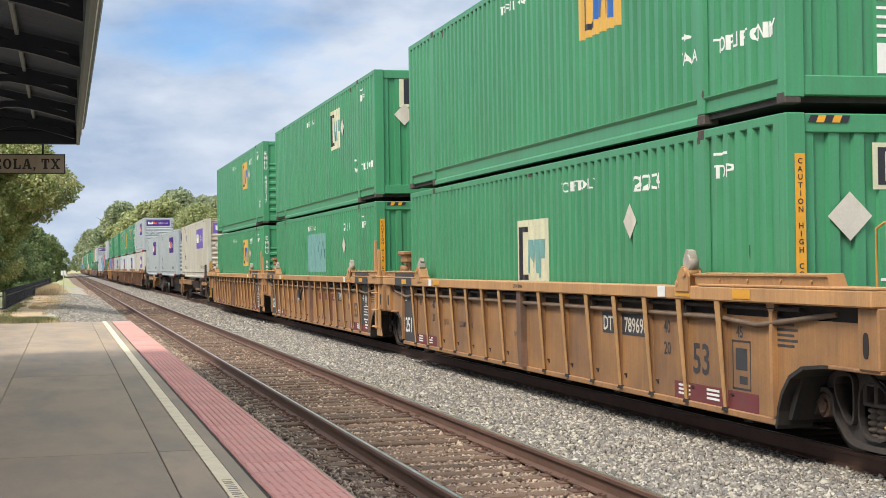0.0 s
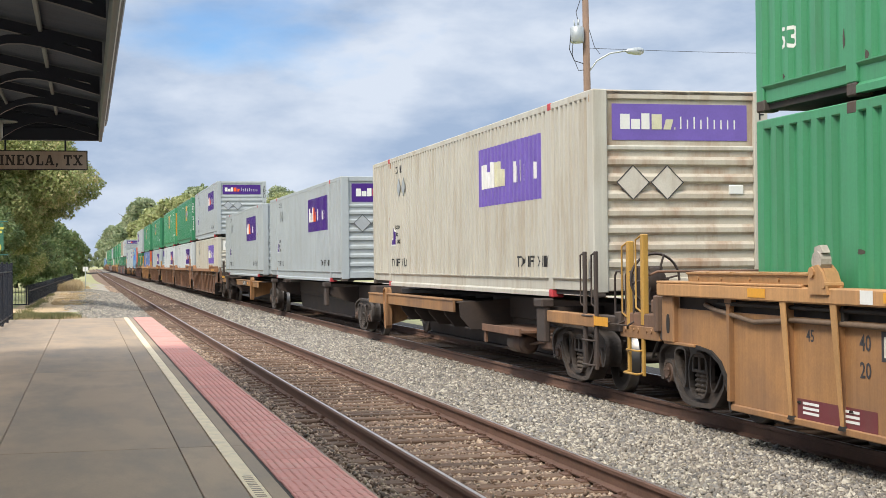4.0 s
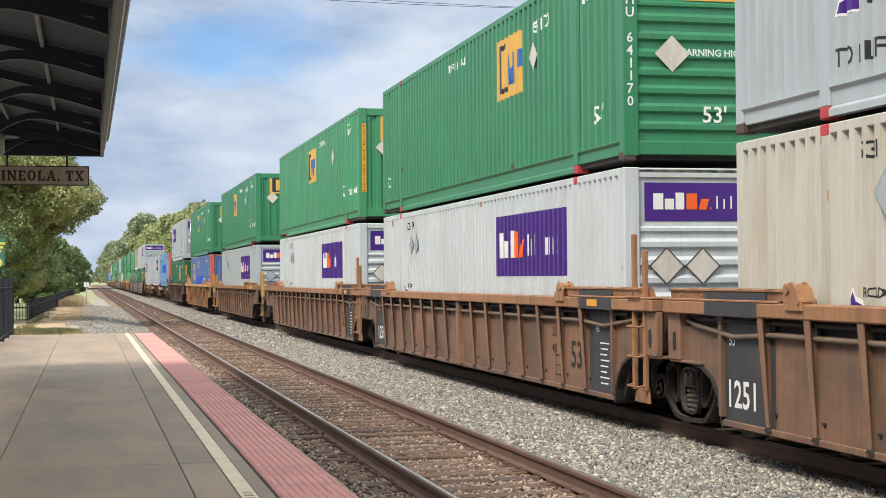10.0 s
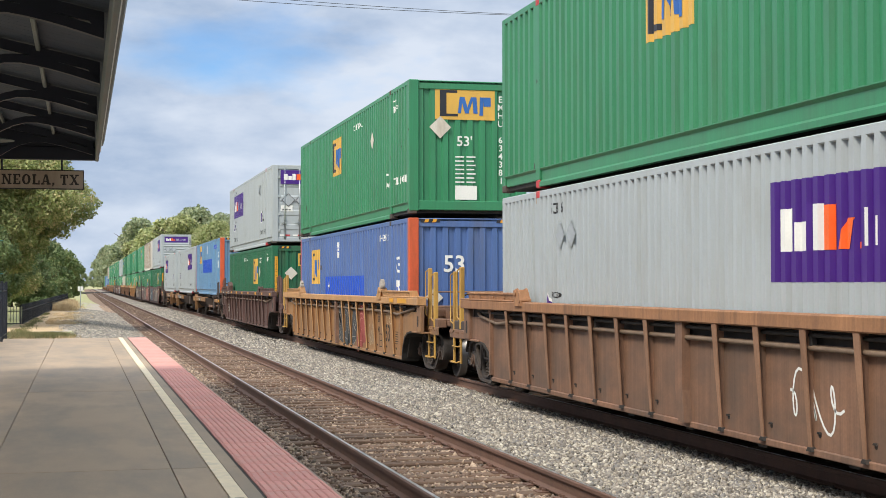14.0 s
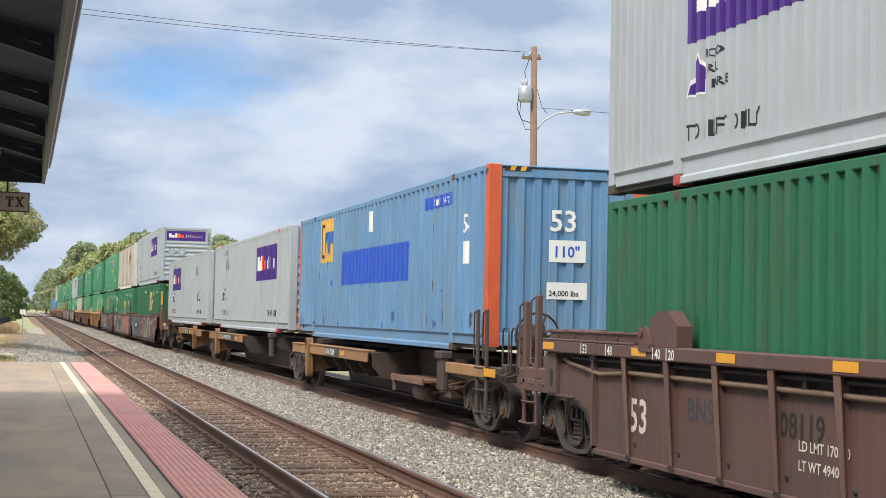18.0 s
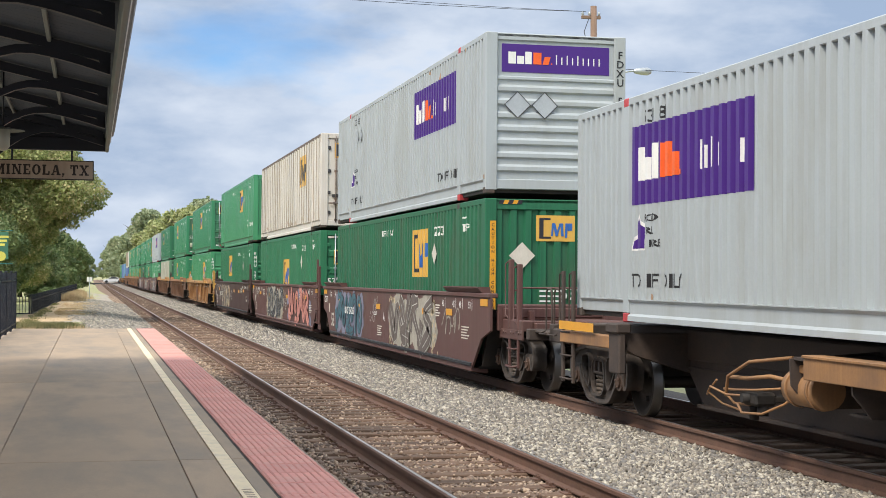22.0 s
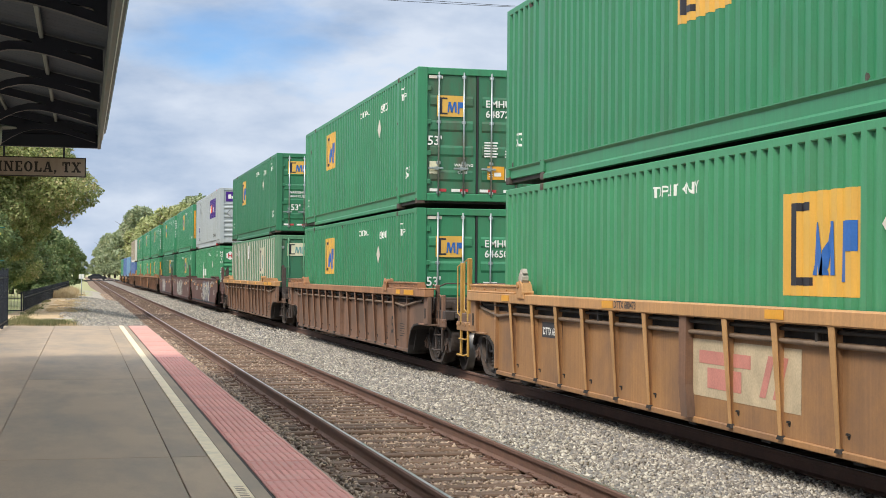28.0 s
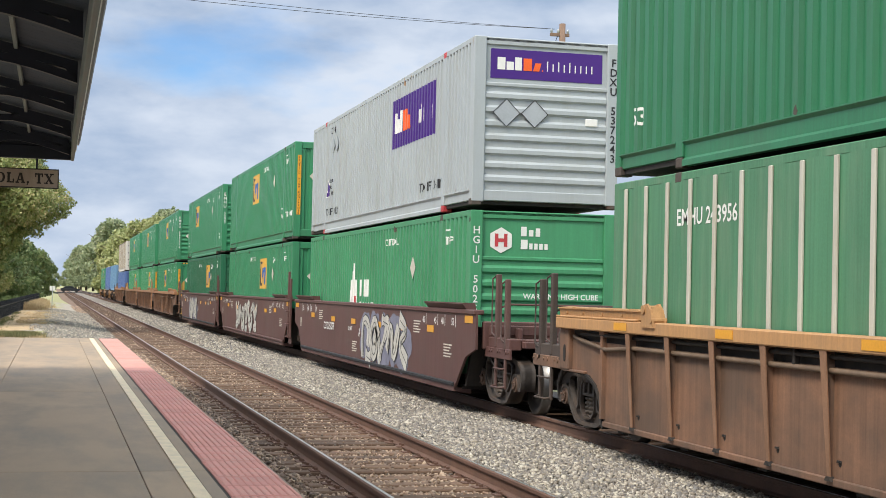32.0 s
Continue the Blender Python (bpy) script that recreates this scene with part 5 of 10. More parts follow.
def well_wagon(label, paint, chord, ends=("end", "end"), rib_step=1.0, rail=None, trucks=(True, True), smooth=False, brake=None, brake_x=0.25, name="well_wagon", rib_mat=None, amber=0, gap=3.44, tall_lead=True, tall_tail=True, lead_over=2.0, tail=7.2):
    """A well wagon unit. ends: end (outer, with coupler) or joint (articulated) for the leading and trailing ends."""
    w = thing(name, label, "rail wagon", "wagons of the train")
    pk, ck = paint.name, chord.name
    rail = rail or M_SAFETY
    # how far the body reaches beyond the box at each end, where its wheel arches begin, and where its end steps stand
    fo, ro = (lead_over if ends[0] == "end" else 1.62), (1.71 + 0.8 * (tail - 7.15) if ends[1] == "end" else 1.46)
    fa, ra = -0.04, LEN + (0.06 + 0.5 * (tail - 7.15) if ends[1] == "end" else 0.05)
    lead_shift, tail_shift = lead_over - 1.78, max(0.0, tail - 6.0)
    if smooth:
        lead_shift, tail_shift = 0.0, 0.72
    ARC = [(0.0, 0.28), (0.03, 0.42), (0.11, 0.58), (0.27, 0.74), (0.52, 0.84), (0.90, 0.875)]

    def sheet(g):
        if smooth:
            poly = [(0.1, 0.26), (LEN - 0.1, 0.26), (LEN + 0.55, 0.80), (LEN + 1.15, 0.95), (LEN + 1.15, 1.52), (-1.15, 1.52), (-1.15, 0.95), (-0.55, 0.80)]
            g.prism(poly, "x", -1.50, -1.46)
            g.prism([(-1.50, 0.20), (-1.46, 0.20), (-1.20, 0.16), (-1.20, 0.26), (-1.50, 0.26)], "y", 0.12, LEN - 0.12)
        else:
            poly = [(ra + a, z) for a, z in ARC] + [(LEN + ro - 0.06, 0.885), (LEN + ro - 0.06, 1.27), (-fo + 0.06, 1.27), (-fo + 0.06, 0.885)] + [(fa - a, z) for a, z in ARC[::-1]]
            g.prism(poly, "x", -1.445, -1.425)
    both_sides("side_sheet", (pk, smooth, fo, ro, ra), sheet, paint, w)
    if not smooth:
        # the sheet stops short of the chord; dark backing imitates shade in the slot
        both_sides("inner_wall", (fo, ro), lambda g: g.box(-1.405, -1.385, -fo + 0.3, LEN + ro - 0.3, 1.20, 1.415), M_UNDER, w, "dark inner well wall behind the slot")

        def end_post(e):
            def build(g):
                y0, y1 = min(e, e + (0.34 if e < 0 else -0.34)), max(e, e + (0.34 if e < 0 else -0.34))
                g.box(-1.51, -1.42, y0, y1, 0.875, 1.412, 0.015)
                g.box(-1.49, -1.1, min(e, e + (0.9 if e < 0 else -0.9)), max(e, e + (0.9 if e < 0 else -0.9)), 0.85, 0.885, 0.008)
            return build

        # raised dark plate imitates the shade in an open slot
        def slot(e):
            m_ = e + (0.20 if e < 0 else -0.20)
            return lambda g: g.prism(rounded([(m_ - 0.045, 0.98), (m_ + 0.045, 0.98), (m_ + 0.045, 1.20), (m_ - 0.045, 1.20)]), "x", -1.516, -1.508)
        for e in (-fo, LEN + ro):
            both_sides("end_post", (pk, e), end_post(e), paint, w, "cast end post")
            part("lift_slot", cached(("lift_slot", e), slot(e), M_UNDER), M_UNDER, w, "dark rounded lifting slot")

    def arch(e, s_):
        def build(g):
            rim_ = [(e + s_ * a, z) for a, z in [(-0.03, 0.24)] + ARC + [(1.3, 0.88)]] 
            rim_ += [(p + s_ * 0.035, z - 0.03) for p, z in rim_[::-1]]
            m2 = len(rim_)
            n = m2 // 2
            v = [(x, *p) for x in (-1.47, -1.10) for p in rim_]
            g.add(v, [(k, (k + 1) % m2, m2 + (k + 1) % m2, m2 + k) for k in range(m2)] + [(k, k + 1, m2 - 2 - k, m2 - 1 - k) for k in range(n - 1)] + [(m2 + k, m2 + m2 - 1 - k, m2 + m2 - 2 - k, m2 + k + 1) for k in range(n - 1)])
        return build
    if not smooth:
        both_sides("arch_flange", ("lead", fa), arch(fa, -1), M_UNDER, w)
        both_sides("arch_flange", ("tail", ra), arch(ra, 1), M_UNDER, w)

    def top(g):
        if smooth:
            g.box(-1.53, -1.36, -1.15, LEN + 1.15, 1.50, 1.58, 0.015)
        else:
            g.box(-1.575, -1.38, -fo, LEN + ro, 1.41, 1.56, 0.015)
            g.box(-1.575, -1.33, -fo, 1.5, 1.557, 1.585, 0.008)
            g.box(-1.575, -1.33, LEN - 1.5, LEN + ro, 1.557, 1.585, 0.008)
    both_sides("top_chord", (ck, smooth, fo, ro), top, chord, w)

    def bottom(g):
        g.box(-1.47, -1.36, fa, ra, 0.24, 0.31, 0.01)
    if not smooth:
        both_sides("bottom_chord", (pk, ra), bottom, paint, w)

    def floor(g):
        g.box(-1.36, 1.36, 0.1, LEN - 0.1, 0.24, 0.29)
        for k in range(9):
            y = 0.6 + k * 1.85
            g.box(-1.4, 1.4, y, y + 0.2, 0.20, 0.34)
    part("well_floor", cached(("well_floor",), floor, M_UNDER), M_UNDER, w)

    # bulkheads take the dark steel to imitate shade inside the wheel arches
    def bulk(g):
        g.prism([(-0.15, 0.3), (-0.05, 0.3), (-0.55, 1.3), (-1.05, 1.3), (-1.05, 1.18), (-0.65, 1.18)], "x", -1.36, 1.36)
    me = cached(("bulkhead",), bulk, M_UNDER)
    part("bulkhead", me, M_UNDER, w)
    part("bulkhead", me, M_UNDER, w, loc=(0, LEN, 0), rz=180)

    if not smooth:
        edge = M_RIB_TAN if (rib_mat or paint) is M_TAN else M_RIB_MAROON if paint is M_MAROON else M_RIB_BROWN

        def rib(g):
            g.cur = 0
            v = [(-1.445, -0.012, 0.30), (-1.445, 0.012, 0.30), (-1.478, 0.012, 0.30), (-1.478, -0.012, 0.30), (-1.445, -0.012, 1.42), (-1.445, 0.012, 1.42), (-1.555, 0.012, 1.42), (-1.555, -0.012, 1.42)]
            g.add(v, [(0, 1, 2, 3), (4, 7, 6, 5), (0, 4, 5, 1), (1, 5, 6, 2), (2, 6, 7, 3), (3, 7, 4, 0)])
            g.cur = 1
            v = [(-1.472, -0.028, 0.31), (-1.472, 0.028, 0.31), (-1.484, 0.026, 0.31), (-1.484, -0.026, 0.31), (-1.550, -0.058, 1.42), (-1.550, 0.058, 1.42), (-1.562, 0.056, 1.42), (-1.562, -0.056, 1.42)]
            g.add(v, [(0, 1, 2, 3), (4, 7, 6, 5), (0, 4, 5, 1), (1, 5, 6, 2), (2, 6, 7, 3), (3, 7, 4, 0)])
            g.cur = 2
            g.prism([(-0.06, 0.285), (0.05, 0.285), (0.02, 0.325), (-0.03, 0.325)], "x", -1.500, -1.446)
            # dark disc imitates the shade in a scupper hole
            g.cyl((-1.4475, -0.13, 0.44), (-1.440, -0.13, 0.44), 0.024, n=8)
            g.prism([(-0.16, 0.455), (-0.09, 0.455), (-0.10, 0.475), (-0.15, 0.475)], "x", -1.462, -1.446)

        def centre_rib(g):
            g.prism([(-0.10, 1.42), (0.10, 1.42), (0.10, 0.66), (0.02, 0.30), (-0.16, 0.30), (-0.10, 0.66)], "x", -1.54, -1.445)
        rm = rib_mat or paint
        me = cached(("rib", rm.name), rib, rm, edge, M_UNDER)
        n = int((LEN - 0.6) / rib_step) | 1
        off = (LEN - (n - 1) * rib_step) / 2
        far = Geo()
        rib(far)
        one = [list(far.v), list(far.f)]
        far = Geo()
        for k in range(n):
            far.add([(-x, off + k * rib_step + y, z) for x, y, z in one[0]], one[1])
            for r_z, yy in ((0, off + k * rib_step),):
                if k == n // 2:
                    part("centre_rib", cached(("centre_rib", pk), centre_rib, M_BROWN if paint is not M_MAROON else M_MAROON), M_BROWN, w, "wide cranked middle rib", loc=(0, yy, 0), rz=r_z)
                else:
                    part("rib", me, rm, w, loc=(0, yy, 0), rz=r_z)
        tagged(part("far_side_rib", far, rm, w), kind="stuff")
        pm = cached(("post_rib", pk), lambda g: g.prism([(-0.085, 1.42), (0.085, 1.42), (0.085, 1.38), (0.035, 1.32), (0.035, 0.34), (-0.035, 0.34), (-0.035, 1.32), (-0.085, 1.38)], "x", -1.50, -1.445), paint)
        for e in (fa + 0.02, ra - 0.02):
            part("post_rib", pm, paint, w, "flared upright rib beside the wheel arch", loc=(0, e, 0))

        def pipe(g):
            g.tube([(-1.41, -1.15, 1.33), (-1.47, -0.75, 1.29), (-1.48, 0.3, 1.19), (-1.485, 1.2, 1.24), (-1.485, LEN - 1.2, 1.24), (-1.48, LEN - 0.3, 1.19), (-1.47, LEN + 0.75, 1.29), (-1.41, LEN + 1.1, 1.33)], 0.027)

        def pipe_b(g):
            g.tube([(-1.48, -0.6, 1.36), (-1.48, LEN + 0.6, 1.36)], 0.022)
            for k in range(5):
                g.box(-1.50, -1.44, 2.0 + k * 3.0, 2.05 + k * 3.0, 1.22, 1.40, 0.008)
        part("air_pipe", cached(("air_pipe",), pipe, M_PIPE), M_PIPE, w, "long air brake pipe")
        part("air_pipe", cached(("air_pipe_b",), pipe_b, M_UNDER), M_UNDER, w, "thin control pipe and brackets")

    # guides that hold the box
    def flap(g):
        if smooth:
            g.prism([(-1.49, 1.575), (-1.58, 1.665), (-1.58, 1.685), (-1.36, 1.685), (-1.34, 1.575)], "y", -0.6, 2.0)
        else:
            g.prism([(-1.545, 1.582), (-1.555, 1.66), (-1.575, 1.672), (-1.575, 1.688), (-1.40, 1.70), (-1.36, 1.582)], "y", -1.25, 1.62)
            for yb in (-0.95, -0.35, 0.35, 1.0):
                g.cyl((-1.566, yb, 1.625), (-1.55, yb, 1.625), 0.018, n=6)
                g.box(-1.58, -1.40, yb + 0.27, yb + 0.285, 1.685, 1.697)

    def lug(g):
        for x0, x1 in ((-1.60, -1.575), (-1.46, -1.435)):
            g.prism([(1.70, 1.50), (1.69, 1.66), (1.75, 1.75), (1.86, 1.77), (1.96, 1.70), (2.03, 1.58), (2.05, 1.50)], "x", x0, x1)
        g.cyl((-1.62, 1.78, 1.70), (-1.42, 1.78, 1.70), 0.05, n=10)
        g.cyl((-1.61, 2.0, 1.585), (-1.42, 2.0, 1.585), 0.032, n=8)
        g.prism([(1.80, 1.56), (1.80, 1.72), (1.95, 1.74), (2.02, 1.60), (2.02, 1.56)], "x", -1.575, -1.46)

    def pad(g):
        g.cyl((-1.57, 1.80, 1.80), (-1.465, 1.80, 1.80), 0.095, n=12)
        g.prism([(1.72, 1.84), (1.74, 1.93), (1.84, 1.95), (1.90, 1.88)], "x", -1.555, -1.48)
    fm, lm = cached(("guide_flap", ck, smooth), flap, chord), cached(("guide_lug", ck), lug, chord)
    for r, y in ((0, 0), (180, LEN)):
        part("guide_flap", fm, chord, w, loc=(0, y, 0), rz=r)
        if not smooth:
            lg = part("guide_lug", lm, chord, w, loc=(0, y, 0), rz=r)
            if paint is M_TAN:
                part("guide_pad", cached(("guide_pad",), pad, M_PAD), M_PAD, lg, "worn pale guide pad")
    # mirror-handed guides on the near side's trailing end and the far side's leading end
    def flap_b(g):
        h = Geo(); flap(h)
        g.add([(x, LEN - y, z) for x, y, z in h.v], h.f)
    def lug_b(g):
        h = Geo(); lug(h)
        g.add([(x, LEN - y, z) for x, y, z in h.v], h.f)
    def pad_b(g):
        h = Geo(); pad(h)
        g.add([(x, LEN - y, z) for x, y, z in h.v], h.f)
    fm, lm = cached(("guide_flap_b", ck, smooth), flap_b, chord), cached(("guide_lug_b", ck), lug_b, chord)
    for r, y in ((0, 0), (180, LEN)):
        part("guide_flap", fm, chord, w, loc=(0, y, 0), rz=r)
        if not smooth:
            lg = part("guide_lug", lm, chord, w, loc=(0, y, 0), rz=r)
            if paint is M_TAN:
                part("guide_pad", cached(("guide_pad_b",), pad_b, M_PAD), M_PAD, lg, "worn pale guide pad")

    for e, sgn, y in ((ends[0], -1, 0.0), (ends[1], 1, LEN)):
        if e == "end":
            end_fittings(w, y, sgn, rail, brake if sgn < 0 else None, rib_mat or paint, (tall_lead, tall_tail)[sgn > 0], brake_x, (lead_shift, tail_shift)[sgn > 0])
        else:
            def joint(g):
                a, b = (y + sgn * 1.0, y + sgn * 1.72)
                y0, y1 = min(a, b), max(a, b)
                g.box(-1.30, 1.30, min(y + sgn * 1.0, y + sgn * 1.3), max(y + sgn * 1.0, y + sgn * 1.3), 0.9, 1.42, 0.02)
                g.box(-0.45, 0.45, y0, y1, 0.86, 1.25, 0.03)
                g.box(-1.25, -0.9, y0, y1 - 0.1 if sgn > 0 else y1, 1.02, 1.2, 0.02)
            part("articulation", cached(("articulation", sgn, pk), joint, paint), paint, w)
            if sgn < 0:
                def ladder(g):
                    for a in (0.0, 0.36):
                        g.box(-0.03, 0.03, a - 0.035, a + 0.035, 0.45, 2.35 if a else 2.15, 0.01)
                    for k in range(4):
                        z = 0.52 + k * 0.36
                        g.tube([(0, -0.02, z), (-0.10, 0.0, z - 0.02), (-0.10, 0.36, z - 0.02), (0, 0.38, z)], 0.014, 6)
                    g.prism([(-0.06, 0.30), (0.44, 0.30), (0.40, 0.48), (-0.02, 0.48)], "x", 0.02, 0.04)
                part("ladder", cached(("ladder", ck), ladder, chord), chord, w, "narrow ladder with rungs", loc=(-1.50, y - 1.25, 0))
            elif paint is M_TAN:
                def cabinet(g):
                    g.box(-1.15, -0.85, y + 0.82, y + 1.12, 1.40, 1.90, 0.015)
                    g.box(-1.25, -0.75, y + 0.72, y + 1.22, 1.86, 2.04, 0.025)
                    g.box(-1.30, -0.70, y + 0.68, y + 1.26, 2.02, 2.10, 0.015)
                    g.cyl((-1.30, y + 0.97, 1.72), (-1.10, y + 0.97, 1.72), 0.09, n=12)
                    g.box(-1.28, -1.10, y + 0.6, y + 1.05, 1.42, 1.62, 0.02)
                    g.box(-1.3, -0.5, y + 0.55, y + 1.3, 1.36, 1.42, 0.01)
                part("valve_box", cached(("valve_box", pk), cabinet, paint), paint, w, "small equipment box on the end deck")
    if trucks[0]:
        truck(w, -1.28 if ends[0] == "end" else -gap / 2)
    if trucks[1]:
        truck(w, LEN + (gap / 2 if ends[1] != "end" else 1.1 if smooth else 1.58 + 0.7 * (tail - 7.15)))
    for k in range(amber):
        part("reflector", cached(("reflector", "amber"), lambda g: g.box(-0.004, 0.0, -0.2, 0.2, -0.045, 0.045), M_REFLECT), M_REFLECT, w, "amber reflector", loc=(-1.578, 1.0 + k * (LEN - 2) / max(1, amber - 1), 1.49 if not smooth else 1.36))
    return w


def flat_art(w, name, mat, vs, fs, y_left, z0, x=-1.505, label=""):
    g = Geo()
    g.add([(x, y_left - a, z0 + u) for a, u in vs], fs)
    return part(name, g, mat, w, label)


def wagon_text(w, txt, size, y, z, mat=None, x=-1.449, name="marking", label=""):
    vs, fs, _ = glyphs(txt, size)
    return flat_art(w, name, mat or M_MARK, vs, fs, y, z, x, label)


def ribbon(pts, width):
    """A band of even width along a line, as artwork."""
    p = np.array(pts, float)
    d = np.gradient(p, axis=0)
    d /= np.linalg.norm(d, axis=1)[:, None] + 1e-9
    nrm = np.stack([-d[:, 1], d[:, 0]], 1)
    wv = np.array(width)[:, None] if np.ndim(width) else width
    a, b = p + nrm * wv / 2, p - nrm * wv / 2
    n = len(p)
    return [tuple(q) for q in a] + [tuple(q) for q in b], [(k, k + 1, n + k + 1, n + k) for k in range(n - 1)]


FORMS = [
    [[(0.15, 0.98), (0.85, 0.74), (0.15, 0.46), (0.9, 0.05)]],
    [[(0.14, 0.04), (0.2, 0.96), (0.84, 0.82), (0.7, 0.3)], [(0.45, 0.1), (0.95, 0.02)]],
    [[(0.05, 0.3), (0.38, 1.0), (0.6, 0.05), (0.98, 0.85)]],
    [[(0.92, 0.5), (0.5, 0.98), (0.1, 0.5), (0.5, 0.04), (0.78, 0.38), (0.5, 0.62)]],
    [[(0.5, 0.0), (0.46, 0.5), (0.1, 1.0)], [(0.5, 0.42), (0.92, 0.98)], [(0.2, 0.16), (0.85, 0.24)]],
    [[(0.08, 0.04), (0.9, 0.92)], [(0.36, 0.98), (0.92, 0.9)], [(0.94, 0.36), (0.88, 0.95)], [(0.1, 0.6), (0.3, 0.05)]],
]


def smooth_line(pts, n=16):
    p = np.array(pts, float)
    if len(p) == 2:
        t_ = np.linspace(0, 1, 8)[:, None]
        return p[0] * (1 - t_) + p[1] * t_
    k = np.linspace(0, len(p) - 1, n * 2)
    for _ in range(2):
        q = [p[0]]
        for a, b in zip(p, p[1:]):
            q += [a * 0.75 + b * 0.25, a * 0.25 + b * 0.75]
        p = np.array(q + [p[-1]])
    return p


def graffiti(w, y_left, z0, width, height, mats, seed, letters=5, x=-1.503, dots=None):
    """Sprayed wild-style shapes without words: a cloud of paint, fat interlocking forms with outlines, shading strokes and drips."""
    rng = np.random.default_rng(seed)
    cloud, fill, line = mats
    cw = width / letters
    if cloud:
        for k in range(letters):
            flat_art(w, "graffiti_cloud", cloud, *blob((k + 0.5) * cw, height * rng.uniform(0.44, 0.54), cw * 0.78, height * rng.uniform(0.44, 0.5), rng, 30, 0.16), y_left, z0, x - 0.0004 * k, "sprayed cloud of paint")
    if dots:
        sh = []
        for k in range(70):
            side = rng.choice([0.0, 1.0])
            r_ = rng.uniform(0.02, 0.07)
            sh.append(blob(width * (side + rng.normal(0, 0.045)), rng.uniform(0.08, height - 0.08), r_, r_, rng, 10, 0.2))
        tagged(flat_art(w, "graffiti_dots", dots, *merge(*sh), y_left, z0, x - 0.003, "sprayed pale dots"), kind="stuff")
    order = list(rng.permutation(len(FORMS))) * 3
    for k in range(letters):
        lean = rng.uniform(-0.18, 0.2)
        mirror = rng.random() < 0.5
        strokes = []
        for st in FORMS[order[k]]:
            p = smooth_line(st)
            px = (k - 0.12 + 1.24 * (1 - p[:, 0] if mirror else p[:, 0]) + lean * (p[:, 1] - 0.5)) * cw
            pz = height * (0.08 + 0.84 * p[:, 1] + 0.03 * np.sin(k * 2.1))
            t_ = np.linspace(0, 1, len(p))
            wd = cw * (0.30 + 0.10 * np.cos(2 * math.pi * t_ + rng.uniform(0, 3))) * rng.uniform(0.9, 1.2)
            strokes.append((np.stack([px, pz], 1), np.minimum(wd, 0.50)))
        xo = x - 0.004 - 0.011 * (k % 2)
        ol = flat_art(w, "graffiti_outline", line, *ribbon(*[strokes[0][0], strokes[0][1] + 0.05]), y_left, z0, xo, "sprayed outline")
        for i, (p, b) in enumerate(strokes):
            if i:
                flat_art(w, "graffiti_outline", line, *ribbon(p, b + 0.05), y_left, z0, xo - 0.0008 * i, "sprayed outline")
            flat_art(w, "graffiti_form", fill, *ribbon(p, b), y_left, z0, xo - 0.0045 - 0.0008 * i, "fat sprayed form")
            flat_art(w, "graffiti_shading", line, *ribbon(p[1:-1] + [0.05, -0.02], 0.02), y_left, z0, xo - 0.0090 - 0.0006 * i, "thin sprayed shading line")


def scrawl(w, y_left, z0, width, height, mat, seed, n=4, thick=0.03, x=-1.503):
    rng = np.random.default_rng(seed)
    out = []
    for k in range(n):
        t_ = np.linspace(0, 1, 24)
        a, b, c_ = rng.uniform(0, 6.28, 3)
        px = width * (k + t_) / n + 0.12 * np.sin(9 * t_ + a)
        pz = height * (0.5 + 0.3 * np.sin(11 * t_ + b) + 0.18 * np.sin(5 * t_ + c_))
        out.append(ribbon(np.stack([px, pz], 1), thick))
    flat_art(w, "graffiti_tag", mat, *merge(*out), y_left, z0, x, "thin sprayed tag")


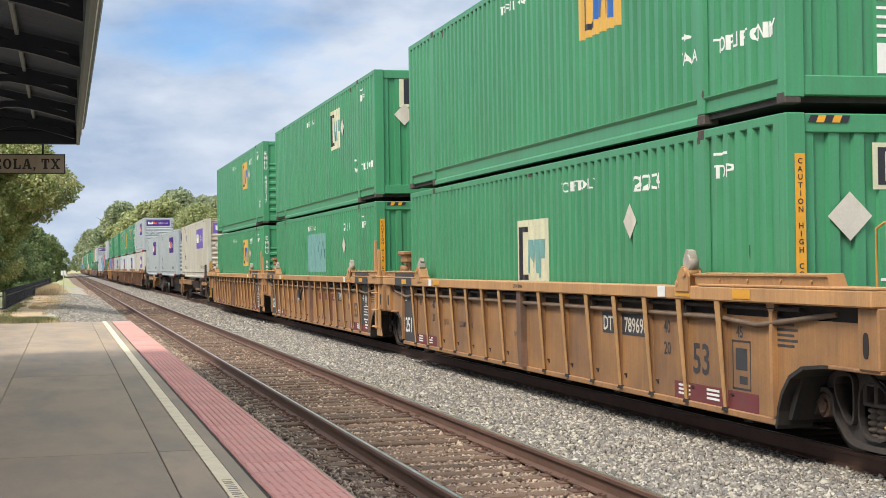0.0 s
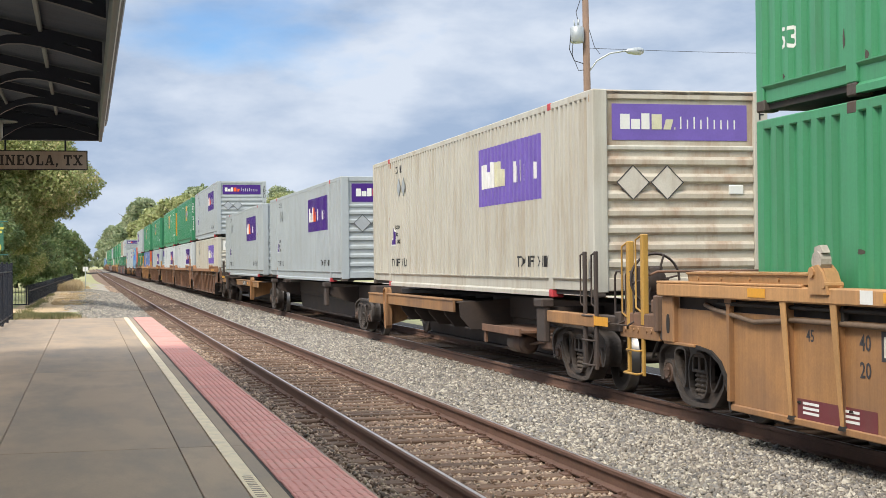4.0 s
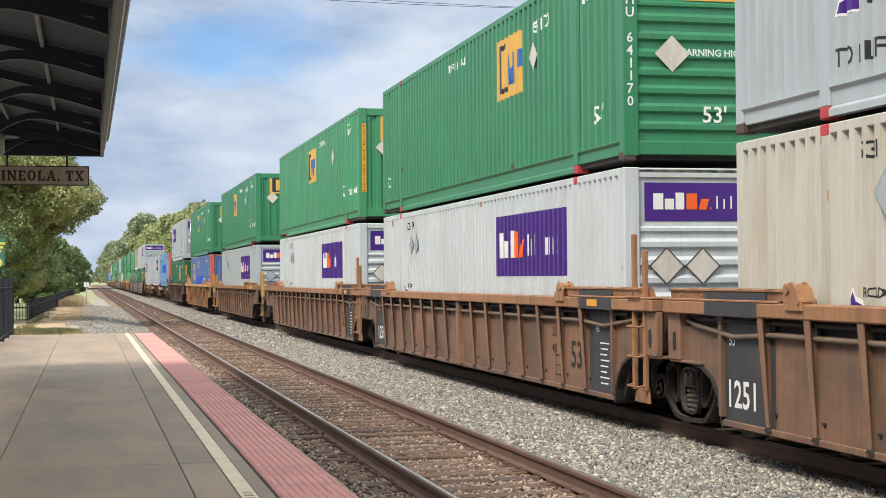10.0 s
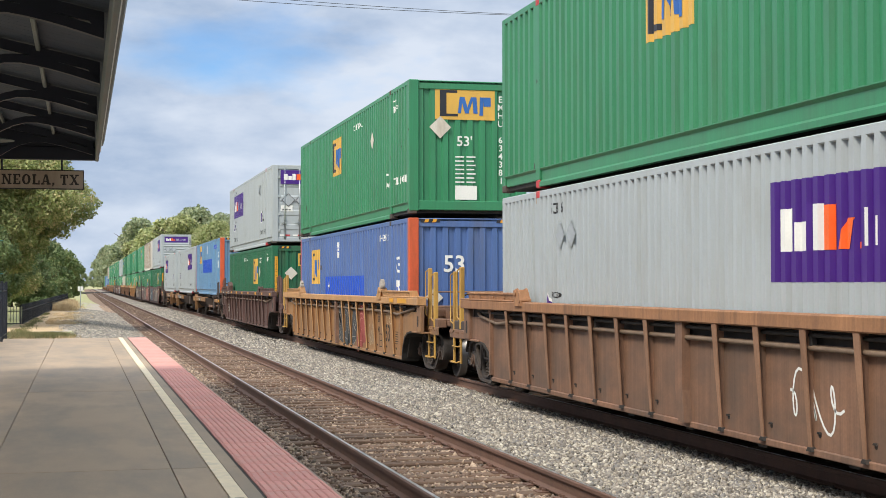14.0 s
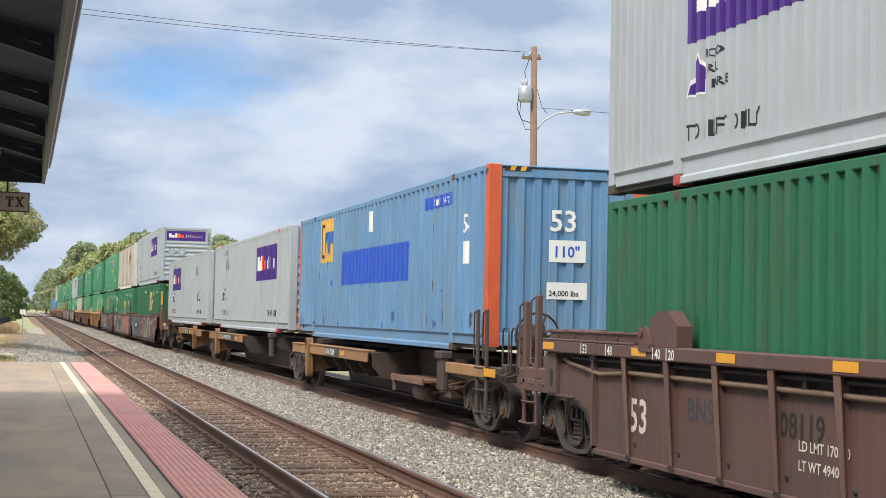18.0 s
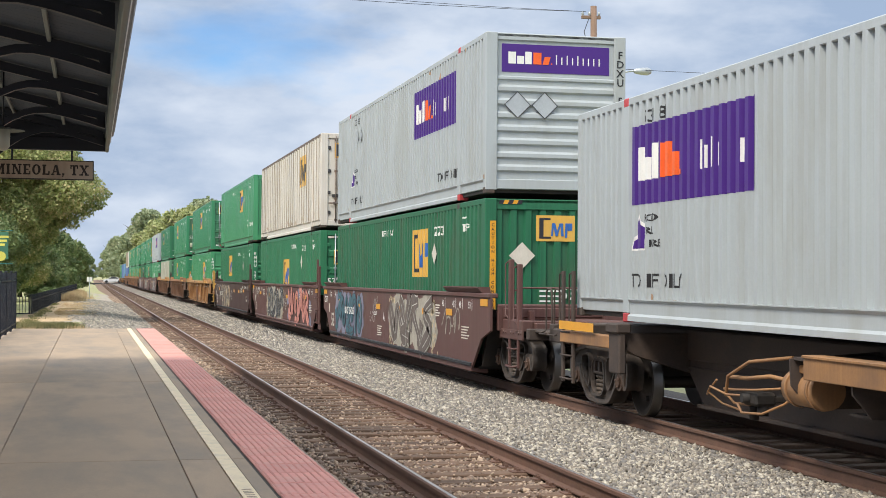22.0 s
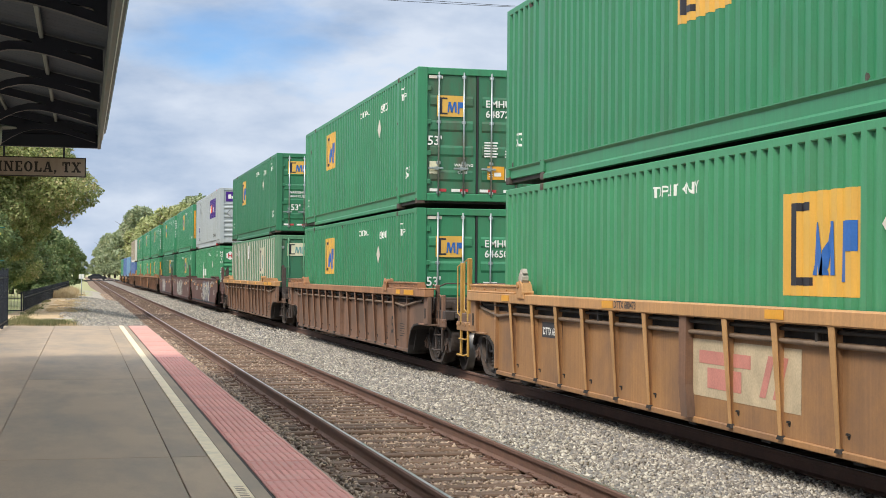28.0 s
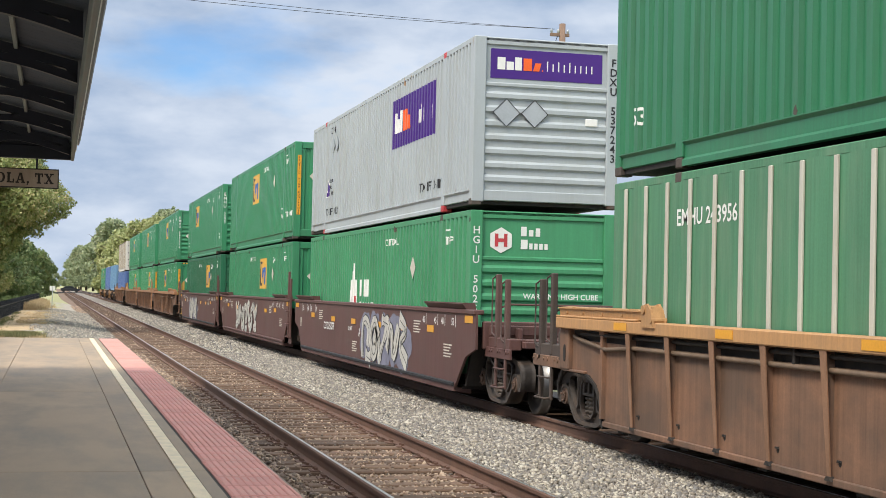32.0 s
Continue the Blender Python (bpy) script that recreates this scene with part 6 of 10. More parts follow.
def spine_wagon(label, ends=("end", "end"), trucks=(True, True), gaps=(1.4, 1.4), words="", name="spine_wagon", tan=(False, True), text_y=11.9, gear=False, lead_truck=0.45):
    """A spine wagon unit: one deep central beam with outrigger platforms for one box; tan tells which ends have the long yellow platforms."""
    w = thing(name, label, "rail wagon", "wagons of the train")

    def spine(g):
        g.box(-0.5, 0.5, -0.6, LEN + 0.6, 0.80, 1.20, 0.02)
        g.prism([(2.6, 0.24), (LEN - 2.6, 0.24), (LEN - 1.9, 0.82), (1.9, 0.82)], "x", -0.46, 0.46)
        g.box(-0.56, 0.56, 2.6, LEN - 2.6, 0.22, 0.27, 0.008)
        g.box(-0.5, 0.5, 1.4, LEN - 1.4, 0.68, 0.71)
    part("spine_beam", cached(("spine_beam",), spine, M_SPINE), M_SPINE, w, "dark brown central spine beam")

    def ramp(g):
        # long side rail with a top flange, in local y from the trailing end forward
        g.box(-1.49, -1.44, 7.35, 13.45, 0.90, 1.12, 0.008)
        g.box(-1.51, -1.30, 7.35, 13.45, 1.105, 1.135, 0.006)
        g.box(-1.49, -1.44, 13.95, LEN - 0.35, 0.88, 1.10, 0.008)
        g.box(-1.51, -1.30, 13.95, LEN - 0.35, 1.085, 1.115, 0.006)
        g.box(-1.47, -1.44, 13.3, 14.1, 0.92, 1.10)

    def gussets(g):
        g.box(-1.42, -0.3, 7.0, 15.6, 1.07, 1.10)

    def gusset(g):
        g.prism([(-1.46, 1.08), (-0.4, 1.15), (-0.4, 0.58), (-1.25, 0.60), (-1.44, 0.82)], "y", -0.015, 0.015)
        g.prism([(-1.25, 0.60), (-0.4, 0.58), (-0.4, 0.60), (-1.25, 0.625)], "y", 0.0, 0.4)

    def pedestal(g):
        cast = rounded([(13.46, 1.10), (13.52, 1.25), (13.66, 1.27), (13.80, 1.20), (13.82, 1.02), (13.74, 0.80), (13.66, 0.40), (13.58, 0.34), (13.47, 0.37), (13.45, 0.60)], 1)
        g.prism(cast, "x", -1.50, -1.46)
        rim(g, cast, 0.03, -1.54, -1.40)
        g.prism([(13.55, 1.20), (13.62, 1.20), (13.60, 0.45), (13.55, 0.45)], "x", -1.53, -1.44)
        g.prism([(-1.46, 0.42), (-1.46, 1.12), (-0.4, 1.12), (-0.4, 0.70)], "y", 13.58, 13.62)
        g.cyl((-1.53, 13.56, 0.41), (-1.43, 13.56, 0.41), 0.03, n=8)
    def flip(fn):
        def out(g):
            h = Geo(); fn(h)
            g.add([(x, LEN - y, z) for x, y, z in h.v], h.f)
        return out

    def stub(g):
        # plain dark pedestal that carries the other end of the box
        g.prism([(-0.4, 0.62), (-0.4, 1.14), (-1.42, 1.14), (-1.42, 0.98), (-1.2, 0.86)], "y", 1.86, 2.14)
        g.box(-1.46, -1.36, 1.80, 2.20, 0.62, 1.16, 0.02)
        g.box(-1.5, -1.3, 1.78, 2.22, 1.14, 1.27, 0.02)
    for lead in (True, False):
        f = flip if lead else (lambda q: q)
        b = flip if not lead else (lambda q: q)
        for sx in (0, 180):
            # the far side's platforms are the mirror handed ones, turned about
            ff, bb = (f, b) if sx == 0 else (b, f)
            loc = (0, 0, 0) if sx == 0 else (0, LEN, 0)
            if tan[0 if lead else 1]:
                key = (lead, sx)
                p_ = part("outrigger", cached(("outrigger", ff is f, lead, sx), ff(ramp), M_TAN), M_TAN, w, "weathered yellow outrigger platform", loc=loc, rz=sx)
                part("deck_plate", cached(("gussets", lead, sx), ff(gussets), M_SPINE), M_SPINE, p_, "dark deck plate")
                for yg in (7.0, 8.2, 9.55, 10.85, 12.2):
                    part("gusset", cached(("gusset",), gusset, M_SPINE), M_SPINE, p_, "dark hanging gusset plate", loc=(0, yg if lead == (sx == 180) else LEN - yg, 0))
                part("pedestal", cached(("pedestal", lead, sx), ff(pedestal), M_TAN), M_TAN, p_, "curved yellow cast pedestal")
            else:
                part("pedestal", cached(("stub", lead, sx), bb(stub), M_SPINE), M_SPINE, w, "dark box pedestal", loc=loc, rz=sx)
                if sx == 0 and ends[0 if lead else 1] == "end":
                    part("deck_beam", cached(("deck_beam", lead), bb(lambda g: g.box(-1.44, -1.32, -0.35, 1.74, 0.93, 1.10, 0.012)), M_TAN), M_TAN, w, "dirty yellow deck beam")

    def tank(g):
        g.cyl((-1.12, 3.75, 0.50), (-1.12, 4.45, 0.50), 0.17, n=16)
        g.cyl((-1.12, 3.66, 0.50), (-1.12, 3.75, 0.50), 0.10, 0.17, n=16)
        g.cyl((-1.12, 4.45, 0.50), (-1.12, 4.54, 0.50), 0.17, 0.10, n=16)
        g.tube([(-1.12, 3.66, 0.5), (-1.0, 3.2, 0.55), (-0.6, 2.4, 0.75), (-0.5, 2.2, 0.85)], 0.025)
        g.tube([(-1.2, 4.5, 0.62), (-1.05, 3.0, 0.66), (-0.9, 2.0, 0.8)], 0.02)
        g.box(-1.0, -0.7, 3.0, 3.5, 0.42, 0.66, 0.03)

    def tray(g):
        g.box(-1.40, -0.5, 3.3, 5.6, 0.68, 0.73, 0.008)
        g.box(-1.41, -1.37, 3.3, 5.6, 0.64, 0.76, 0.006)
        for y in (3.4, 4.5, 5.5):
            g.prism([(-1.4, 0.70), (-0.45, 0.72), (-0.45, 0.40)], "y", y - 0.02, y + 0.02)
        g.box(-1.38, -1.34, 5.45, 5.55, 0.45, 0.7)
    if not tan[0] and ends[0] == "end":
        tr = part("equipment_tray", cached(("tray",), tray, M_BROWN), M_BROWN, w, "rusty tray under the beam")
        part("air_reservoir", cached(("air_reservoir",), tank, M_BEARING), M_BEARING, tr, "brown air reservoir and pipes")
    if gear:
        def cylinder(g):
            g.cyl((-1.2, 8.85, 0.78), (-1.2, 9.5, 0.78), 0.18, n=18)
            g.cyl((-1.2, 9.5, 0.78), (-1.2, 9.62, 0.78), 0.18, 0.09, n=18)
            for y in (8.95, 9.4):
                g.cyl((-1.2, y - 0.02, 0.78), (-1.2, y + 0.02, 0.78), 0.195, n=18)
            g.box(-1.36, -0.5, 9.0, 9.3, 0.94, 1.02, 0.01)

        def pipes(g):
            g.tube([(-1.28, 9.4, 0.84), (-1.3, 9.9, 0.86), (-1.28, 10.5, 0.80), (-1.2, 11.1, 0.78)], 0.022)
            g.tube([(-1.24, 9.6, 0.76), (-1.32, 10.2, 0.70), (-1.3, 10.8, 0.66), (-1.1, 11.5, 0.62)], 0.013)
            g.tube([(-1.3, 11.0, 0.58), (-1.32, 10.9, 0.80), (-1.3, 10.4, 0.98), (-1.15, 9.7, 1.06)], 0.019)
            g.tube([(-1.3, 10.7, 0.52), (-1.34, 10.5, 0.44), (-1.3, 10.1, 0.46), (-1.2, 9.8, 0.58), (-1.1, 9.6, 0.72)], 0.014)
            g.tube([(-1.2, 11.25, 0.60), (-1.2, 11.0, 0.50), (-1.25, 10.5, 0.52)], 0.014)
            g.tube([(-1.3, 11.5, 0.56), (-1.35, 11.3, 0.66), (-1.33, 10.9, 0.60), (-1.3, 10.5, 0.62)], 0.013)
            g.tube([(-1.32, 11.2, 0.74), (-1.34, 11.4, 0.60), (-1.25, 11.2, 0.48), (-1.22, 10.8, 0.44)], 0.012)

        def valve(g):
            g.box(-1.30, -1.05, 10.25, 10.60, 0.52, 0.66, 0.03)
            g.cyl((-1.18, 10.33, 0.42), (-1.18, 10.33, 0.55), 0.06, n=12)
            g.cyl((-1.18, 10.54, 0.36), (-1.18, 10.54, 0.55), 0.05, n=12)
            g.cyl((-1.38, 10.42, 0.60), (-1.2, 10.42, 0.60), 0.05, n=12)
            g.box(-1.1, -0.45, 10.25, 10.55, 0.56, 0.62, 0.01)
        bc = part("brake_cylinder", cached(("brake_cylinder",), cylinder, M_TAN), M_TAN, w, "yellow brake cylinder with clamps")
        part("brake_pipe", cached(("brake_pipe",), pipes, M_TAN), M_TAN, bc, "dusty bent air pipes")
        part("brake_valve", cached(("brake_valve",), valve, M_UNDER), M_UNDER, bc, "grimy brown brake valve")
    for e, sgn, y in ((ends[0], -1, 0.0), (ends[1], 1, LEN)):
        if e == "end":
            def deck(g):
                def bx(x0, x1, a, b, z0, z1, bev=0.015):
                    g.box(x0, x1, min(y + sgn * a, y + sgn * b), max(y + sgn * a, y + sgn * b), z0, z1, bev)
                bx(-0.33, 0.33, 0.4, 2.5, 0.72, 1.14)
                bx(-1.35, 1.35, 0.95, 1.15, 0.9, 1.16)
                bx(-1.35, -1.22, 0.2, 1.1, 0.90, 1.10)
                bx(-1.2, 1.2, 1.15, 2.45, 0.98, 1.02)
                bx(-1.3, 1.3, 2.40, 2.55, 0.86, 1.04)
                bx(-0.12, 0.12, 2.5, 3.0, 0.75, 1.0, 0.03)
                bx(-0.17, 0.17, 2.92, 3.18, 0.70, 1.03, 0.04)
            part("end_deck", cached(("end_deck", sgn), deck, M_SPINE), M_SPINE, w)
            part("reflector", cached(("reflector", "long"), lambda g: g.box(-0.004, 0.0, -0.75, 0.75, -0.06, 0.06), M_REFLECT), M_REFLECT, w, "long amber reflector strip", loc=(-1.425, y + sgn * 0.15, 1.02) if y == 0 else (-1.48, y - 0.5, 1.18))

            def post(g):
                g.box(-0.04, 0.0, -0.045, 0.045, 0.36, 1.95, 0.008)
                g.tube([(-0.02, 0.04, 1.2), (-0.04, 0.13, 1.24), (-0.04, 0.13, 1.9), (-0.02, 0.04, 1.93)], 0.012)

            def loop(g):
                g.tube([(0, -0.14, 1.05), (0, -0.14, 1.62), (0, -0.08, 1.68), (0, 0.08, 1.68), (0, 0.14, 1.62), (0, 0.14, 1.05)], 0.014)
                g.tube([(0, -0.16, 1.05), (-0.1, -0.18, 1.0), (-0.1, 0.18, 1.0), (0, 0.16, 1.05)], 0.012)

            def rungs(g):
                for z in (0.42, 0.75, 1.08):
                    g.tube([(0, 0, z), (-0.05, 0.02, z), (-0.05, 0.44, z), (0, 0.46, z)], 0.014)
            for a in (-0.12, 0.34):
                part("grab_post", cached(("spine_post",), post, M_SPINE), M_SPINE, w, "upright grab post", loc=(-1.37, y + sgn * a, 0))
            part("step_rungs", cached(("spine_rungs",), rungs, M_SPINE), M_SPINE, w, loc=(-1.39, y - (0.34 if sgn < 0 else 0.12), 0))
            for a in (0.95, 1.35):
                part("grab_iron", cached(("spine_loop",), loop, M_SPINE), M_SPINE, w, "looped grab iron", loc=(-1.29, y + sgn * a, 0))
            if sgn < 0:
                def wheel(g):
                    g.lathe([(-0.015, 0.33), (0.0, 0.345), (0.015, 0.33), (0.0, 0.31), (-0.015, 0.33)], (0, 0, 0), "y", 28)
                    g.lathe([(0.0, 0.0), (0.0, 0.15), (0.03, 0.16), (0.05, 0.06), (0.05, 0.0)], (0, 0, 0), "y", 20)
                    for k in range(6):
                        q = k * math.pi / 3
                        g.tube([(0.12 * math.cos(q), 0.01, 0.12 * math.sin(q)), (0.325 * math.cos(q + 0.15), 0, 0.325 * math.sin(q + 0.15))], 0.014, 6)
                part("brake_stand", cached(("spine_brake",), lambda g: (g.box(-0.16, 0.16, 0.04, 0.22, 1.0, 1.75, 0.02), g.tube([(0.2, 0.1, 1.0), (0.24, 0.1, 1.6)], 0.02)), M_SPINE), M_SPINE, w, "hand brake housing", loc=(-1.0, y - 1.42, 0))
                part("brake_wheel", cached(("spine_brake_wheel",), wheel, M_SPINE), M_SPINE, w, "spoked hand brake wheel", loc=(-1.0, y - 1.5, 1.58))
    if trucks[0]:
        truck(w, lead_truck if ends[0] == "end" else -gaps[0] / 2)
    if trucks[1]:
        truck(w, LEN - 0.45 if ends[1] == "end" else LEN + gaps[1] / 2)
    if words:
        n_ = len(words) * 0.125
        flat_art(w, "text_panel", M_CHARCOAL, *rect(-0.08, n_ + 0.1, 0, 0.19), text_y, 0.915, -1.4925, "dark stencil panel")
        wagon_text(w, words, 0.185, text_y, 0.945, M_MARK, -1.495)
        part("reflector", cached(("reflector", "amber"), lambda g: g.box(-0.004, 0.0, -0.2, 0.2, -0.045, 0.045), M_REFLECT), M_REFLECT, w, "amber reflector", loc=(-1.491, text_y - n_ - 0.45, 1.01))
    return w


# ---- the train: what stands where along it, metres from the camera at the start ----
TRACK_X, TRAIN_X = 3.739, 8.038
TRAIN = []


def place(ob, u, z=0.0):
    TRAIN.append((ob, u, z))
    return ob


LOW, UP, DECK = 0.35, 3.29, 1.28


def emp(end, y, label, number="", paint=None, **kw):
    return container("emp", end, paint or M_GREEN, "container", label, "yellow", y, number=number, **kw)


def parcel(end, y, label, number="", paint=None, **kw):
    return container("fedex", end, paint or M_GREY, "container", label, "purple", y, number=number, cast=kw.pop("cast", M_CASTRED), z_badge=kw.pop("z_badge", 1.5), **kw)


def stack(u, wagon, low=None, up=None, deck=None):
    place(wagon, u)
    for ob, z in ((low, LOW), (up, UP), (deck, DECK)):
        if ob:
            place(ob, u, z)


FAINT = (M_PALE, M_NAVY, M_FADED)
YELLOW3 = "weathered yellow ribbed well wagon carrying two containers"
w = well_wagon(YELLOW3, M_TAN, M_TAN_CHORD, ("end", "joint"))
stack(13.2, w, emp("corr", 7.4, "green corrugated container with caution strip, lower of two", "242034", strip=True, stripes=True, badge_mats=FAINT, z_badge=1.12, paint=M_GREEN_B), emp("corr", 4.4, "green corrugated container with yellow badge, stacked on top", "", stripes=False, hazard=True, paint=M_GREEN_B))


def yellow_marks(w, num, lead, trail, num_y=4.75):
    """Stencils of the yellow three-unit wagon; repaint patches at its articulated ends."""
    if trail:
        flat_art(w, "repaint_patch", M_CHARCOAL, *rect(0, 1.33, 0, 1.12), LEN + 0.17, 0.30, -1.4475, "charcoal repaint patch")
        wagon_text(w, "1251", 0.40, LEN + 0.10, 0.50, M_MARK, -1.4505)
        wagon_text(w, "53", 0.17, LEN - 0.1, 1.1, M_MARK, -1.4505)
    if lead:
        flat_art(w, "repaint_patch", M_CHARCOAL, *rect(0, 1.22, 0, 1.12), 1.29, 0.30, -1.4475, "charcoal repaint patch")
        wagon_text(w, "48", 0.17, 0.88, 1.02, M_MARK, -1.4505)
        flat_art(w, "emblem", M_PLACARD, *merge(blob(0, 0, 0.085, 0.10, np.random.default_rng(3), 18, 0.02), rect(-0.06, 0.06, -0.17, -0.12)), 0.50, 1.06, -1.4505, "worn round emblem")
        flat_art(w, "notice_text", M_MARK, *merge(*[rect(0.03 * (k % 2) + 0.1 * (k > 4), 0.50 - 0.06 * (k % 3) - 0.08 * (k > 4), -0.062 * k - 0.05 * (k > 3), -0.062 * k - 0.05 * (k > 3) + (0.020 if k < 4 else 0.032)) for k in range(8)]), 0.74, 0.88, -1.4505)
    if trail:
        flat_art(w, "chord_patch", M_CHARCOAL, *rect(0, 1.5, 0, 0.15), LEN + 0.3, 1.41, -1.578, "charcoal repaint patch")
        flat_art(w, "flap_patch", M_CHARCOAL, *rect(0, 1.6, 0, 0.075), LEN + 0.3, 1.584, -1.568, "charcoal repaint patch")
    if lead:
        flat_art(w, "chord_patch", M_CHARCOAL, *rect(0, 1.5, 0, 0.15), 1.15, 1.41, -1.578, "charcoal repaint patch")
        flat_art(w, "flap_patch", M_CHARCOAL, *rect(0, 1.5, 0, 0.075), 1.15, 1.584, -1.568, "charcoal repaint patch")
    for y in (2.46, LEN - 1.15):
        flat_art(w, "red_band", M_REDBAND, *rect(0, 2.1 if y < 5 else 1.5, 0, 0.20), y, 0.30, -1.4485, "dark red lower band")
        flat_art(w, "notice_text", M_MARK, *merge(*[rect(0.12 + 0.75 * i, 0.44 + 0.75 * i, 0.06 + 0.045 * j, 0.085 + 0.045 * j) for i in (0, 1) for j in range(3)]), y, 0.30, -1.4515)
    for y53, y40, y45 in ((1.95, 2.75, 0.85), (LEN - 2.2, LEN - 2.35, LEN - 1.35)):
        if y53 < 3:
            wagon_text(w, "53", 0.46, y53, 0.62, M_CHARCOAL)
        wagon_text(w, "40", 0.2, y40, 1.02, M_CHARCOAL)
        wagon_text(w, "20", 0.2, y40, 0.78, M_CHARCOAL)
        wagon_text(w, "45", 0.16, y45, 1.05, M_CHARCOAL)
    wagon_text(w, "LD LMT 177100", 0.13, LEN - 4.3, 0.75, M_CHARCOAL)
    wagon_text(w, "IL 53", 0.14, LEN - 3.25, 0.75, M_CHARCOAL)
    wagon_text(w, "NWF13A", 0.12, 8.6, 0.72, M_CHARCOAL)
    flat_art(w, "number_board", M_CHARCOAL, *rect(0, 1.5, 0, 0.26), num_y, 0.94, -1.4485)
    wagon_text(w, num, 0.25, num_y - 0.03, 0.98, M_PLACARD, -1.4505)
    for y in (0.45, 1.9, LEN - 0.55, LEN - 3.2):
        part("reflector", CACHE[("reflector", "amber")], M_REFLECT, w, "amber reflector", loc=(-1.579, y, 1.49))
    for y in (2.6, LEN - 2.6):
        flat_art(w, "notice", M_MARK, *rect(0, 0.22, 0, 0.12), y, 1.43, -1.579, "white paper label")
    if not lead:
        flat_art(w, "placard_frame", M_CHARCOAL, *merge(rect(0, 0.42, 0, 0.02), rect(0, 0.42, 0.48, 0.5), rect(0, 0.02, 0, 0.5), rect(0.4, 0.42, 0, 0.5), rect(0.08, 0.34, 0.2, 0.42), rect(0.16, 0.34, 0.06, 0.14)), 0.95, 0.52, -1.4475)
    flat_art(w, "notice_text", M_CHARCOAL, *merge(*[rect(0, 0.42 - 0.07 * (k % 2), -0.05 * k, -0.05 * k + 0.025) for k in range(6)]), -0.05, 1.25, -1.4475)
    wagon_text(w, num, 0.075, 8.2, 1.46, M_CHARCOAL, -1.579)


CACHE[("reflector", "amber")] = Geo().box(-0.004, 0.0, -0.2, 0.2, -0.045, 0.045).mesh("reflector", M_REFLECT)
yellow_marks(w, "DTTX 789696", False, True)
w = well_wagon(YELLOW3, M_TAN, M_TAN_CHORD, ("joint", "joint"), trucks=(True, True))
yellow_marks(w, "DTTX 789696", True, True)
part("brake_hose", Geo().tube([(-1.49, 10.13, 1.27), (-1.53, 10.06, 1.13), (-1.56, 9.90, 0.98), (-1.55, 9.74, 0.88), (-1.53, 9.63, 0.87), (-1.56, 9.48, 0.94), (-1.56, 9.33, 1.08), (-1.5, 9.23, 1.27)], 0.030), M_GASKET, w, "black looped brake hose")
part("hose_coupling", Geo().box(-1.6, -1.5, 9.60, 9.76, 0.83, 0.91, 0.015), M_ROD, w, "grey hose coupling")
flat_art(w, "monogram", M_REDBAND, *merge(rect(0, 1.25, 0.52, 0.68), rect(0.5, 0.74, 0, 0.52)), 7.0, 0.42, -1.4475, "worn maroon painted monogram")
flat_art(w, "monogram", M_REDBAND, *merge(rect(0, 1.25, 0.52, 0.68), rect(0.5, 0.74, 0, 0.52)), 5.65, 0.42, -1.4475, "worn maroon painted monogram")
stack(32.8, w, emp("corr", 6.65, "green corrugated container with a faded teal badge, lower of two", "231214", strip=True, stripes=True, badge_mats=(M_FADED, M_FADED, M_FADED), header_badge="", z_badge=1.3, paint=M_GREEN_B, wide=(3.05, 1.05)), emp("corr", 4.3, "dull green corrugated container with cream badge, stacked on top", "", badge_mats=FAINT, hazard=True, paint=M_GREEN_B))
w = well_wagon(YELLOW3, M_TAN, M_TAN_CHORD, ("joint", "end"), trucks=(False, True), tail=7.7)
yellow_marks(w, "DTTX 789696", True, False, 13.43)
flat_art(w, "sprayed_cross", M_REDBAND, *merge(ribbon([(0, 0), (0.12, 0.16), (0.30, 0.36)], 0.05), ribbon([(0.02, 0.36), (0.16, 0.18), (0.30, 0.02)], 0.045)), 6.80, 0.72, -1.4475, "red sprayed cross")
flat_art(w, "notice_text", M_PLACARD, *merge(*[rect(0, 0.42 - 0.06 * (k % 2), -0.045 * k, -0.045 * k + 0.014) for k in range(6)]), 5.78, 0.84, -1.4475)
stack(52.2, w, emp("ribs", 4.7, "green container with ribbed end and yellow badge, lower of two", "665275", paint=M_GREEN_B), emp("ribs", 4.6, "green container with ribbed end and number 643717, stacked on top", "643717", paint=M_GREEN_B))

SP = "dark spine wagon with yellow outriggers carrying one container"
AGED = (M_PURPLE_F, M_MARK, M_PALE)
rusty = parcel("ribs", 2.4, "weathered cream container with rusty end on a spine wagon", "526012", paint=M_CREAM, badge_mats=AGED, end_paint=M_CREAM_END)
stack(73.5, spine_wagon(SP, ("end", "joint"), gaps=(1.4, 4.6), tan=(False, True), lead_truck=1.2), deck=rusty)
stack(94.3, spine_wagon(SP, ("joint", "joint"), (False, True), gaps=(4.6, 0.70), tan=(False, False)), deck=parcel("ribs", 2.5, "pale grey container with a purple badge on a spine wagon", "533820"))
stack(112.8, spine_wagon(SP, ("joint", "end"), (False, True), words="ITAX 370572", tan=(True, False), text_y=6.0), deck=parcel("ribs", 2.6, "pale grey container with a purple badge on a spine wagon", "533871"))

BROWN3 = "rusty brown ribbed well wagon carrying two containers"


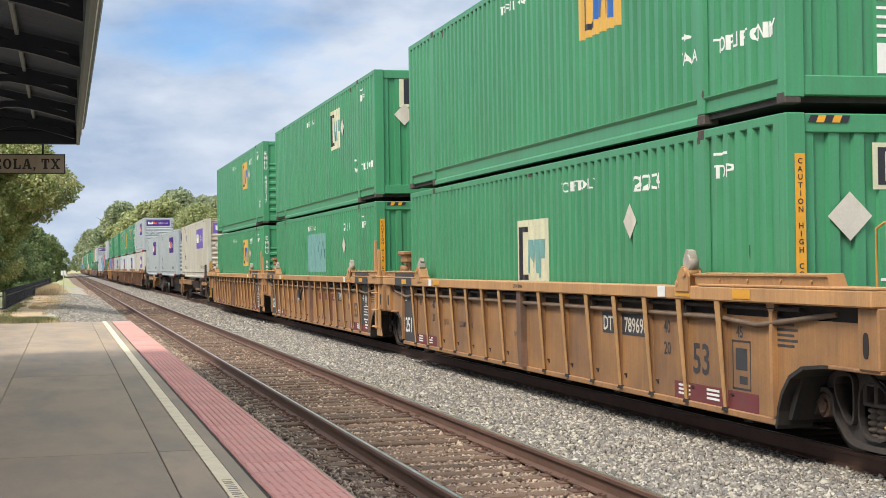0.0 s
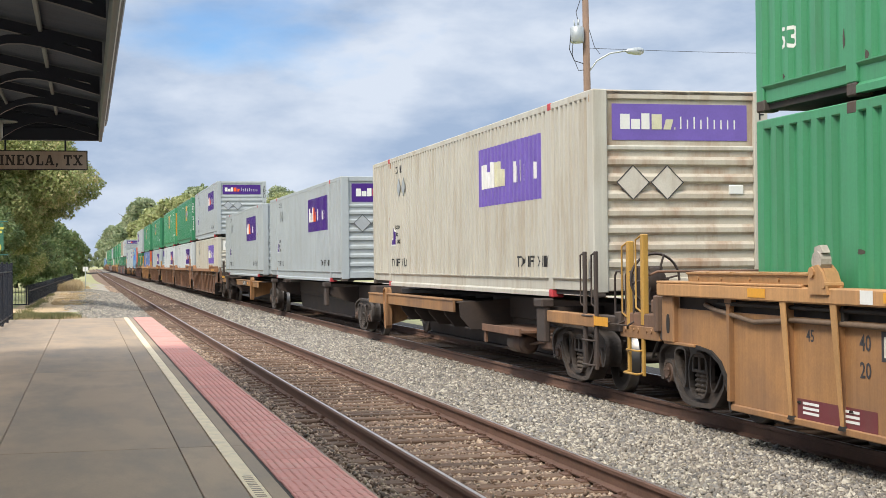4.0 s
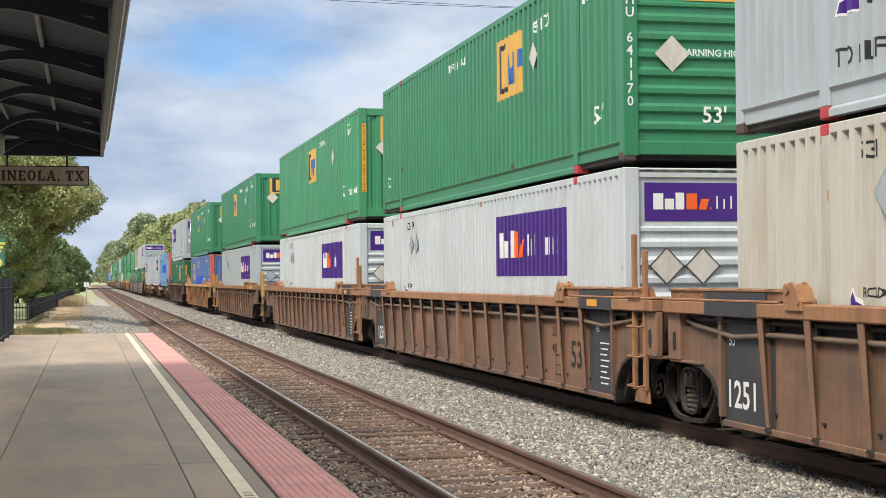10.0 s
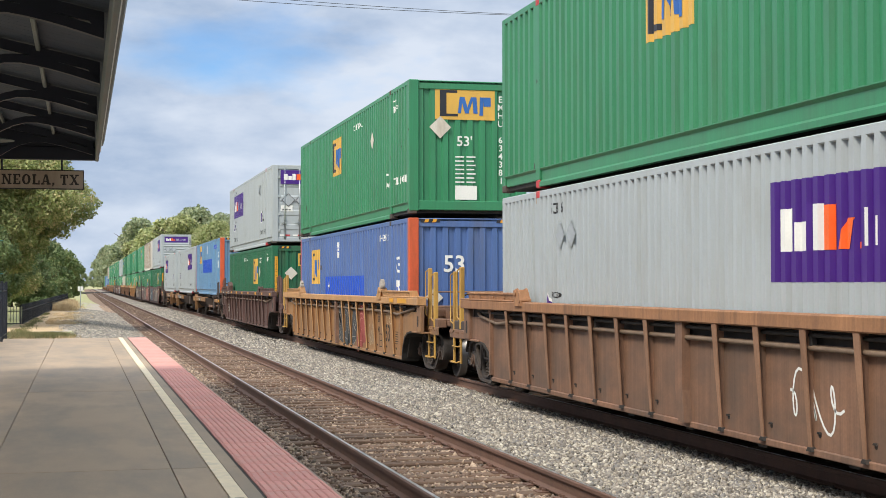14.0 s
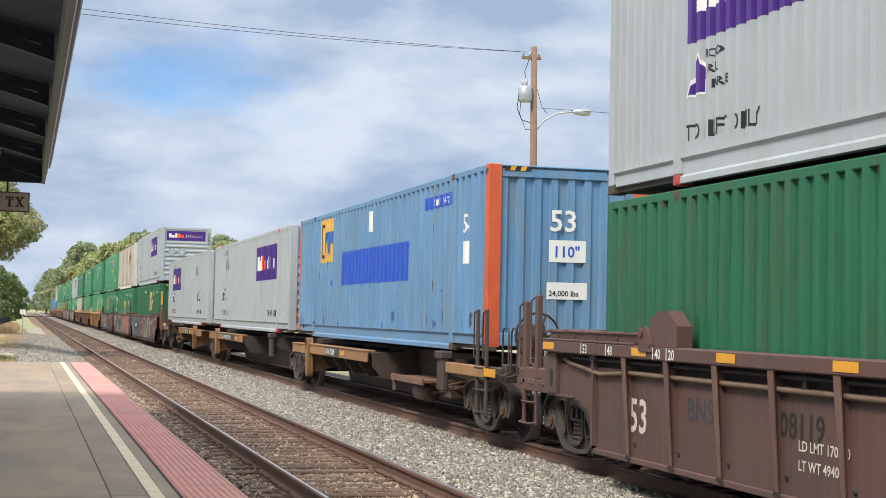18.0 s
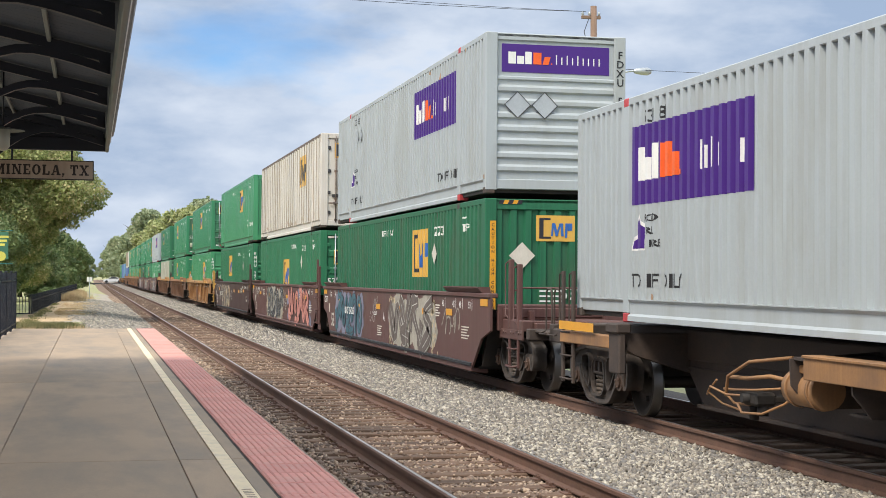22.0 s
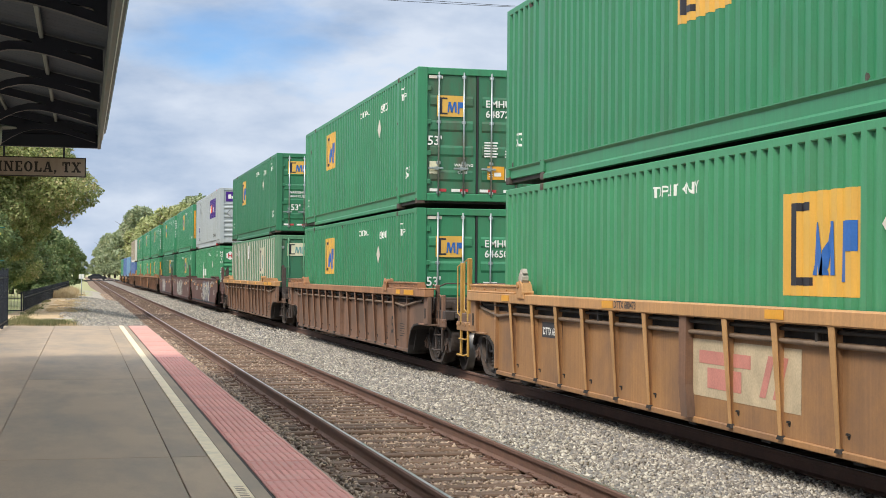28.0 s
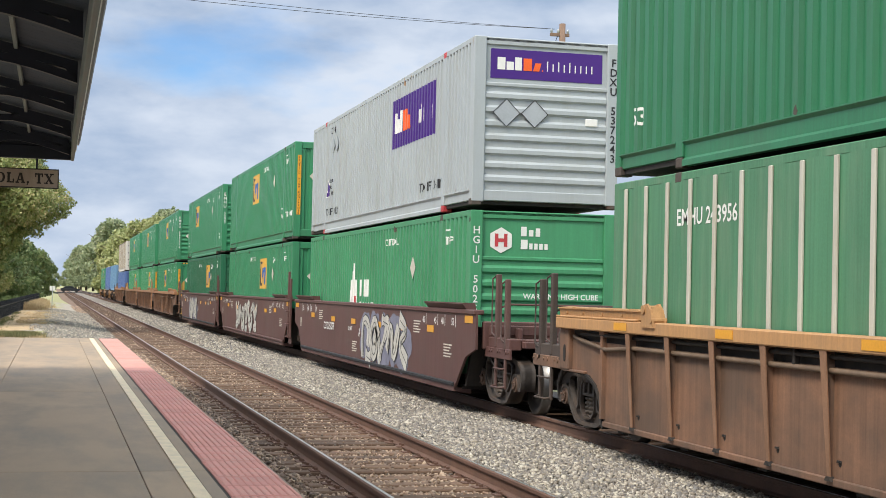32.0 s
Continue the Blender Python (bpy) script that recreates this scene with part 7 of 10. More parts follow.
def brown_marks(w, num="", lead=True):
    wagon_text(w, "53", 0.52, 1.80, 0.58, M_UNDER)
    wagon_text(w, "20", 0.2, 2.65, 0.98, M_UNDER)
    wagon_text(w, "40", 0.2, 2.65, 0.74, M_UNDER)
    wagon_text(w, "45", 0.15, 0.95, 1.05, M_UNDER)
    flat_art(w, "frame_mark", M_UNDER, *merge(rect(0, 0.3, 0, 0.02), rect(0, 0.3, 0.28, 0.3), rect(0, 0.02, 0, 0.3), rect(0.28, 0.3, 0, 0.3), rect(0, 0.3, 0.14, 0.155)), 2.5, 0.42, -1.4475)
    if num:
        wagon_text(w, num, 0.2, 6.2, 1.02, M_UNDER)
    if lead:
        flat_art(w, "notice_text", M_UNDER, *merge(*[rect(0, 0.5 - 0.06 * (k % 2), -0.05 * k, -0.05 * k + 0.016) for k in range(6)]), 0.9, 0.8, -1.4475)
        part("reflector", cached(("reflector", "end"), lambda g: g.box(-0.004, 0.0, -0.45, 0.45, -0.05, 0.05), M_REFLECT), M_REFLECT, w, "long amber reflector", loc=(-1.579, -0.55, 1.49))
    part("reflector", CACHE[("reflector", "amber")], M_REFLECT, w, "amber reflector", loc=(-1.579, 0.5, 1.49))


def lead_patch(w):
    flat_art(w, "repaint_patch", M_CHARCOAL, *rect(0, 1.0, 0, 1.12), 0.98, 0.30, -1.4475, "charcoal repaint patch")
    flat_art(w, "chord_patch", M_CHARCOAL, *rect(0, 1.3, 0, 0.15), 1.05, 1.41, -1.578, "charcoal repaint patch")
    flat_art(w, "flap_patch", M_CHARCOAL, *rect(0, 1.3, 0, 0.075), 1.05, 1.584, -1.568, "charcoal repaint patch")
    wagon_text(w, "48", 0.15, 0.72, 1.1, M_MARK, -1.4505)
    flat_art(w, "notice_text", M_MARK, *merge(*[rect(0.02 * (k % 2), 0.36 - 0.05 * (k % 3), -0.075 * k, -0.075 * k + 0.018) for k in range(8)]), 0.55, 0.95, -1.4505)


def joint_patch(w):
    flat_art(w, "chord_patch", M_CHARCOAL, *rect(0, 1.3, 0, 0.15), LEN + 0.25, 1.41, -1.578, "charcoal repaint patch")
    flat_art(w, "flap_patch", M_CHARCOAL, *rect(0, 1.5, 0, 0.075), LEN + 0.25, 1.584, -1.568, "charcoal repaint patch")
    flat_art(w, "repaint_patch", M_CHARCOAL, *rect(0, 1.25, 0, 1.12), LEN + 0.05, 0.30, -1.4475, "charcoal repaint patch")
    wagon_text(w, "1251", 0.40, LEN - 0.02, 0.46, M_MARK, -1.4505)
    wagon_text(w, "53", 0.17, LEN - 0.1, 1.1, M_MARK, -1.4505)


w = well_wagon(BROWN3, M_BROWN, M_BROWN_CHORD, ("end", "joint"), brake=M_BRAKEGOLD, brake_x=-0.66, rail=M_BROWN_CHORD, tall_lead=False, lead_over=1.6)
brown_marks(w, "DTTX 786442")
joint_patch(w)
stack(133.8, w, parcel("ribs", 2.4, "weathered cream container with a faded striped violet badge, lower of two", "53109", paint=M_CREAM, badge_mats=AGED, header_mats=(M_MARK, M_SILVER, M_SILVER)), parcel("ribs", 2.2, "pale grey container with a purple badge, stacked on top", "533092"))
w = well_wagon(BROWN3, M_BROWN, M_BROWN_CHORD, ("joint", "joint"))
brown_marks(w, lead=False)
joint_patch(w)
lead_patch(w)
stack(153.4, w, parcel("ribs", 2.5, "pale grey container with a purple badge, lower of two", "538871", paint=M_GREY_W), emp("ribs", 4.6, "green container with ribbed end and number 641170, stacked on top", "641170", cast=M_CASTRED))
w = well_wagon(BROWN3, M_BROWN, M_BROWN_CHORD, ("joint", "end"), trucks=(False, True), tall_tail=False, tail=7.85)
brown_marks(w, lead=False)
lead_patch(w)
stack(172.8, w, parcel("ribs", 2.6, "pale grey container with a purple badge, lower of two", "533109", paint=M_GREY_W), emp("corr", 7.4, "bright green container with yellow badge and caution strip, stacked on top", "", paint=M_GREEN_B, hazard=True, strip=True, cast=M_CASTRED))

w = well_wagon("rusty brown ribbed well wagon with pale scrawls carrying two containers", M_BROWN, M_BROWN_CHORD, rail=M_SAFETY)
brown_marks(w)
scrawl(w, 5.6, 0.45, 1.1, 0.6, M_MARK, 3, 2, 0.03, -1.448)
scrawl(w, 2.9, 0.45, 1.2, 0.7, M_PLACARD, 5, 2, 0.02, -1.448)
stack(196.8, w, parcel("ribs", 2.5, "pale grey container with a purple badge, lower of two", "538 6"), emp("corr", 8.2, "green corrugated container with yellow badge, number 634381, stacked on top", "634381", hazard=True, cast=M_CASTRED))

w = well_wagon("tan ribbed well wagon with red and grey graffiti carrying two containers", M_TAN, M_TAN_CHORD, rail=M_SAFETY, rib_step=1.05, tail=7.7)
brown_marks(w)
M_SPRAY_W = material("white_spray_paint", (0.50, 0.48, 0.43), 0.7, var=0.25, scale=4, bump=0)
M_SPRAY_G = material("grey_brown_spray_paint", (0.13, 0.105, 0.09), 0.7, var=0.3, scale=5, bump=0)
M_SPRAY_T = material("tan_spray_paint", (0.50, 0.40, 0.26), 0.7, var=0.25, scale=4, bump=0)
M_SPRAY_R = material("faded_red_spray_paint", (0.30, 0.06, 0.05), 0.7, var=0.2, bump=0)
M_SPRAY_V = material("dark_plum_spray_paint", (0.055, 0.032, 0.04), 0.7, var=0.2, bump=0)
M_SPRAY_C = material("cream_grey_spray_paint", (0.36, 0.33, 0.27), 0.7, var=0.3, scale=3, bump=0, dirt=(0.12, 0.08, 0.07), dirt_amount=0.6)
M_SPRAY_P = material("pink_red_spray_paint", (0.55, 0.225, 0.18), 0.7, var=0.2, bump=0)
M_SPRAY_B = material("faded_teal_spray_paint", (0.052, 0.125, 0.155), 0.7, var=0.25, bump=0)
M_SPRAY_L = material("lilac_grey_spray_paint", (0.19, 0.19, 0.25), 0.7, var=0.25, bump=0)
M_SPRAY_D = material("dark_grey_spray_paint", (0.05, 0.052, 0.055), 0.7, var=0.3, bump=0)
flat_art(w, "graffiti_ground", M_SPRAY_D, *blob(1.65, 0.55, 1.62, 0.54, np.random.default_rng(2), 26, 0.05), 8.65, 0.31, -1.4478, "dark sprayed ground")
graffiti(w, 8.5, 0.33, 3.1, 1.02, (None, M_SPRAY_D, M_SPRAY_C), 11, 3, -1.449)
flat_art(w, "graffiti_ground", M_SPRAY_R, *blob(0.5, 0.55, 0.55, 0.54, np.random.default_rng(3), 20, 0.08), 5.3, 0.31, -1.4478, "red sprayed ground")
graffiti(w, 5.25, 0.36, 1.05, 0.95, (None, M_SPRAY_R, M_SPRAY_P), 12, 1, -1.449)
scrawl(w, 3.75, 0.38, 0.6, 0.55, M_SPRAY_T, 14, 3, 0.022, -1.449)
scrawl(w, 1.75, 0.95, 0.6, 0.35, M_SPRAY_T, 15, 2, 0.022, -1.449)
blue = container("blue", "corr", M_BLUE, "container", "dark blue corrugated container with orange corner posts, lower of two", "yellow", 12.3, number="", post_paint=M_ORANGE_PAINT, marks=False, stripes=True, header_badge="")
art_parts(blue, ("bluebar", 1), "name_panel", lambda: on_side("blue", *rect(0, 6.0, 0, 0.75), 11.3, 0.95), M_BADGE_BLUE, "plain royal blue panel")
art_parts(blue, ("blue53", 1), "marking", lambda: on_side("blue", *glyphs("53", 0.48)[:2], 1.5, 1.75), M_MARK)
art_parts(blue, ("bluesq", 1), "notice", lambda: on_side("blue", *rect(0, 0.34, 0, 0.42), 1.45, 1.15), M_MARK)
art_parts(blue, ("bluesq", 2), "notice", lambda: on_side("blue", *rect(0, 0.34, 0, 0.42), 9.3, 2.2), M_MARK)
art_parts(blue, ("bluehaz", 1), "placard", lambda: on_side("blue", *diamond(0.17), 10.75, 1.27, 0.012), M_MARK, "white diamond placard")
art_parts(blue, ("blue110", 1), "notice_text", lambda: on_side("blue", *glyphs('110"', 0.17)[:2], 1.43, 1.32, 0.008), M_BADGE_BLUE)
art_parts(blue, ("blue110", 2), "notice_text", lambda: on_side("blue", *glyphs('110"', 0.17)[:2], 9.28, 2.36, 0.008), M_BADGE_BLUE)
art_parts(blue, ("blueend", 1), "marking", lambda: end_art(*glyphs("53", 0.5)[:2], -0.55, 1.75, 0.04), M_MARK)
art_parts(blue, ("bluepl", 1), "placard", lambda: end_art(*diamond(0.2), -0.95, 1.0, 0.03), M_PLACARD, "white diamond placard")
art_parts(blue, ("bluenum", 1), "number", lambda: on_side("blue", *glyphs("EMHU 260526", 0.2)[:2], 3.4, 2.48), M_MARK)
stack(220.2, w, blue, emp("corr", 8.5, "dull green corrugated container with yellow badge, stacked on top", "", paint=M_GREEN, hazard=True))

w = well_wagon("dull maroon ribbed well wagon with amber reflectors carrying two containers", M_MAROON, M_MAROON, rail=M_MAROON, rib_step=1.15, amber=0, brake=M_UNDER, tail=6.9)
wagon_text(w, "53", 0.52, LEN - 1.12, 0.60, M_PLACARD)
wagon_text(w, "BNSF", 0.34, LEN - 2.65, 0.82, M_CHARCOAL)
wagon_text(w, "208119", 0.32, LEN - 4.45, 0.82, M_UNDER)
for y in (LEN + 1.25, LEN - 1.67, LEN - 3.78, 10.2, 7.9, 5.6, 3.0, 0.9, -1.5):
    part("reflector", CACHE[("reflector", "amber")], M_REFLECT, w, "amber reflector", loc=(-1.578, y, 1.49))
for txt, y in (("53", LEN + 0.04), ("48", LEN - 0.75), ("40", LEN - 2.1), ("20", LEN - 2.45)):
    wagon_text(w, txt, 0.15, y, 1.43, M_MARK, -1.580)
    flat_art(w, "tick", M_MARK, *rect(0, 0.022, 0, 0.13), y + 0.06, 1.42, -1.580)
both_sides("guide_bracket", ("maroon",), lambda g: g.prism([(LEN - 2.65, 1.56), (LEN - 1.95, 1.56), (LEN - 1.95, 1.86), (LEN - 2.2, 1.94), (LEN - 2.4, 1.94), (LEN - 2.65, 1.78)], "x", -1.57, -1.40), M_MAROON, w, "upright maroon guide bracket")
wagon_text(w, "LD LMT 170600", 0.13, 11.2, 0.72, M_PLACARD)
wagon_text(w, "LT WT 49400", 0.13, 11.2, 0.55, M_PLACARD)
stack(243.6, w, emp("corr", 4.6, "green corrugated container with caution strips, lower of two", "272777", strip=True, stripes=True, paint=M_GREEN_D), parcel("doors", 10.2, "pale grey container with barred double doors, stacked on top", "539471"))

lb = container("blue", "corr", M_LBLUE, "container", "faded light blue container with orange corner posts on a spine wagon", "yellow", 11.9, post_paint=M_ORANGE_PAINT, marks=False, stripes=True, header_badge="", z_badge=1.75)
art_parts(lb, ("lbar", 1), "name_panel", lambda: on_side("blue", *rect(0, 6.0, 0, 0.72), 11.0, 1.2), M_BADGE_BLUE, "plain royal blue panel")
art_parts(lb, ("lbar", 2), "name_panel", lambda: on_side("blue", *rect(0, 1.75, 0, 0.21), 3.75, 2.40), M_BADGE_BLUE, "plain royal blue panel")
art_parts(lb, ("lbnum", 1), "number", lambda: on_side("blue", *glyphs("EMHU 205477", 0.15)[:2], 3.15, 2.45, 0.008), M_MARK)
art_parts(lb, ("lb53", 1), "marking", lambda: on_side("blue", *glyphs("53", 0.42)[:2], 1.35, 1.9), M_MARK)
art_parts(lb, ("lbsq", 1), "notice", lambda: on_side("blue", *rect(0, 0.4, 0, 0.36), 1.4, 1.4), M_MARK)
art_parts(lb, ("lbsq", 2), "notice", lambda: on_side("blue", *rect(0, 0.4, 0, 0.42), 8.25, 2.24), M_MARK)
art_parts(lb, ("lb53e", 1), "marking", lambda: end_art(*glyphs("53", 0.46)[:2], -0.3, 1.9, 0.04), M_MARK)
art_parts(lb, ("lbsqe", 1), "notice", lambda: end_art(*rect(0, 0.6, 0, 0.34), -0.3, 1.42, 0.042), M_MARK)
art_parts(lb, ("lbt", 1), "notice_text", lambda: end_art(*glyphs('110"', 0.24)[:2], -0.24, 1.5, 0.038), M_BADGE_BLUE)
art_parts(lb, ("lbsqe", 2), "notice", lambda: end_art(*rect(0, 0.66, 0, 0.26), -0.33, 0.85, 0.042), M_MARK)
art_parts(lb, ("lbt", 2), "notice_text", lambda: end_art(*glyphs("24,000 lbs", 0.12)[:2], -0.3, 0.9, 0.038), M_NAVY)
art_parts(lb, ("lbv", 1), "name_panel", lambda: end_art(*rect(0, 0.14, 0, 1.55), 0.78, 0.75, 0.042), M_BADGE_BLUE)
art_parts(lb, ("lbv", 2), "number", lambda: end_art(*upright("EMHU 205477", 0.13, 0.13), 0.85, 2.1, 0.038), M_MARK)
rp = np.random.default_rng(77)
M_PATCH_B = material("darker_blue_touch_up", (0.035, 0.11, 0.27), 0.55, var=0.15, bump=0)
for k in range(26):
    yb, zb, rx_, rz_ = rp.uniform(0.3, LEN - 0.4), (rp.uniform(0.32, 0.6) if k % 3 else rp.uniform(0.7, 2.5)), rp.uniform(0.02, 0.07), rp.uniform(0.04, 0.14)
    part("touch_up", on_side("blue", *blob(0, 0, rx_, rz_, rp, 12, 0.25), yb, zb, 0.003), M_PATCH_B if k % 2 else M_CAST, lb, "patch of touch-up paint" if k % 2 else "patch of rust")
stack(264.6, spine_wagon(SP, ("end", "joint"), gaps=(1.4, 1.45), words="ITAX 753489", text_y=11.5), deck=lb)
stack(282.2, spine_wagon(SP, ("joint", "joint"), (False, True), gaps=(1.4, 2.15), words="53' ALL PURPOSE SPINE CAR", text_y=12.3), deck=parcel("ribs", 2.2, "pale grey container with a purple badge on a spine wagon", "533860"))
stack(300.5, spine_wagon(SP, ("joint", "end"), (False, True), words="ITAX 753489", tan=(True, False), text_y=6.0, gear=True), deck=parcel("doors", 10.3, "pale grey container with barred double doors on a spine wagon", "531381"))

OX = "oxide brown smooth-sided well wagon with graffiti carrying two containers"


def oxide_marks(w, num="BNSF 254265", letter="A", num_y=13.4):
    if num:
        wagon_text(w, num, 0.25, num_y, 0.90, M_MARK, -1.54)
    # capacity ticks under the top edge at both ends, amber reflectors between them
    for txt, y in (("53", LEN - 0.15), ("48", LEN - 0.9), ("45", LEN - 1.4), ("40", LEN - 2.2), ("53", 0.40), ("48", 1.10), ("45", 1.60), ("40", 2.45)):
        wagon_text(w, txt, 0.17, y - 0.05, 1.30, M_MARK, -1.503)
        flat_art(w, "tick", M_MARK, *rect(0, 0.025, 0, 0.20), y + 0.02 if y > 5 else y - 0.30, 1.27, -1.503)
    wide_amber = cached(("reflector", "wide"), lambda g: g.box(-0.004, 0.0, -0.24, 0.24, -0.06, 0.06), M_REFLECT)
    for y, z in ((LEN + 0.75, 1.42), (LEN - 1.85, 1.20), (11.4, 1.16), (8.9, 1.16), (6.2, 1.16), (3.9, 1.16), (1.8, 1.20), (-0.75, 1.42)):
        part("reflector", wide_amber, M_REFLECT, w, "amber reflector", loc=(-1.505, y, z))
    wagon_text(w, letter, 0.26, 8.3, 0.85, M_MARK, -1.503)
    flat_art(w, "plate_ring", M_MARK, *ribbon([(0.14 * math.cos(a), 0.2 * math.sin(a)) for a in np.linspace(0, 6.3, 26)], 0.016), 7.5, 0.95, -1.503)
    wagon_text(w, "LD LMT", 0.13, 9.5, 0.95, M_MARK, -1.503)
    for y, z in ((3.1, 1.30), (0.85, 0.95), (LEN - 2.75, 1.32), (9.0, 0.70)):
        flat_art(w, "notice_text", M_PLACARD, *merge(*[rect(0, 0.55 - 0.08 * (k % 3), -0.05 * k, -0.05 * k + 0.022) for k in range(5)]), y, z, -1.503)
    flat_art(w, "notice", M_PLACARD, *rect(0, 0.16, 0, 0.24), LEN + 0.16, 0.86, -1.503, "small pale notice")
    both_sides("lower_lip", (w.name,), lambda g: g.prism([(-1.53, 0.30), (-1.53, 0.34), (-1.49, 0.36), (-1.49, 0.28)], "y", 0.1, LEN - 0.1), w.children[0].data.materials[0], w)


w = well_wagon(OX, M_OXIDE, M_OXIDE, ("end", "joint"), smooth=True, rail=M_OXIDE)
oxide_marks(w)
graffiti(w, 7.3, 0.27, 4.2, 1.22, (M_SPRAY_C, M_SPRAY_G, M_SPRAY_W), 21, 4, dots=M_SPRAY_T)
graffiti(w, LEN - 1.15, 0.29, 4.0, 1.2, (M_SPRAY_L, M_SPRAY_B, M_SPRAY_V), 22, 5)
wagon_text(w, "53", 0.50, LEN - 0.30, 0.50, M_PLACARD, -1.503)
wagon_text(w, "125 T", 0.24, LEN + 0.95, 1.13, M_MARK, -1.503)
scrawl(w, 2.3, 0.75, 1.3, 0.55, M_SPRAY_C, 23, 3, 0.035)
scrawl(w, 9.5, 1.05, 0.6, 0.35, M_SPRAY_W, 24, 2, 0.014)
scrawl(w, 10.0, 0.75, 0.7, 0.3, M_SPRAY_W, 25, 2, 0.012)
stack(321.8, w, emp("corr", 4.6, "deep green container with caution strips, lower of two", "277734", strip=True, stripes=True, paint=M_GREEN_D), parcel("ribs", 2.3, "pale grey container with a purple badge, stacked on top", "533862"))
w = well_wagon(OX, M_OXIDE, M_OXIDE, ("joint", "joint"), smooth=True)
oxide_marks(w, "", "B")
for k, (a_, z_) in enumerate(((5.9, 1.05), (5.75, 0.55), (0.75, 0.95), (0.7, 0.5), (3.2, 1.3))):
    flat_art(w, "graffiti_cloud", M_SPRAY_L, *blob(0, 0, 0.30, 0.16, np.random.default_rng(60 + k), 20, 0.3), a_, z_, -1.5025, "sprayed lilac patch")
graffiti(w, 5.75, 0.27, 5.0, 1.26, (None, M_SPRAY_P, M_SPRAY_V), 31, 6)
graffiti(w, 11.9, 0.29, 4.5, 1.2, (M_SPRAY_C, M_SPRAY_D, M_SPRAY_W), 32, 5, dots=M_SPRAY_T)
scrawl(w, 7.1, 0.65, 0.9, 0.7, M_SPRAY_W, 33, 3, 0.02)
scrawl(w, 16.3, 1.0, 1.6, 0.4, M_SPRAY_W, 34, 3, 0.022)
wagon_text(w, "53", 0.44, LEN - 0.1, 0.52, M_PLACARD, -1.503)
wagon_text(w, "125 T", 0.24, LEN + 1.1, 1.18, M_MARK, -1.503)
white = container("smooth", "doors", M_WHITE, "container", "rust-streaked white smooth container with barred doors, stacked on top", "yellow", 3.2, marks=False, number="", badge_mats=(M_YELLOW, M_CHARCOAL, M_CHARCOAL), end_paint=M_WHITE_DOOR)
rs_ = np.random.default_rng(5)
tagged(part("door_rust", end_art(*merge(*[blob(rs_.normal(0, 0.07), 1.55 + rs_.uniform(-0.75, 0.95), rs_.uniform(0.012, 0.045), rs_.uniform(0.10, 0.34), rs_, 11, 0.35) for _ in range(26)]), -0.62, 0.0, 0.014), M_STAIN, white, "long brown rust runs down one door"), kind="stuff")
tagged(part("rust_stains", on_side("smooth", *merge(*[blob(-rs_.uniform(0.3, LEN - 0.3), 0.31 + rs_.exponential(0.12), rs_.uniform(0.008, 0.03), rs_.uniform(0.02, 0.09), rs_, 9, 0.4) for _ in range(70)]), 0.0, 0.0, 0.0045), M_STAIN, white, "small brown rust stains along the lower edge"), kind="stuff")
stack(341.2, w, emp("doors", 7.3, "green container with barred double doors and yellow badge, lower of two", "281024", z_badge=1.1, paint=M_GREEN_M), white)
w = well_wagon("dark oxide brown smooth-sided well wagon with pale scrawls carrying two containers", M_OXIDE_DK, M_OXIDE_DK, ("joint", "end"), trucks=(False, True), smooth=True, rail=M_UNDER)
wagon_text(w, "53", 0.62, LEN - 0.30, 0.46, M_PLACARD, -1.503)
scrawl(w, LEN - 0.1, 0.95, 0.5, 0.45, M_SPRAY_W, 44, 2, 0.014)
oxide_marks(w, "BNSF 254265", "B")
graffiti(w, 12.6, 0.3, 3.9, 1.1, (M_SPRAY_T, M_SPRAY_G, M_SPRAY_W), 41, 5)
scrawl(w, LEN - 1.35, 0.55, 1.3, 0.62, M_SPRAY_W, 42, 4, 0.022)
stack(360.5, w, emp("ribs", 9.7, "deep green container with yellow badge, lower of two", "271", paint=M_GREEN_M), emp("corr", 4.5, "dull green corrugated container with yellow badge, stacked on top", "", paint=M_GREEN_B))

w = well_wagon("rusty tan ribbed well wagon with faded red panel carrying two containers", M_TAN, M_TAN_CHORD, rib_step=1.15, amber=4, tail=6.8)
brown_marks(w, "")
flat_art(w, "number_board", M_CHARCOAL, *rect(0, 0.95, 0, 0.22), 13.6, 0.95, -1.4485)
wagon_text(w, "DTTX 680473", 0.15, 13.55, 0.99, M_MARK, -1.4505)
wagon_text(w, "DTTX 680473", 0.13, 10.2, 1.45, M_CHARCOAL, -1.579)
flat_art(w, "logo_panel", M_SPRAY_T, *rect(0, 2.6, 0, 0.62), 8.0, 0.55, -1.4485, "faded cream panel")
flat_art(w, "faded_logo", M_SPRAY_P, *merge(rect(0.2, 1.5, 0.36, 0.5), rect(0.42, 1.28, 0.1, 0.32), slanted(1.7, 0.1, 0.14, 0.42, 0.2), slanted(2.0, 0.1, 0.14, 0.42, 0.2)), 8.0, 0.55, -1.4515)
stack(383.4, w, emp("ribs", 4.6, "bright green container with ribbed end and number 686344, lower of two", "686344", paint=M_GREEN_B, z_badge=1.32), emp("doors", 7.4, "green container with barred grimy doors, stacked on top", "269797", end_paint=M_GREEN_DOOR))

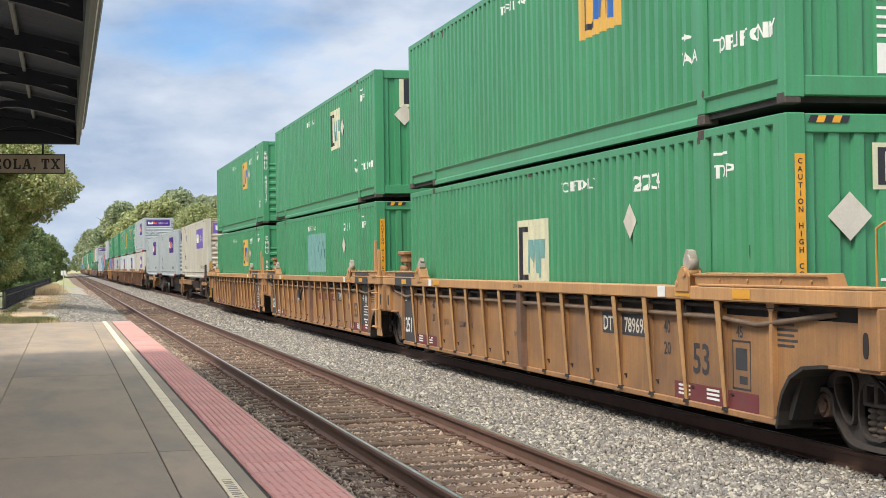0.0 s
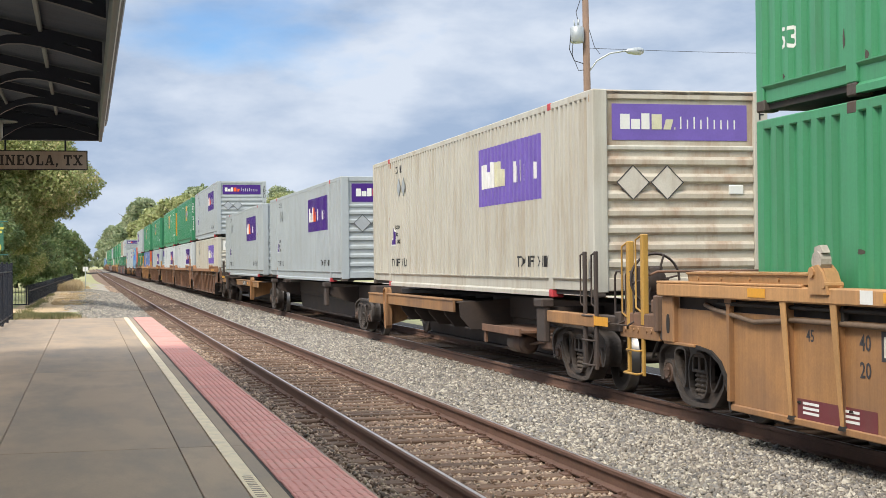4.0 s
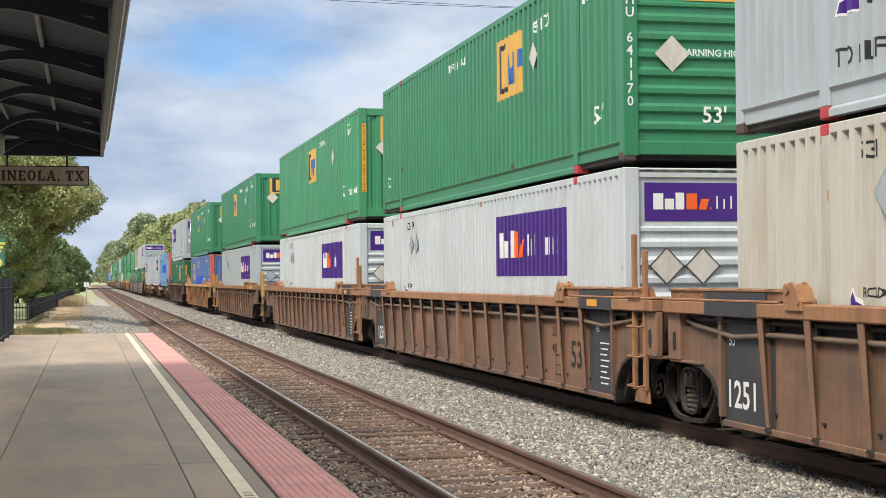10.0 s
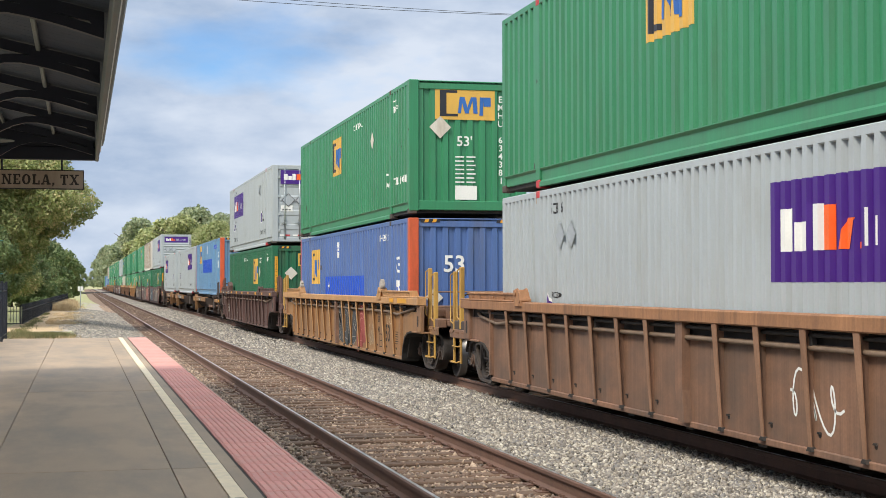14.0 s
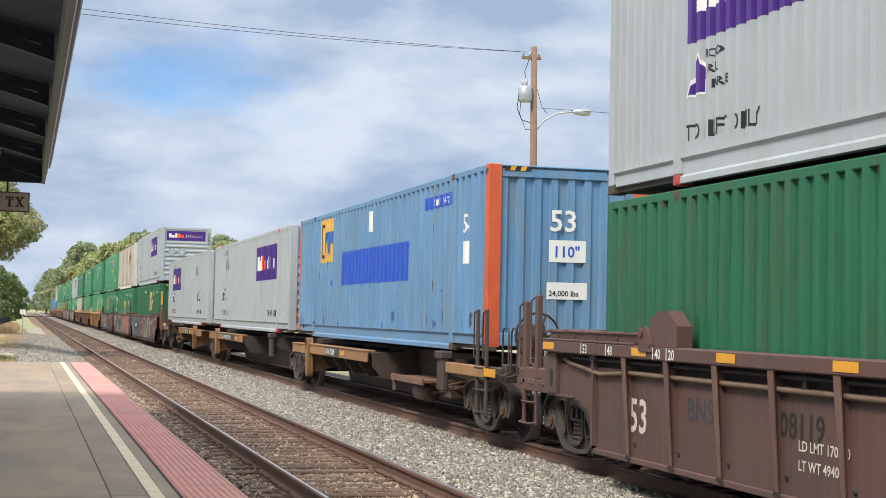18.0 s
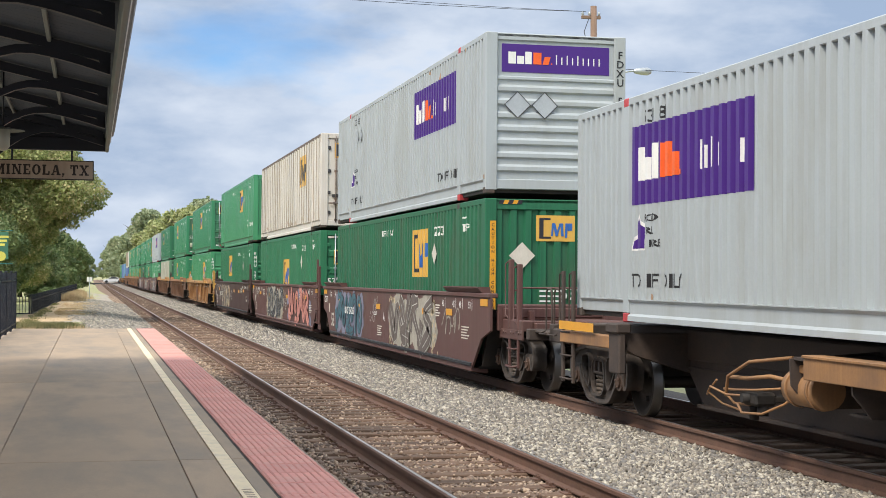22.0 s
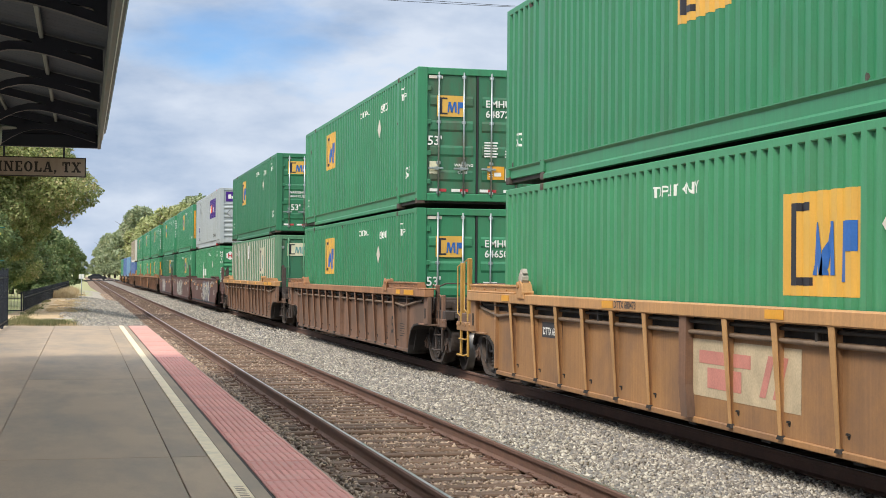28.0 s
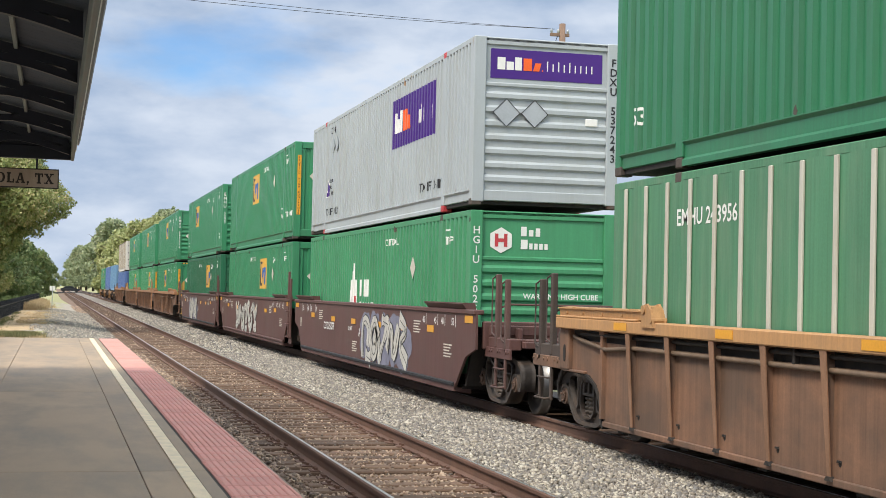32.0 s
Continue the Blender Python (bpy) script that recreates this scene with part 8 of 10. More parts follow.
w = well_wagon("rusty brown ribbed well wagon carrying two containers", M_BROWN, M_BROWN_CHORD, rib_step=1.15, rail=M_SAFETY, tall_lead=False, tall_tail=False, tail=7.15)
brown_marks(w)
stack(406.3, w, emp("doors", 10.5, "green container with barred doors and number 646508, lower of two", "646508", paint=M_GREEN), emp("doors", 10.5, "green container with barred grimy doors, stacked on top", "648726", paint=M_GREEN, end_paint=M_GREEN_DOOR))

w = well_wagon("rusty tan ribbed well wagon carrying two containers", M_BROWN, M_TAN_CHORD, rib_step=1.15, rail=M_SPINE, amber=6, rib_mat=M_BROWN, tail=6.7)
brown_marks(w, "DTTX 680027")
ribbed = container("posts", "doors", M_GREEN_F, "container", "chalky old green container with pale upright posts, lower of two", "yellow", 3.5, marks=False, number="243956", badge_mats=FAINT, end_paint=M_GREEN_DOOR)
art_parts(ribbed, ("rn", 1), "number", lambda: on_side("posts", *glyphs("EMHU 243956", 0.26)[:2], 14.2, 2.3, 0.005), M_MARK)
art_parts(ribbed, ("rn", 2), "notice", lambda: on_side("posts", *rect(0, 0.5, 0, 0.55), 9.0, 2.1, 0.032), M_MARK)
art_parts(ribbed, ("rn", 3), "placard", lambda: on_side("posts", *diamond(0.22), 9.1, 0.75, 0.034), M_PLACARD)
stack(429.6, w, ribbed, emp("doors", 10.4, "green container with barred doors and number 278481, stacked on top", "278481", paint=M_GREEN_M))

MAR = "maroon smooth-sided well wagon with grey graffiti carrying two containers"
hub = container("emp", "ribs", M_GREEN_B, "container", "green container with a white tower badge, lower of two", "", 8.0, header_badge="", marks=True)
art_parts(hub, ("hub", 1), "badge", lambda: on_side("emp", *merge(rect(0, 0.9, 0, 0.75), rect(0.12, 0.78, 0.75, 1.0), rect(0.28, 0.62, 1.0, 1.2), rect(0.42, 0.5, 1.2, 1.38)), 10.5, 0.75), M_MARK, "white tower badge")
art_parts(hub, ("hub", 2), "badge_art", lambda: on_side("emp", *merge(rect(0.2, 0.34, 0.1, 0.62), rect(0.56, 0.7, 0.1, 0.62), rect(0.34, 0.56, 0.3, 0.42)), 10.5, 0.75, 0.008), M_CASTRED)
art_parts(hub, ("hub", 3), "badge_art", lambda: on_side("emp", *merge(*[rect(1.2 + 0.35 * k, 1.42 + 0.35 * k, 0.62, 1.0) for k in range(3)], *[rect(1.2 + 0.3 * k, 1.38 + 0.3 * k, 0.1, 0.5) for k in range(5)]), 10.5, 0.75), M_MARK)
art_parts(hub, ("hub", 4), "badge", lambda: end_art([(0.22 * math.cos(a), 0.22 * math.sin(a)) for a in np.linspace(0.52, 0.52 + 2 * math.pi, 7)[:-1]], [tuple(range(6))], -0.75, 2.4, 0.05), M_MARK, "white hexagon badge")
art_parts(hub, ("hub", 5), "badge_art", lambda: end_art(*merge(rect(-0.11, -0.05, -0.11, 0.11), rect(0.05, 0.11, -0.11, 0.11), rect(-0.05, 0.05, -0.03, 0.03)), -0.75, 2.4, 0.045), M_CASTRED)
art_parts(hub, ("hub", 6), "badge_art", lambda: end_art(*merge(rect(0, 0.1, 0.18, 0.34), rect(0.14, 0.22, 0.18, 0.29), rect(0.26, 0.34, 0.18, 0.32), rect(0, 0.12, -0.04, 0.12), *[rect(0.15 + 0.09 * k, 0.21 + 0.09 * k, -0.04, 0.06) for k in range(4)]), -0.4, 2.3, 0.05), M_MARK)
art_parts(hub, ("hub", 7), "notice_text", lambda: end_art(*glyphs("WARNING HIGH CUBE", 0.13)[:2], -0.35, 1.42, 0.02), M_MARK)
art_parts(hub, ("hub", 8), "number", lambda: end_art(*upright("HGIU 50255", 0.18, 0.165), -1.2, 2.5, -0.006), M_MARK)
w = well_wagon(MAR, M_OXIDE, M_OXIDE, ("end", "joint"), smooth=True, rail=M_MAROON)
oxide_marks(w, "COTX 57077", "A", 12.5)
graffiti(w, 7.9, 0.3, 4.4, 1.1, (M_SPRAY_L, M_SPRAY_W, M_SPRAY_D), 51, 5)
stack(452.4, w, hub, parcel("ribs", 2.6, "pale grey container with a purple badge, stacked on top", "537243"))
w = well_wagon(MAR, M_OXIDE, M_OXIDE, ("joint", "joint"), smooth=True)
oxide_marks(w, "", "B")
graffiti(w, 11.8, 0.3, 5.8, 1.1, (None, M_SPRAY_W, M_SPRAY_D), 52, 7)
stack(471.8, w, emp("corr", 5.5, "green corrugated container with yellow badge, lower of two", "244"), emp("corr", 7.9, "green corrugated container with caution strip, stacked on top", "", strip=True))
w = well_wagon(MAR, M_OXIDE, M_OXIDE, ("joint", "end"), trucks=(False, True), smooth=True)
oxide_marks(w, "", "C")
graffiti(w, 12.0, 0.3, 4.0, 1.1, (M_SPRAY_L, M_SPRAY_W, M_SPRAY_D), 53, 4)
stack(491.1, w, emp("doors", 4.6, "dull green container with barred doors, lower of two", "243101", paint=M_GREEN_D), emp("ribs", 10.6, "green container with yellow badge, stacked on top", "243"))

w = well_wagon(BROWN3, M_BROWN, M_BROWN_CHORD, ("end", "joint"), rail=M_BROWN)
stack(514.2, w, emp("corr", 8.2, "green corrugated container with caution strips, lower of two", "2", strip=True, stripes=True), emp("ribs", 7.6, "green container with ribbed end and yellow header, stacked on top", "643256"))
w = well_wagon(BROWN3, M_BROWN, M_BROWN_CHORD, ("joint", "joint"))
stack(533.8, w, emp("corr", 4.6, "bright green container with caution strip, lower of two", "2", strip=True, paint=M_GREEN_B), emp("doors", 7.6, "green container with barred doors, stacked on top", "243"))
w = well_wagon(BROWN3, M_BROWN, M_BROWN_CHORD, ("joint", "end"), trucks=(False, True))
stack(553.4, w, emp("corr", 4.6, "bright green container, lower of two", "2", paint=M_GREEN_B), emp("doors", 7.6, "green container with barred doors, stacked on top", "243"))
w = well_wagon(BROWN3, M_BROWN, M_BROWN_CHORD, ("end", "end"), rail=M_BROWN)
stack(577.0, w, container("blue", "corr", M_BLUE, "container", "blue corrugated container, lower of two", "", 5, marks=False, header_badge=""), container("smooth", "doors", M_WHITE, "container", "tan and white smooth container, stacked on top", "", 5, marks=False, header_badge=""))
for u, e, tr in ((600.0, ("end", "joint"), (True, True)), (618.0, ("joint", "joint"), (False, True)), (636.0, ("joint", "end"), (False, True))):
    stack(u, spine_wagon(SP, e, tr), deck=container("blue", "corr", M_LBLUE if u == 600.0 else M_BLUE, "container", "blue corrugated container on a spine wagon", "", 5, marks=False, header_badge="") if u < 630 else emp("corr", 7.4, "green corrugated container on a spine wagon", "2"))


# ---- ground, tracks, platform ----
def structure(name, label, category, data=None):
    return thing(name, label, category, "", "structure", None, data)


M_GRASS = material("dry_lawn", (0.36, 0.375, 0.17), 0.95, var=0.35, scale=0.5, fine=30, bump=0.6, bump_dist=0.03, dirt=(0.36, 0.30, 0.18), dirt_amount=0.75, dirt_scale=(0.12, 0.05, 1), dirt_lo=0.4, dirt_hi=0.65)
M_GRAVEL = material("pale_gravel_yard", (0.37, 0.325, 0.265), 0.95, var=0.4, scale=2, fine=18, bump=0.6, bump_dist=0.02)
def verge_z(y):
    """Height of the verge: level with the platform's foot at first, then falling."""
    return float(np.interp(y, [41, 46, 90, 130, 200, 300], [-0.30, 0.10, 0.10, 0.0, -0.12, -0.30]))


g = Geo()
xs = [-1500, -300, -60, -20, -9, -3, 0, 1.5, 2.4, 13, 20, 60, 300, 1500]
ys = [-400, -60, -10, 20, 40, 46, 60, 90, 130, 200, 300, 420, 600, 1000, 2200]
rng = np.random.default_rng(4)
vv = []
for y in ys:
    for x in xs:
        z = -0.42 if 2 <= x <= 13 else verge_z(y) - 0.22 if x == 1.5 else verge_z(y) + (0.05 * rng.normal() if -40 < x < -8 and 46 <= y < 300 else 0) if x < 13 else -0.30
        vv.append((x, y, z))
nx = len(xs)
g.add(vv, [(j * nx + i, j * nx + i + 1, (j + 1) * nx + i + 1, (j + 1) * nx + i) for j in range(len(ys) - 1) for i in range(nx - 1)])
structure("ground", "dry autumn lawn and verge reaching to the horizon", "ground", g.mesh("ground", M_GRASS))
M_SOIL = material("bare_straw_coloured_soil", (0.50, 0.365, 0.215), 0.95, var=0.22, scale=0.8, fine=24, bump=0.5, bump_dist=0.02, dirt=(0.30, 0.215, 0.125), dirt_amount=0.7, dirt_scale=(0.8, 0.25, 1), dirt_lo=0.46, dirt_hi=0.66)
g = Geo()
vy = [46.0 + 3.0 * k for k in range(40)]
g.add([(x, y, verge_z(y) + (0.03 if x < 0 else -0.05)) for y in vy for x in (-2.75 + (y - 67.4) * 0.0142, -0.95 + 0.30 * math.sin(y * 0.53), 0.15 + 0.12 * math.sin(y * 0.9))], [(3 * j + i, 3 * j + i + 1, 3 * j + i + 4, 3 * j + i + 3) for j in range(len(vy) - 1) for i in range(2)])
structure("verge", "bare straw-coloured strip of dry verge beside the fence", "ground", g.mesh("verge", M_SOIL))
structure("yard", "gravel lane along the white building", "ground", Geo().box(25.0, 29.5, -40, 160, -0.6, -0.27).mesh("yard", M_GRAVEL))

# ballast: one bed under each track and the pale fill between them
bed = structure("ballast_bed", "crushed rock bed under the two tracks", "ballast", Geo().prism([(1.2, -0.5), (1.2, -0.34), (2.0, -0.30), (2.55, -0.27), (2.9, -0.255), (4.60, -0.255), (4.6, -0.5)], "y", -60, 700).mesh("ballast_bed", M_BED_BROWN))
structure("ballast_shoulder", "pale crushed limestone between the tracks", "ballast", Geo().prism([(4.60, -0.5), (4.60, -0.24), (4.85, -0.19), (5.9, -0.17), (6.9, -0.20), (6.95, -0.5)], "y", -60, 700).mesh("ballast_shoulder", M_BALLAST_BED))
structure("ballast_under_train", "oil-darkened ballast under the train", "ballast", Geo().prism([(6.95, -0.5), (6.9, -0.20), (8.9, -0.24), (9.6, -0.24), (10.6, -0.30), (11.8, -0.46), (11.8, -0.5)], "y", -60, 700).mesh("ballast_under_train", M_OILSHADE))



def stones(name, label, x0, x1, y0, y1, n, size, zf, mat, seed, skip=None, simple=False):
    """Many loose stones in one mesh: irregular lumps, each turned and sized at random."""
    bm = bmesh.new()
    if simple:
        base = np.array([(1, 0, 0), (-1, 0, 0), (0, 1, 0), (0, -1, 0), (0, 0, 1), (0, 0, -1)], float)
        faces = np.array([(0, 2, 4), (2, 1, 4), (1, 3, 4), (3, 0, 4), (2, 0, 5), (1, 2, 5), (3, 1, 5), (0, 3, 5)])
    else:
        bmesh.ops.create_icosphere(bm, subdivisions=1, radius=1)
        base = np.array([v.co[:] for v in bm.verts])
        faces = np.array([[v.index for v in f.verts] for f in bm.faces])
    bm.free()
    r = np.random.default_rng(seed)
    x, y = r.uniform(x0, x1, n), y0 + (y1 - y0) * r.uniform(0, 1, n) ** 1.25
    if skip is not None:
        keep = ~skip(x, y, r)
        x, y = x[keep], y[keep]
    n = len(x)
    sz = size * np.exp(r.normal(0, 0.28, n))
    sc = sz[:, None] * np.stack([r.uniform(0.8, 1.25, n), r.uniform(0.7, 1.1, n), r.uniform(0.5, 0.8, n)], 1)
    v = base[None] * (1 + r.uniform(-0.28, 0.22, (n, len(base), 1)))
    v = v * sc[:, None]
    q = r.normal(size=(n, 4)) * [1.0, 0.35, 0.35, 1.0]
    q /= np.linalg.norm(q, axis=1)[:, None]
    w_, a, b, c = q.T
    R = np.stack([np.stack([1 - 2 * (b * b + c * c), 2 * (a * b - c * w_), 2 * (a * c + b * w_)], 1), np.stack([2 * (a * b + c * w_), 1 - 2 * (a * a + c * c), 2 * (b * c - a * w_)], 1), np.stack([2 * (a * c - b * w_), 2 * (b * c + a * w_), 1 - 2 * (a * a + b * b)], 1)], 1)
    v = np.einsum("nij,nkj->nki", R, v)
    v += np.stack([x, y, zf(x) + r.uniform(-0.012, 0.02, n)], 1)[:, None]
    f = faces[None] + (np.arange(n) * len(base))[:, None, None]
    me = bpy.data.meshes.new(name)
    me.vertices.add(n * len(base))
    me.vertices.foreach_set("co", v.astype(np.float32).ravel())
    m = n * len(faces)
    me.loops.add(m * 3)
    me.loops.foreach_set("vertex_index", f.astype(np.int32).ravel())
    me.polygons.add(m)
    me.polygons.foreach_set("loop_start", np.arange(0, 3 * m, 3, dtype=np.int32))
    me.update(calc_edges=True)
    me.validate()
    me.materials.append(mat)
    ob = thing(name, label, "ballast", "", "stuff", None, me)
    return ob


# gravel shoulder of the verge beyond the platform, with a ragged edge
vg = Geo()
gy = [47.52 + k * 1.1 for k in range(110)]
for y in gy:
    xl = -0.75 + 0.5 * math.sin(y * 0.53) + 0.35 * math.sin(y * 1.31 + 1)
    vz = verge_z(y)
    def zg(x):
        return float(np.interp(x, [0, 1.5, 2.4], [vz, vz - 0.22, -0.42]))
    vg.v += [(xl, y, zg(xl) - 0.03), (xl + 0.2, y, zg(xl + 0.2) + 0.035), (1.5, y, zg(1.5) + 0.03), (2.0, y, zg(2.0) + 0.03), (2.35, y, -0.40)]
n_ = 5
for j in range(len(gy) - 1):
    vg.f += [(j * n_ + i, j * n_ + i + 1, (j + 1) * n_ + i + 1, (j + 1) * n_ + i) for i in range(n_ - 1)]
vg.s, vg.mi = [False] * len(vg.f), [0] * len(vg.f)
structure("verge_gravel", "pale gravel shoulder beside the track past the platform", "gravel", vg.mesh("verge_gravel", M_GRAVEL))


TIE_STEP = 0.50


def on_tie(x, y, r):
    ph = np.mod(y, TIE_STEP) / TIE_STEP
    return (ph < 0.46) & (r.uniform(0, 1, len(x)) < 0.93) & (x > TRACK_X - 1.3) & (x < TRACK_X + 1.3)


stones("crushed_limestone", "loose pale crushed limestone between the tracks", 4.56, 7.18, 10.5, 46, 105000, 0.0265, lambda x: np.interp(x, [4.5, 4.85, 5.9, 6.9, 7.2], [-0.225, -0.18, -0.15, -0.18, -0.19]), M_STONE, 1, simple=True)
stones("behind_limestone", "loose pale crushed limestone beside the camera", 4.56, 7.18, -12, 10.5, 9000, 0.042, lambda x: np.interp(x, [4.5, 4.85, 5.9, 6.9, 7.2], [-0.225, -0.18, -0.15, -0.18, -0.19]), M_STONE, 12, simple=True)
stones("behind_ballast", "rust-stained ballast beside the camera", 2.0, 4.5, -12, 9.8, 8000, 0.040, lambda x: np.interp(x, [2.0, 2.5, 2.8, 4.6], [-0.28, -0.245, -0.225, -0.225]), M_STONE_B, 13, on_tie, simple=True)
stones("far_limestone", "loose pale crushed limestone farther along", 4.56, 7.2, 46, 170, 26000, 0.042, lambda x: np.interp(x, [4.5, 4.85, 5.9, 6.9, 7.2], [-0.225, -0.18, -0.15, -0.18, -0.19]), M_STONE, 2, simple=True)
stones("stained_ballast", "rust-stained ballast around the ties", 2.0, 4.5, 9.8, 46, 75000, 0.0255, lambda x: np.interp(x, [2.0, 2.5, 2.8, 4.6], [-0.28, -0.245, -0.225, -0.225]), M_STONE_B, 3, on_tie, simple=True)
stones("edge_ballast", "stones lying over the tie ends beside the platform", 2.0, 2.62, 9.8, 46, 8500, 0.028, lambda x: np.interp(x, [2.0, 2.3, 2.62], [-0.235, -0.195, -0.185]), M_STONE_B, 15, simple=True)
stones("strewn_ballast", "loose stones strewn over the ties", 2.7, 4.2, 9.8, 46, 1700, 0.018, lambda x: -0.172 + 0 * x, M_STONE_B, 16, simple=True)
stones("far_ballast", "rust-stained ballast farther along the track", 1.6, 4.5, 46, 150, 18000, 0.044, lambda x: np.interp(x, [1.6, 2.5, 2.8, 4.6], [-0.28, -0.245, -0.225, -0.225]), M_STONE_B, 6, on_tie, simple=True)
stones("verge_ballast", "pale gravel verge beside the track", -1.5, 2.6, 47.6, 110, 34000, 0.036, lambda x: np.interp(x, [-1.5, 0.1, 1.5, 2.0, 2.6], [0.12, 0.12, -0.07, -0.19, -0.24]), M_STONE, 7, lambda x, y, r: r.uniform(0, 1, len(x)) > np.clip((x + 0.75 + 0.4 * np.sin(y * 0.53)) / 1.1, 0, 1), simple=True)


def rail_geo(g):
    prof = [(-0.07, -0.172), (0.07, -0.172), (0.07, -0.158), (0.012, -0.142), (0.010, -0.05), (0.036, -0.040), (0.036, -0.008), (0.028, 0.0), (-0.028, 0.0), (-0.036, -0.008), (-0.036, -0.040), (-0.010, -0.05), (-0.012, -0.142), (-0.07, -0.158)]
    g.prism(prof, "y", -60, 700)


def head_geo(g):
    g.box(-0.014, 0.018, -60, 700, -0.0005, 0.0025)


def tie_geo(g):
    g.box(-1.3, 1.3, -0.115, 0.115, -0.36, -0.18, 0.015)


def plate_geo(g):
    for x in (-0.755, 0.755):
        g.box(x - 0.17, x + 0.17, -0.09, 0.09, -0.182, -0.166, 0.004)
        for dx, dy in ((-0.1, 0.05), (0.1, -0.05), (-0.1, -0.05), (0.1, 0.05)):
            g.box(x + dx - 0.02, x + dx + 0.02, dy - 0.016, dy + 0.016, -0.18, -0.135, 0.004)


for tx, nm in ((TRACK_X, "near"), (TRAIN_X, "train")):
    tr = structure("track_1" if nm == "near" else "track_2", "rusty standard gauge track with polished rail heads" if nm == "near" else "standard gauge track under the moving train", "track")
    tr.matrix_basis = pose(tx, 0, 0)
    for x in (-0.755, 0.755):
        rl = part("rail", cached(("rail",), rail_geo, M_RAIL), M_RAIL, tr, loc=(x, 0, 0))
        part("rail_head", cached(("rail_head",), head_geo, M_RAILHEAD), M_RAILHEAD, rl, "polished running surface")
    r2 = random.Random(9 if nm == "near" else 10)
    n_t = 150 if nm == "near" else 50
    y_t = 7.5 if nm == "near" else 9.5
    for k in range(n_t):
        ob = part("tie", cached(("tie",), tie_geo, M_TIE), M_TIE, tr, loc=(r2.uniform(-0.05, 0.05), y_t + (k + 0.23) * TIE_STEP, r2.uniform(-0.014, 0.010)), rz=r2.uniform(-0.9, 0.9))
        if nm == "near" and k < 50:
            part("tie_plate", cached(("tie_plate",), plate_geo, M_RAIL), M_RAIL, ob, loc=(0, 0, 0))
    rest = Geo()
    for k in list(range(600)) + [-j - n_t - 1 for j in range(50)]:
        y = y_t + (n_t + k + 0.23) * TIE_STEP
        rest.box(-1.3, 1.3, y - 0.115, y + 0.115, -0.36, -0.18)
    tagged(part("far_ties", rest, M_TIE, tr, "far timber ties"), kind="stuff")

# platform
PZ, EDGE, PEND = 0.20, 1.97, 47.5
plat = structure("platform", "broom-finished concrete station platform with tooled joints", "platform", Geo().box(-12, EDGE - 0.01, -25, PEND - 0.02, -0.5, PZ - 0.03).mesh("platform", M_JOINT))
cols = [-12, -9.2, -5.8, -4.15, -2.50, -0.78, 0.79, 1.118]
rows_y = [-25, -16.7, -6.6, 3.5, 13.6, 23.7, 33.8, 43.9, PEND]
for i in range(len(cols) - 1):
    for j in range(len(rows_y) - 1):
        gp = 0.0035
        part("slab", Geo().box(cols[i] + gp, cols[i + 1] - gp, rows_y[j] + 0.010, rows_y[j + 1] - 0.010, PZ - 0.1, PZ, 0.006), M_CONCRETE, plat)
for j in range(len(rows_y) - 1):
    part("slab", Geo().box(1.252, 1.378, rows_y[j] + 0.005, rows_y[j + 1] - 0.005, PZ - 0.1, PZ, 0.006), M_CONCRETE, plat)
    part("edge_line", Geo().box(1.122, 1.248, rows_y[j] + 0.004, rows_y[j + 1] - 0.004, PZ - 0.1, PZ + 0.002), M_LINE, plat, "worn cream painted safety line")
for k in range(13):
    part("faint_lettering", Geo().box(1.150, 1.222, 10.45 + k * 0.095, 10.45 + k * 0.095 + 0.030 + 0.022 * (k % 3 == 1), PZ, PZ + 0.0035), M_CONCRETE, plat, "worn stencilled bar on the safety line")
part("edge_beam", Geo().box(EDGE - 0.02, EDGE + 0.03, -25, PEND, -0.5, PZ - 0.012, 0.012), M_CONCRETE, plat)

tact = structure("tactile_strip", "faded red tactile paving along the platform edge", "tactile paving", Geo().box(1.382, EDGE, -25, PEND, PZ - 0.06, PZ - 0.014).mesh("tactile_strip", M_CREVICE))


def tile_geo(g):
    g.box(-0.272, 0.283, -0.299, 0.299, -0.06, 0.0, 0.006)


def domes_geo(g):
    for i in range(9):
        for j in range(10):
            x, y = -0.25 + i * 0.0625, -0.2655 + j * 0.059
            g.cyl((x, y, 0.0), (x, y, 0.004), 0.014, 0.009, n=5)


tm = cached(("tile",), tile_geo, M_TACTILE)
dm = cached(("domes",), domes_geo, M_TACTILE)
r3 = random.Random(31)
for k in range(77):
    y = PEND - 0.31 - k * 0.613
    ob = part("tile", tm, M_TACTILE, tact, loc=(1.682 + r3.uniform(-0.004, 0.004), y, PZ + 0.001 + r3.uniform(-0.002, 0.003)), rz=r3.uniform(-0.3, 0.3))
    if 9.0 < y < 30.0:
        tagged(part("domes", dm, M_TACTILE, ob), kind="stuff")

part("paving", Geo().box(1.399, 1.965, -25, PEND - 0.02 - 77 * 0.613, PZ - 0.06, PZ + 0.001, 0.006), M_TACTILE, tact, "plain run of the same paving")

# ---- canopy ----
CY0, CY1, EX, EZ, SL = -14.0, 27.9, 0.30, 4.12, 0.22
can = structure("canopy", "platform canopy with black iron rafters and grey boarded ceiling", "canopy", Geo().prism([(EX + 0.05, EZ + 0.30), (-2.0, EZ + 0.30 + 2.3 * SL), (-4.35, EZ + 0.30), (-4.35, EZ + 0.36), (-2.0, EZ + 0.38 + 2.3 * SL), (EX + 0.05, EZ + 0.36)], "y", CY0, CY1 + 0.3).mesh("canopy", M_ROOFTOP))


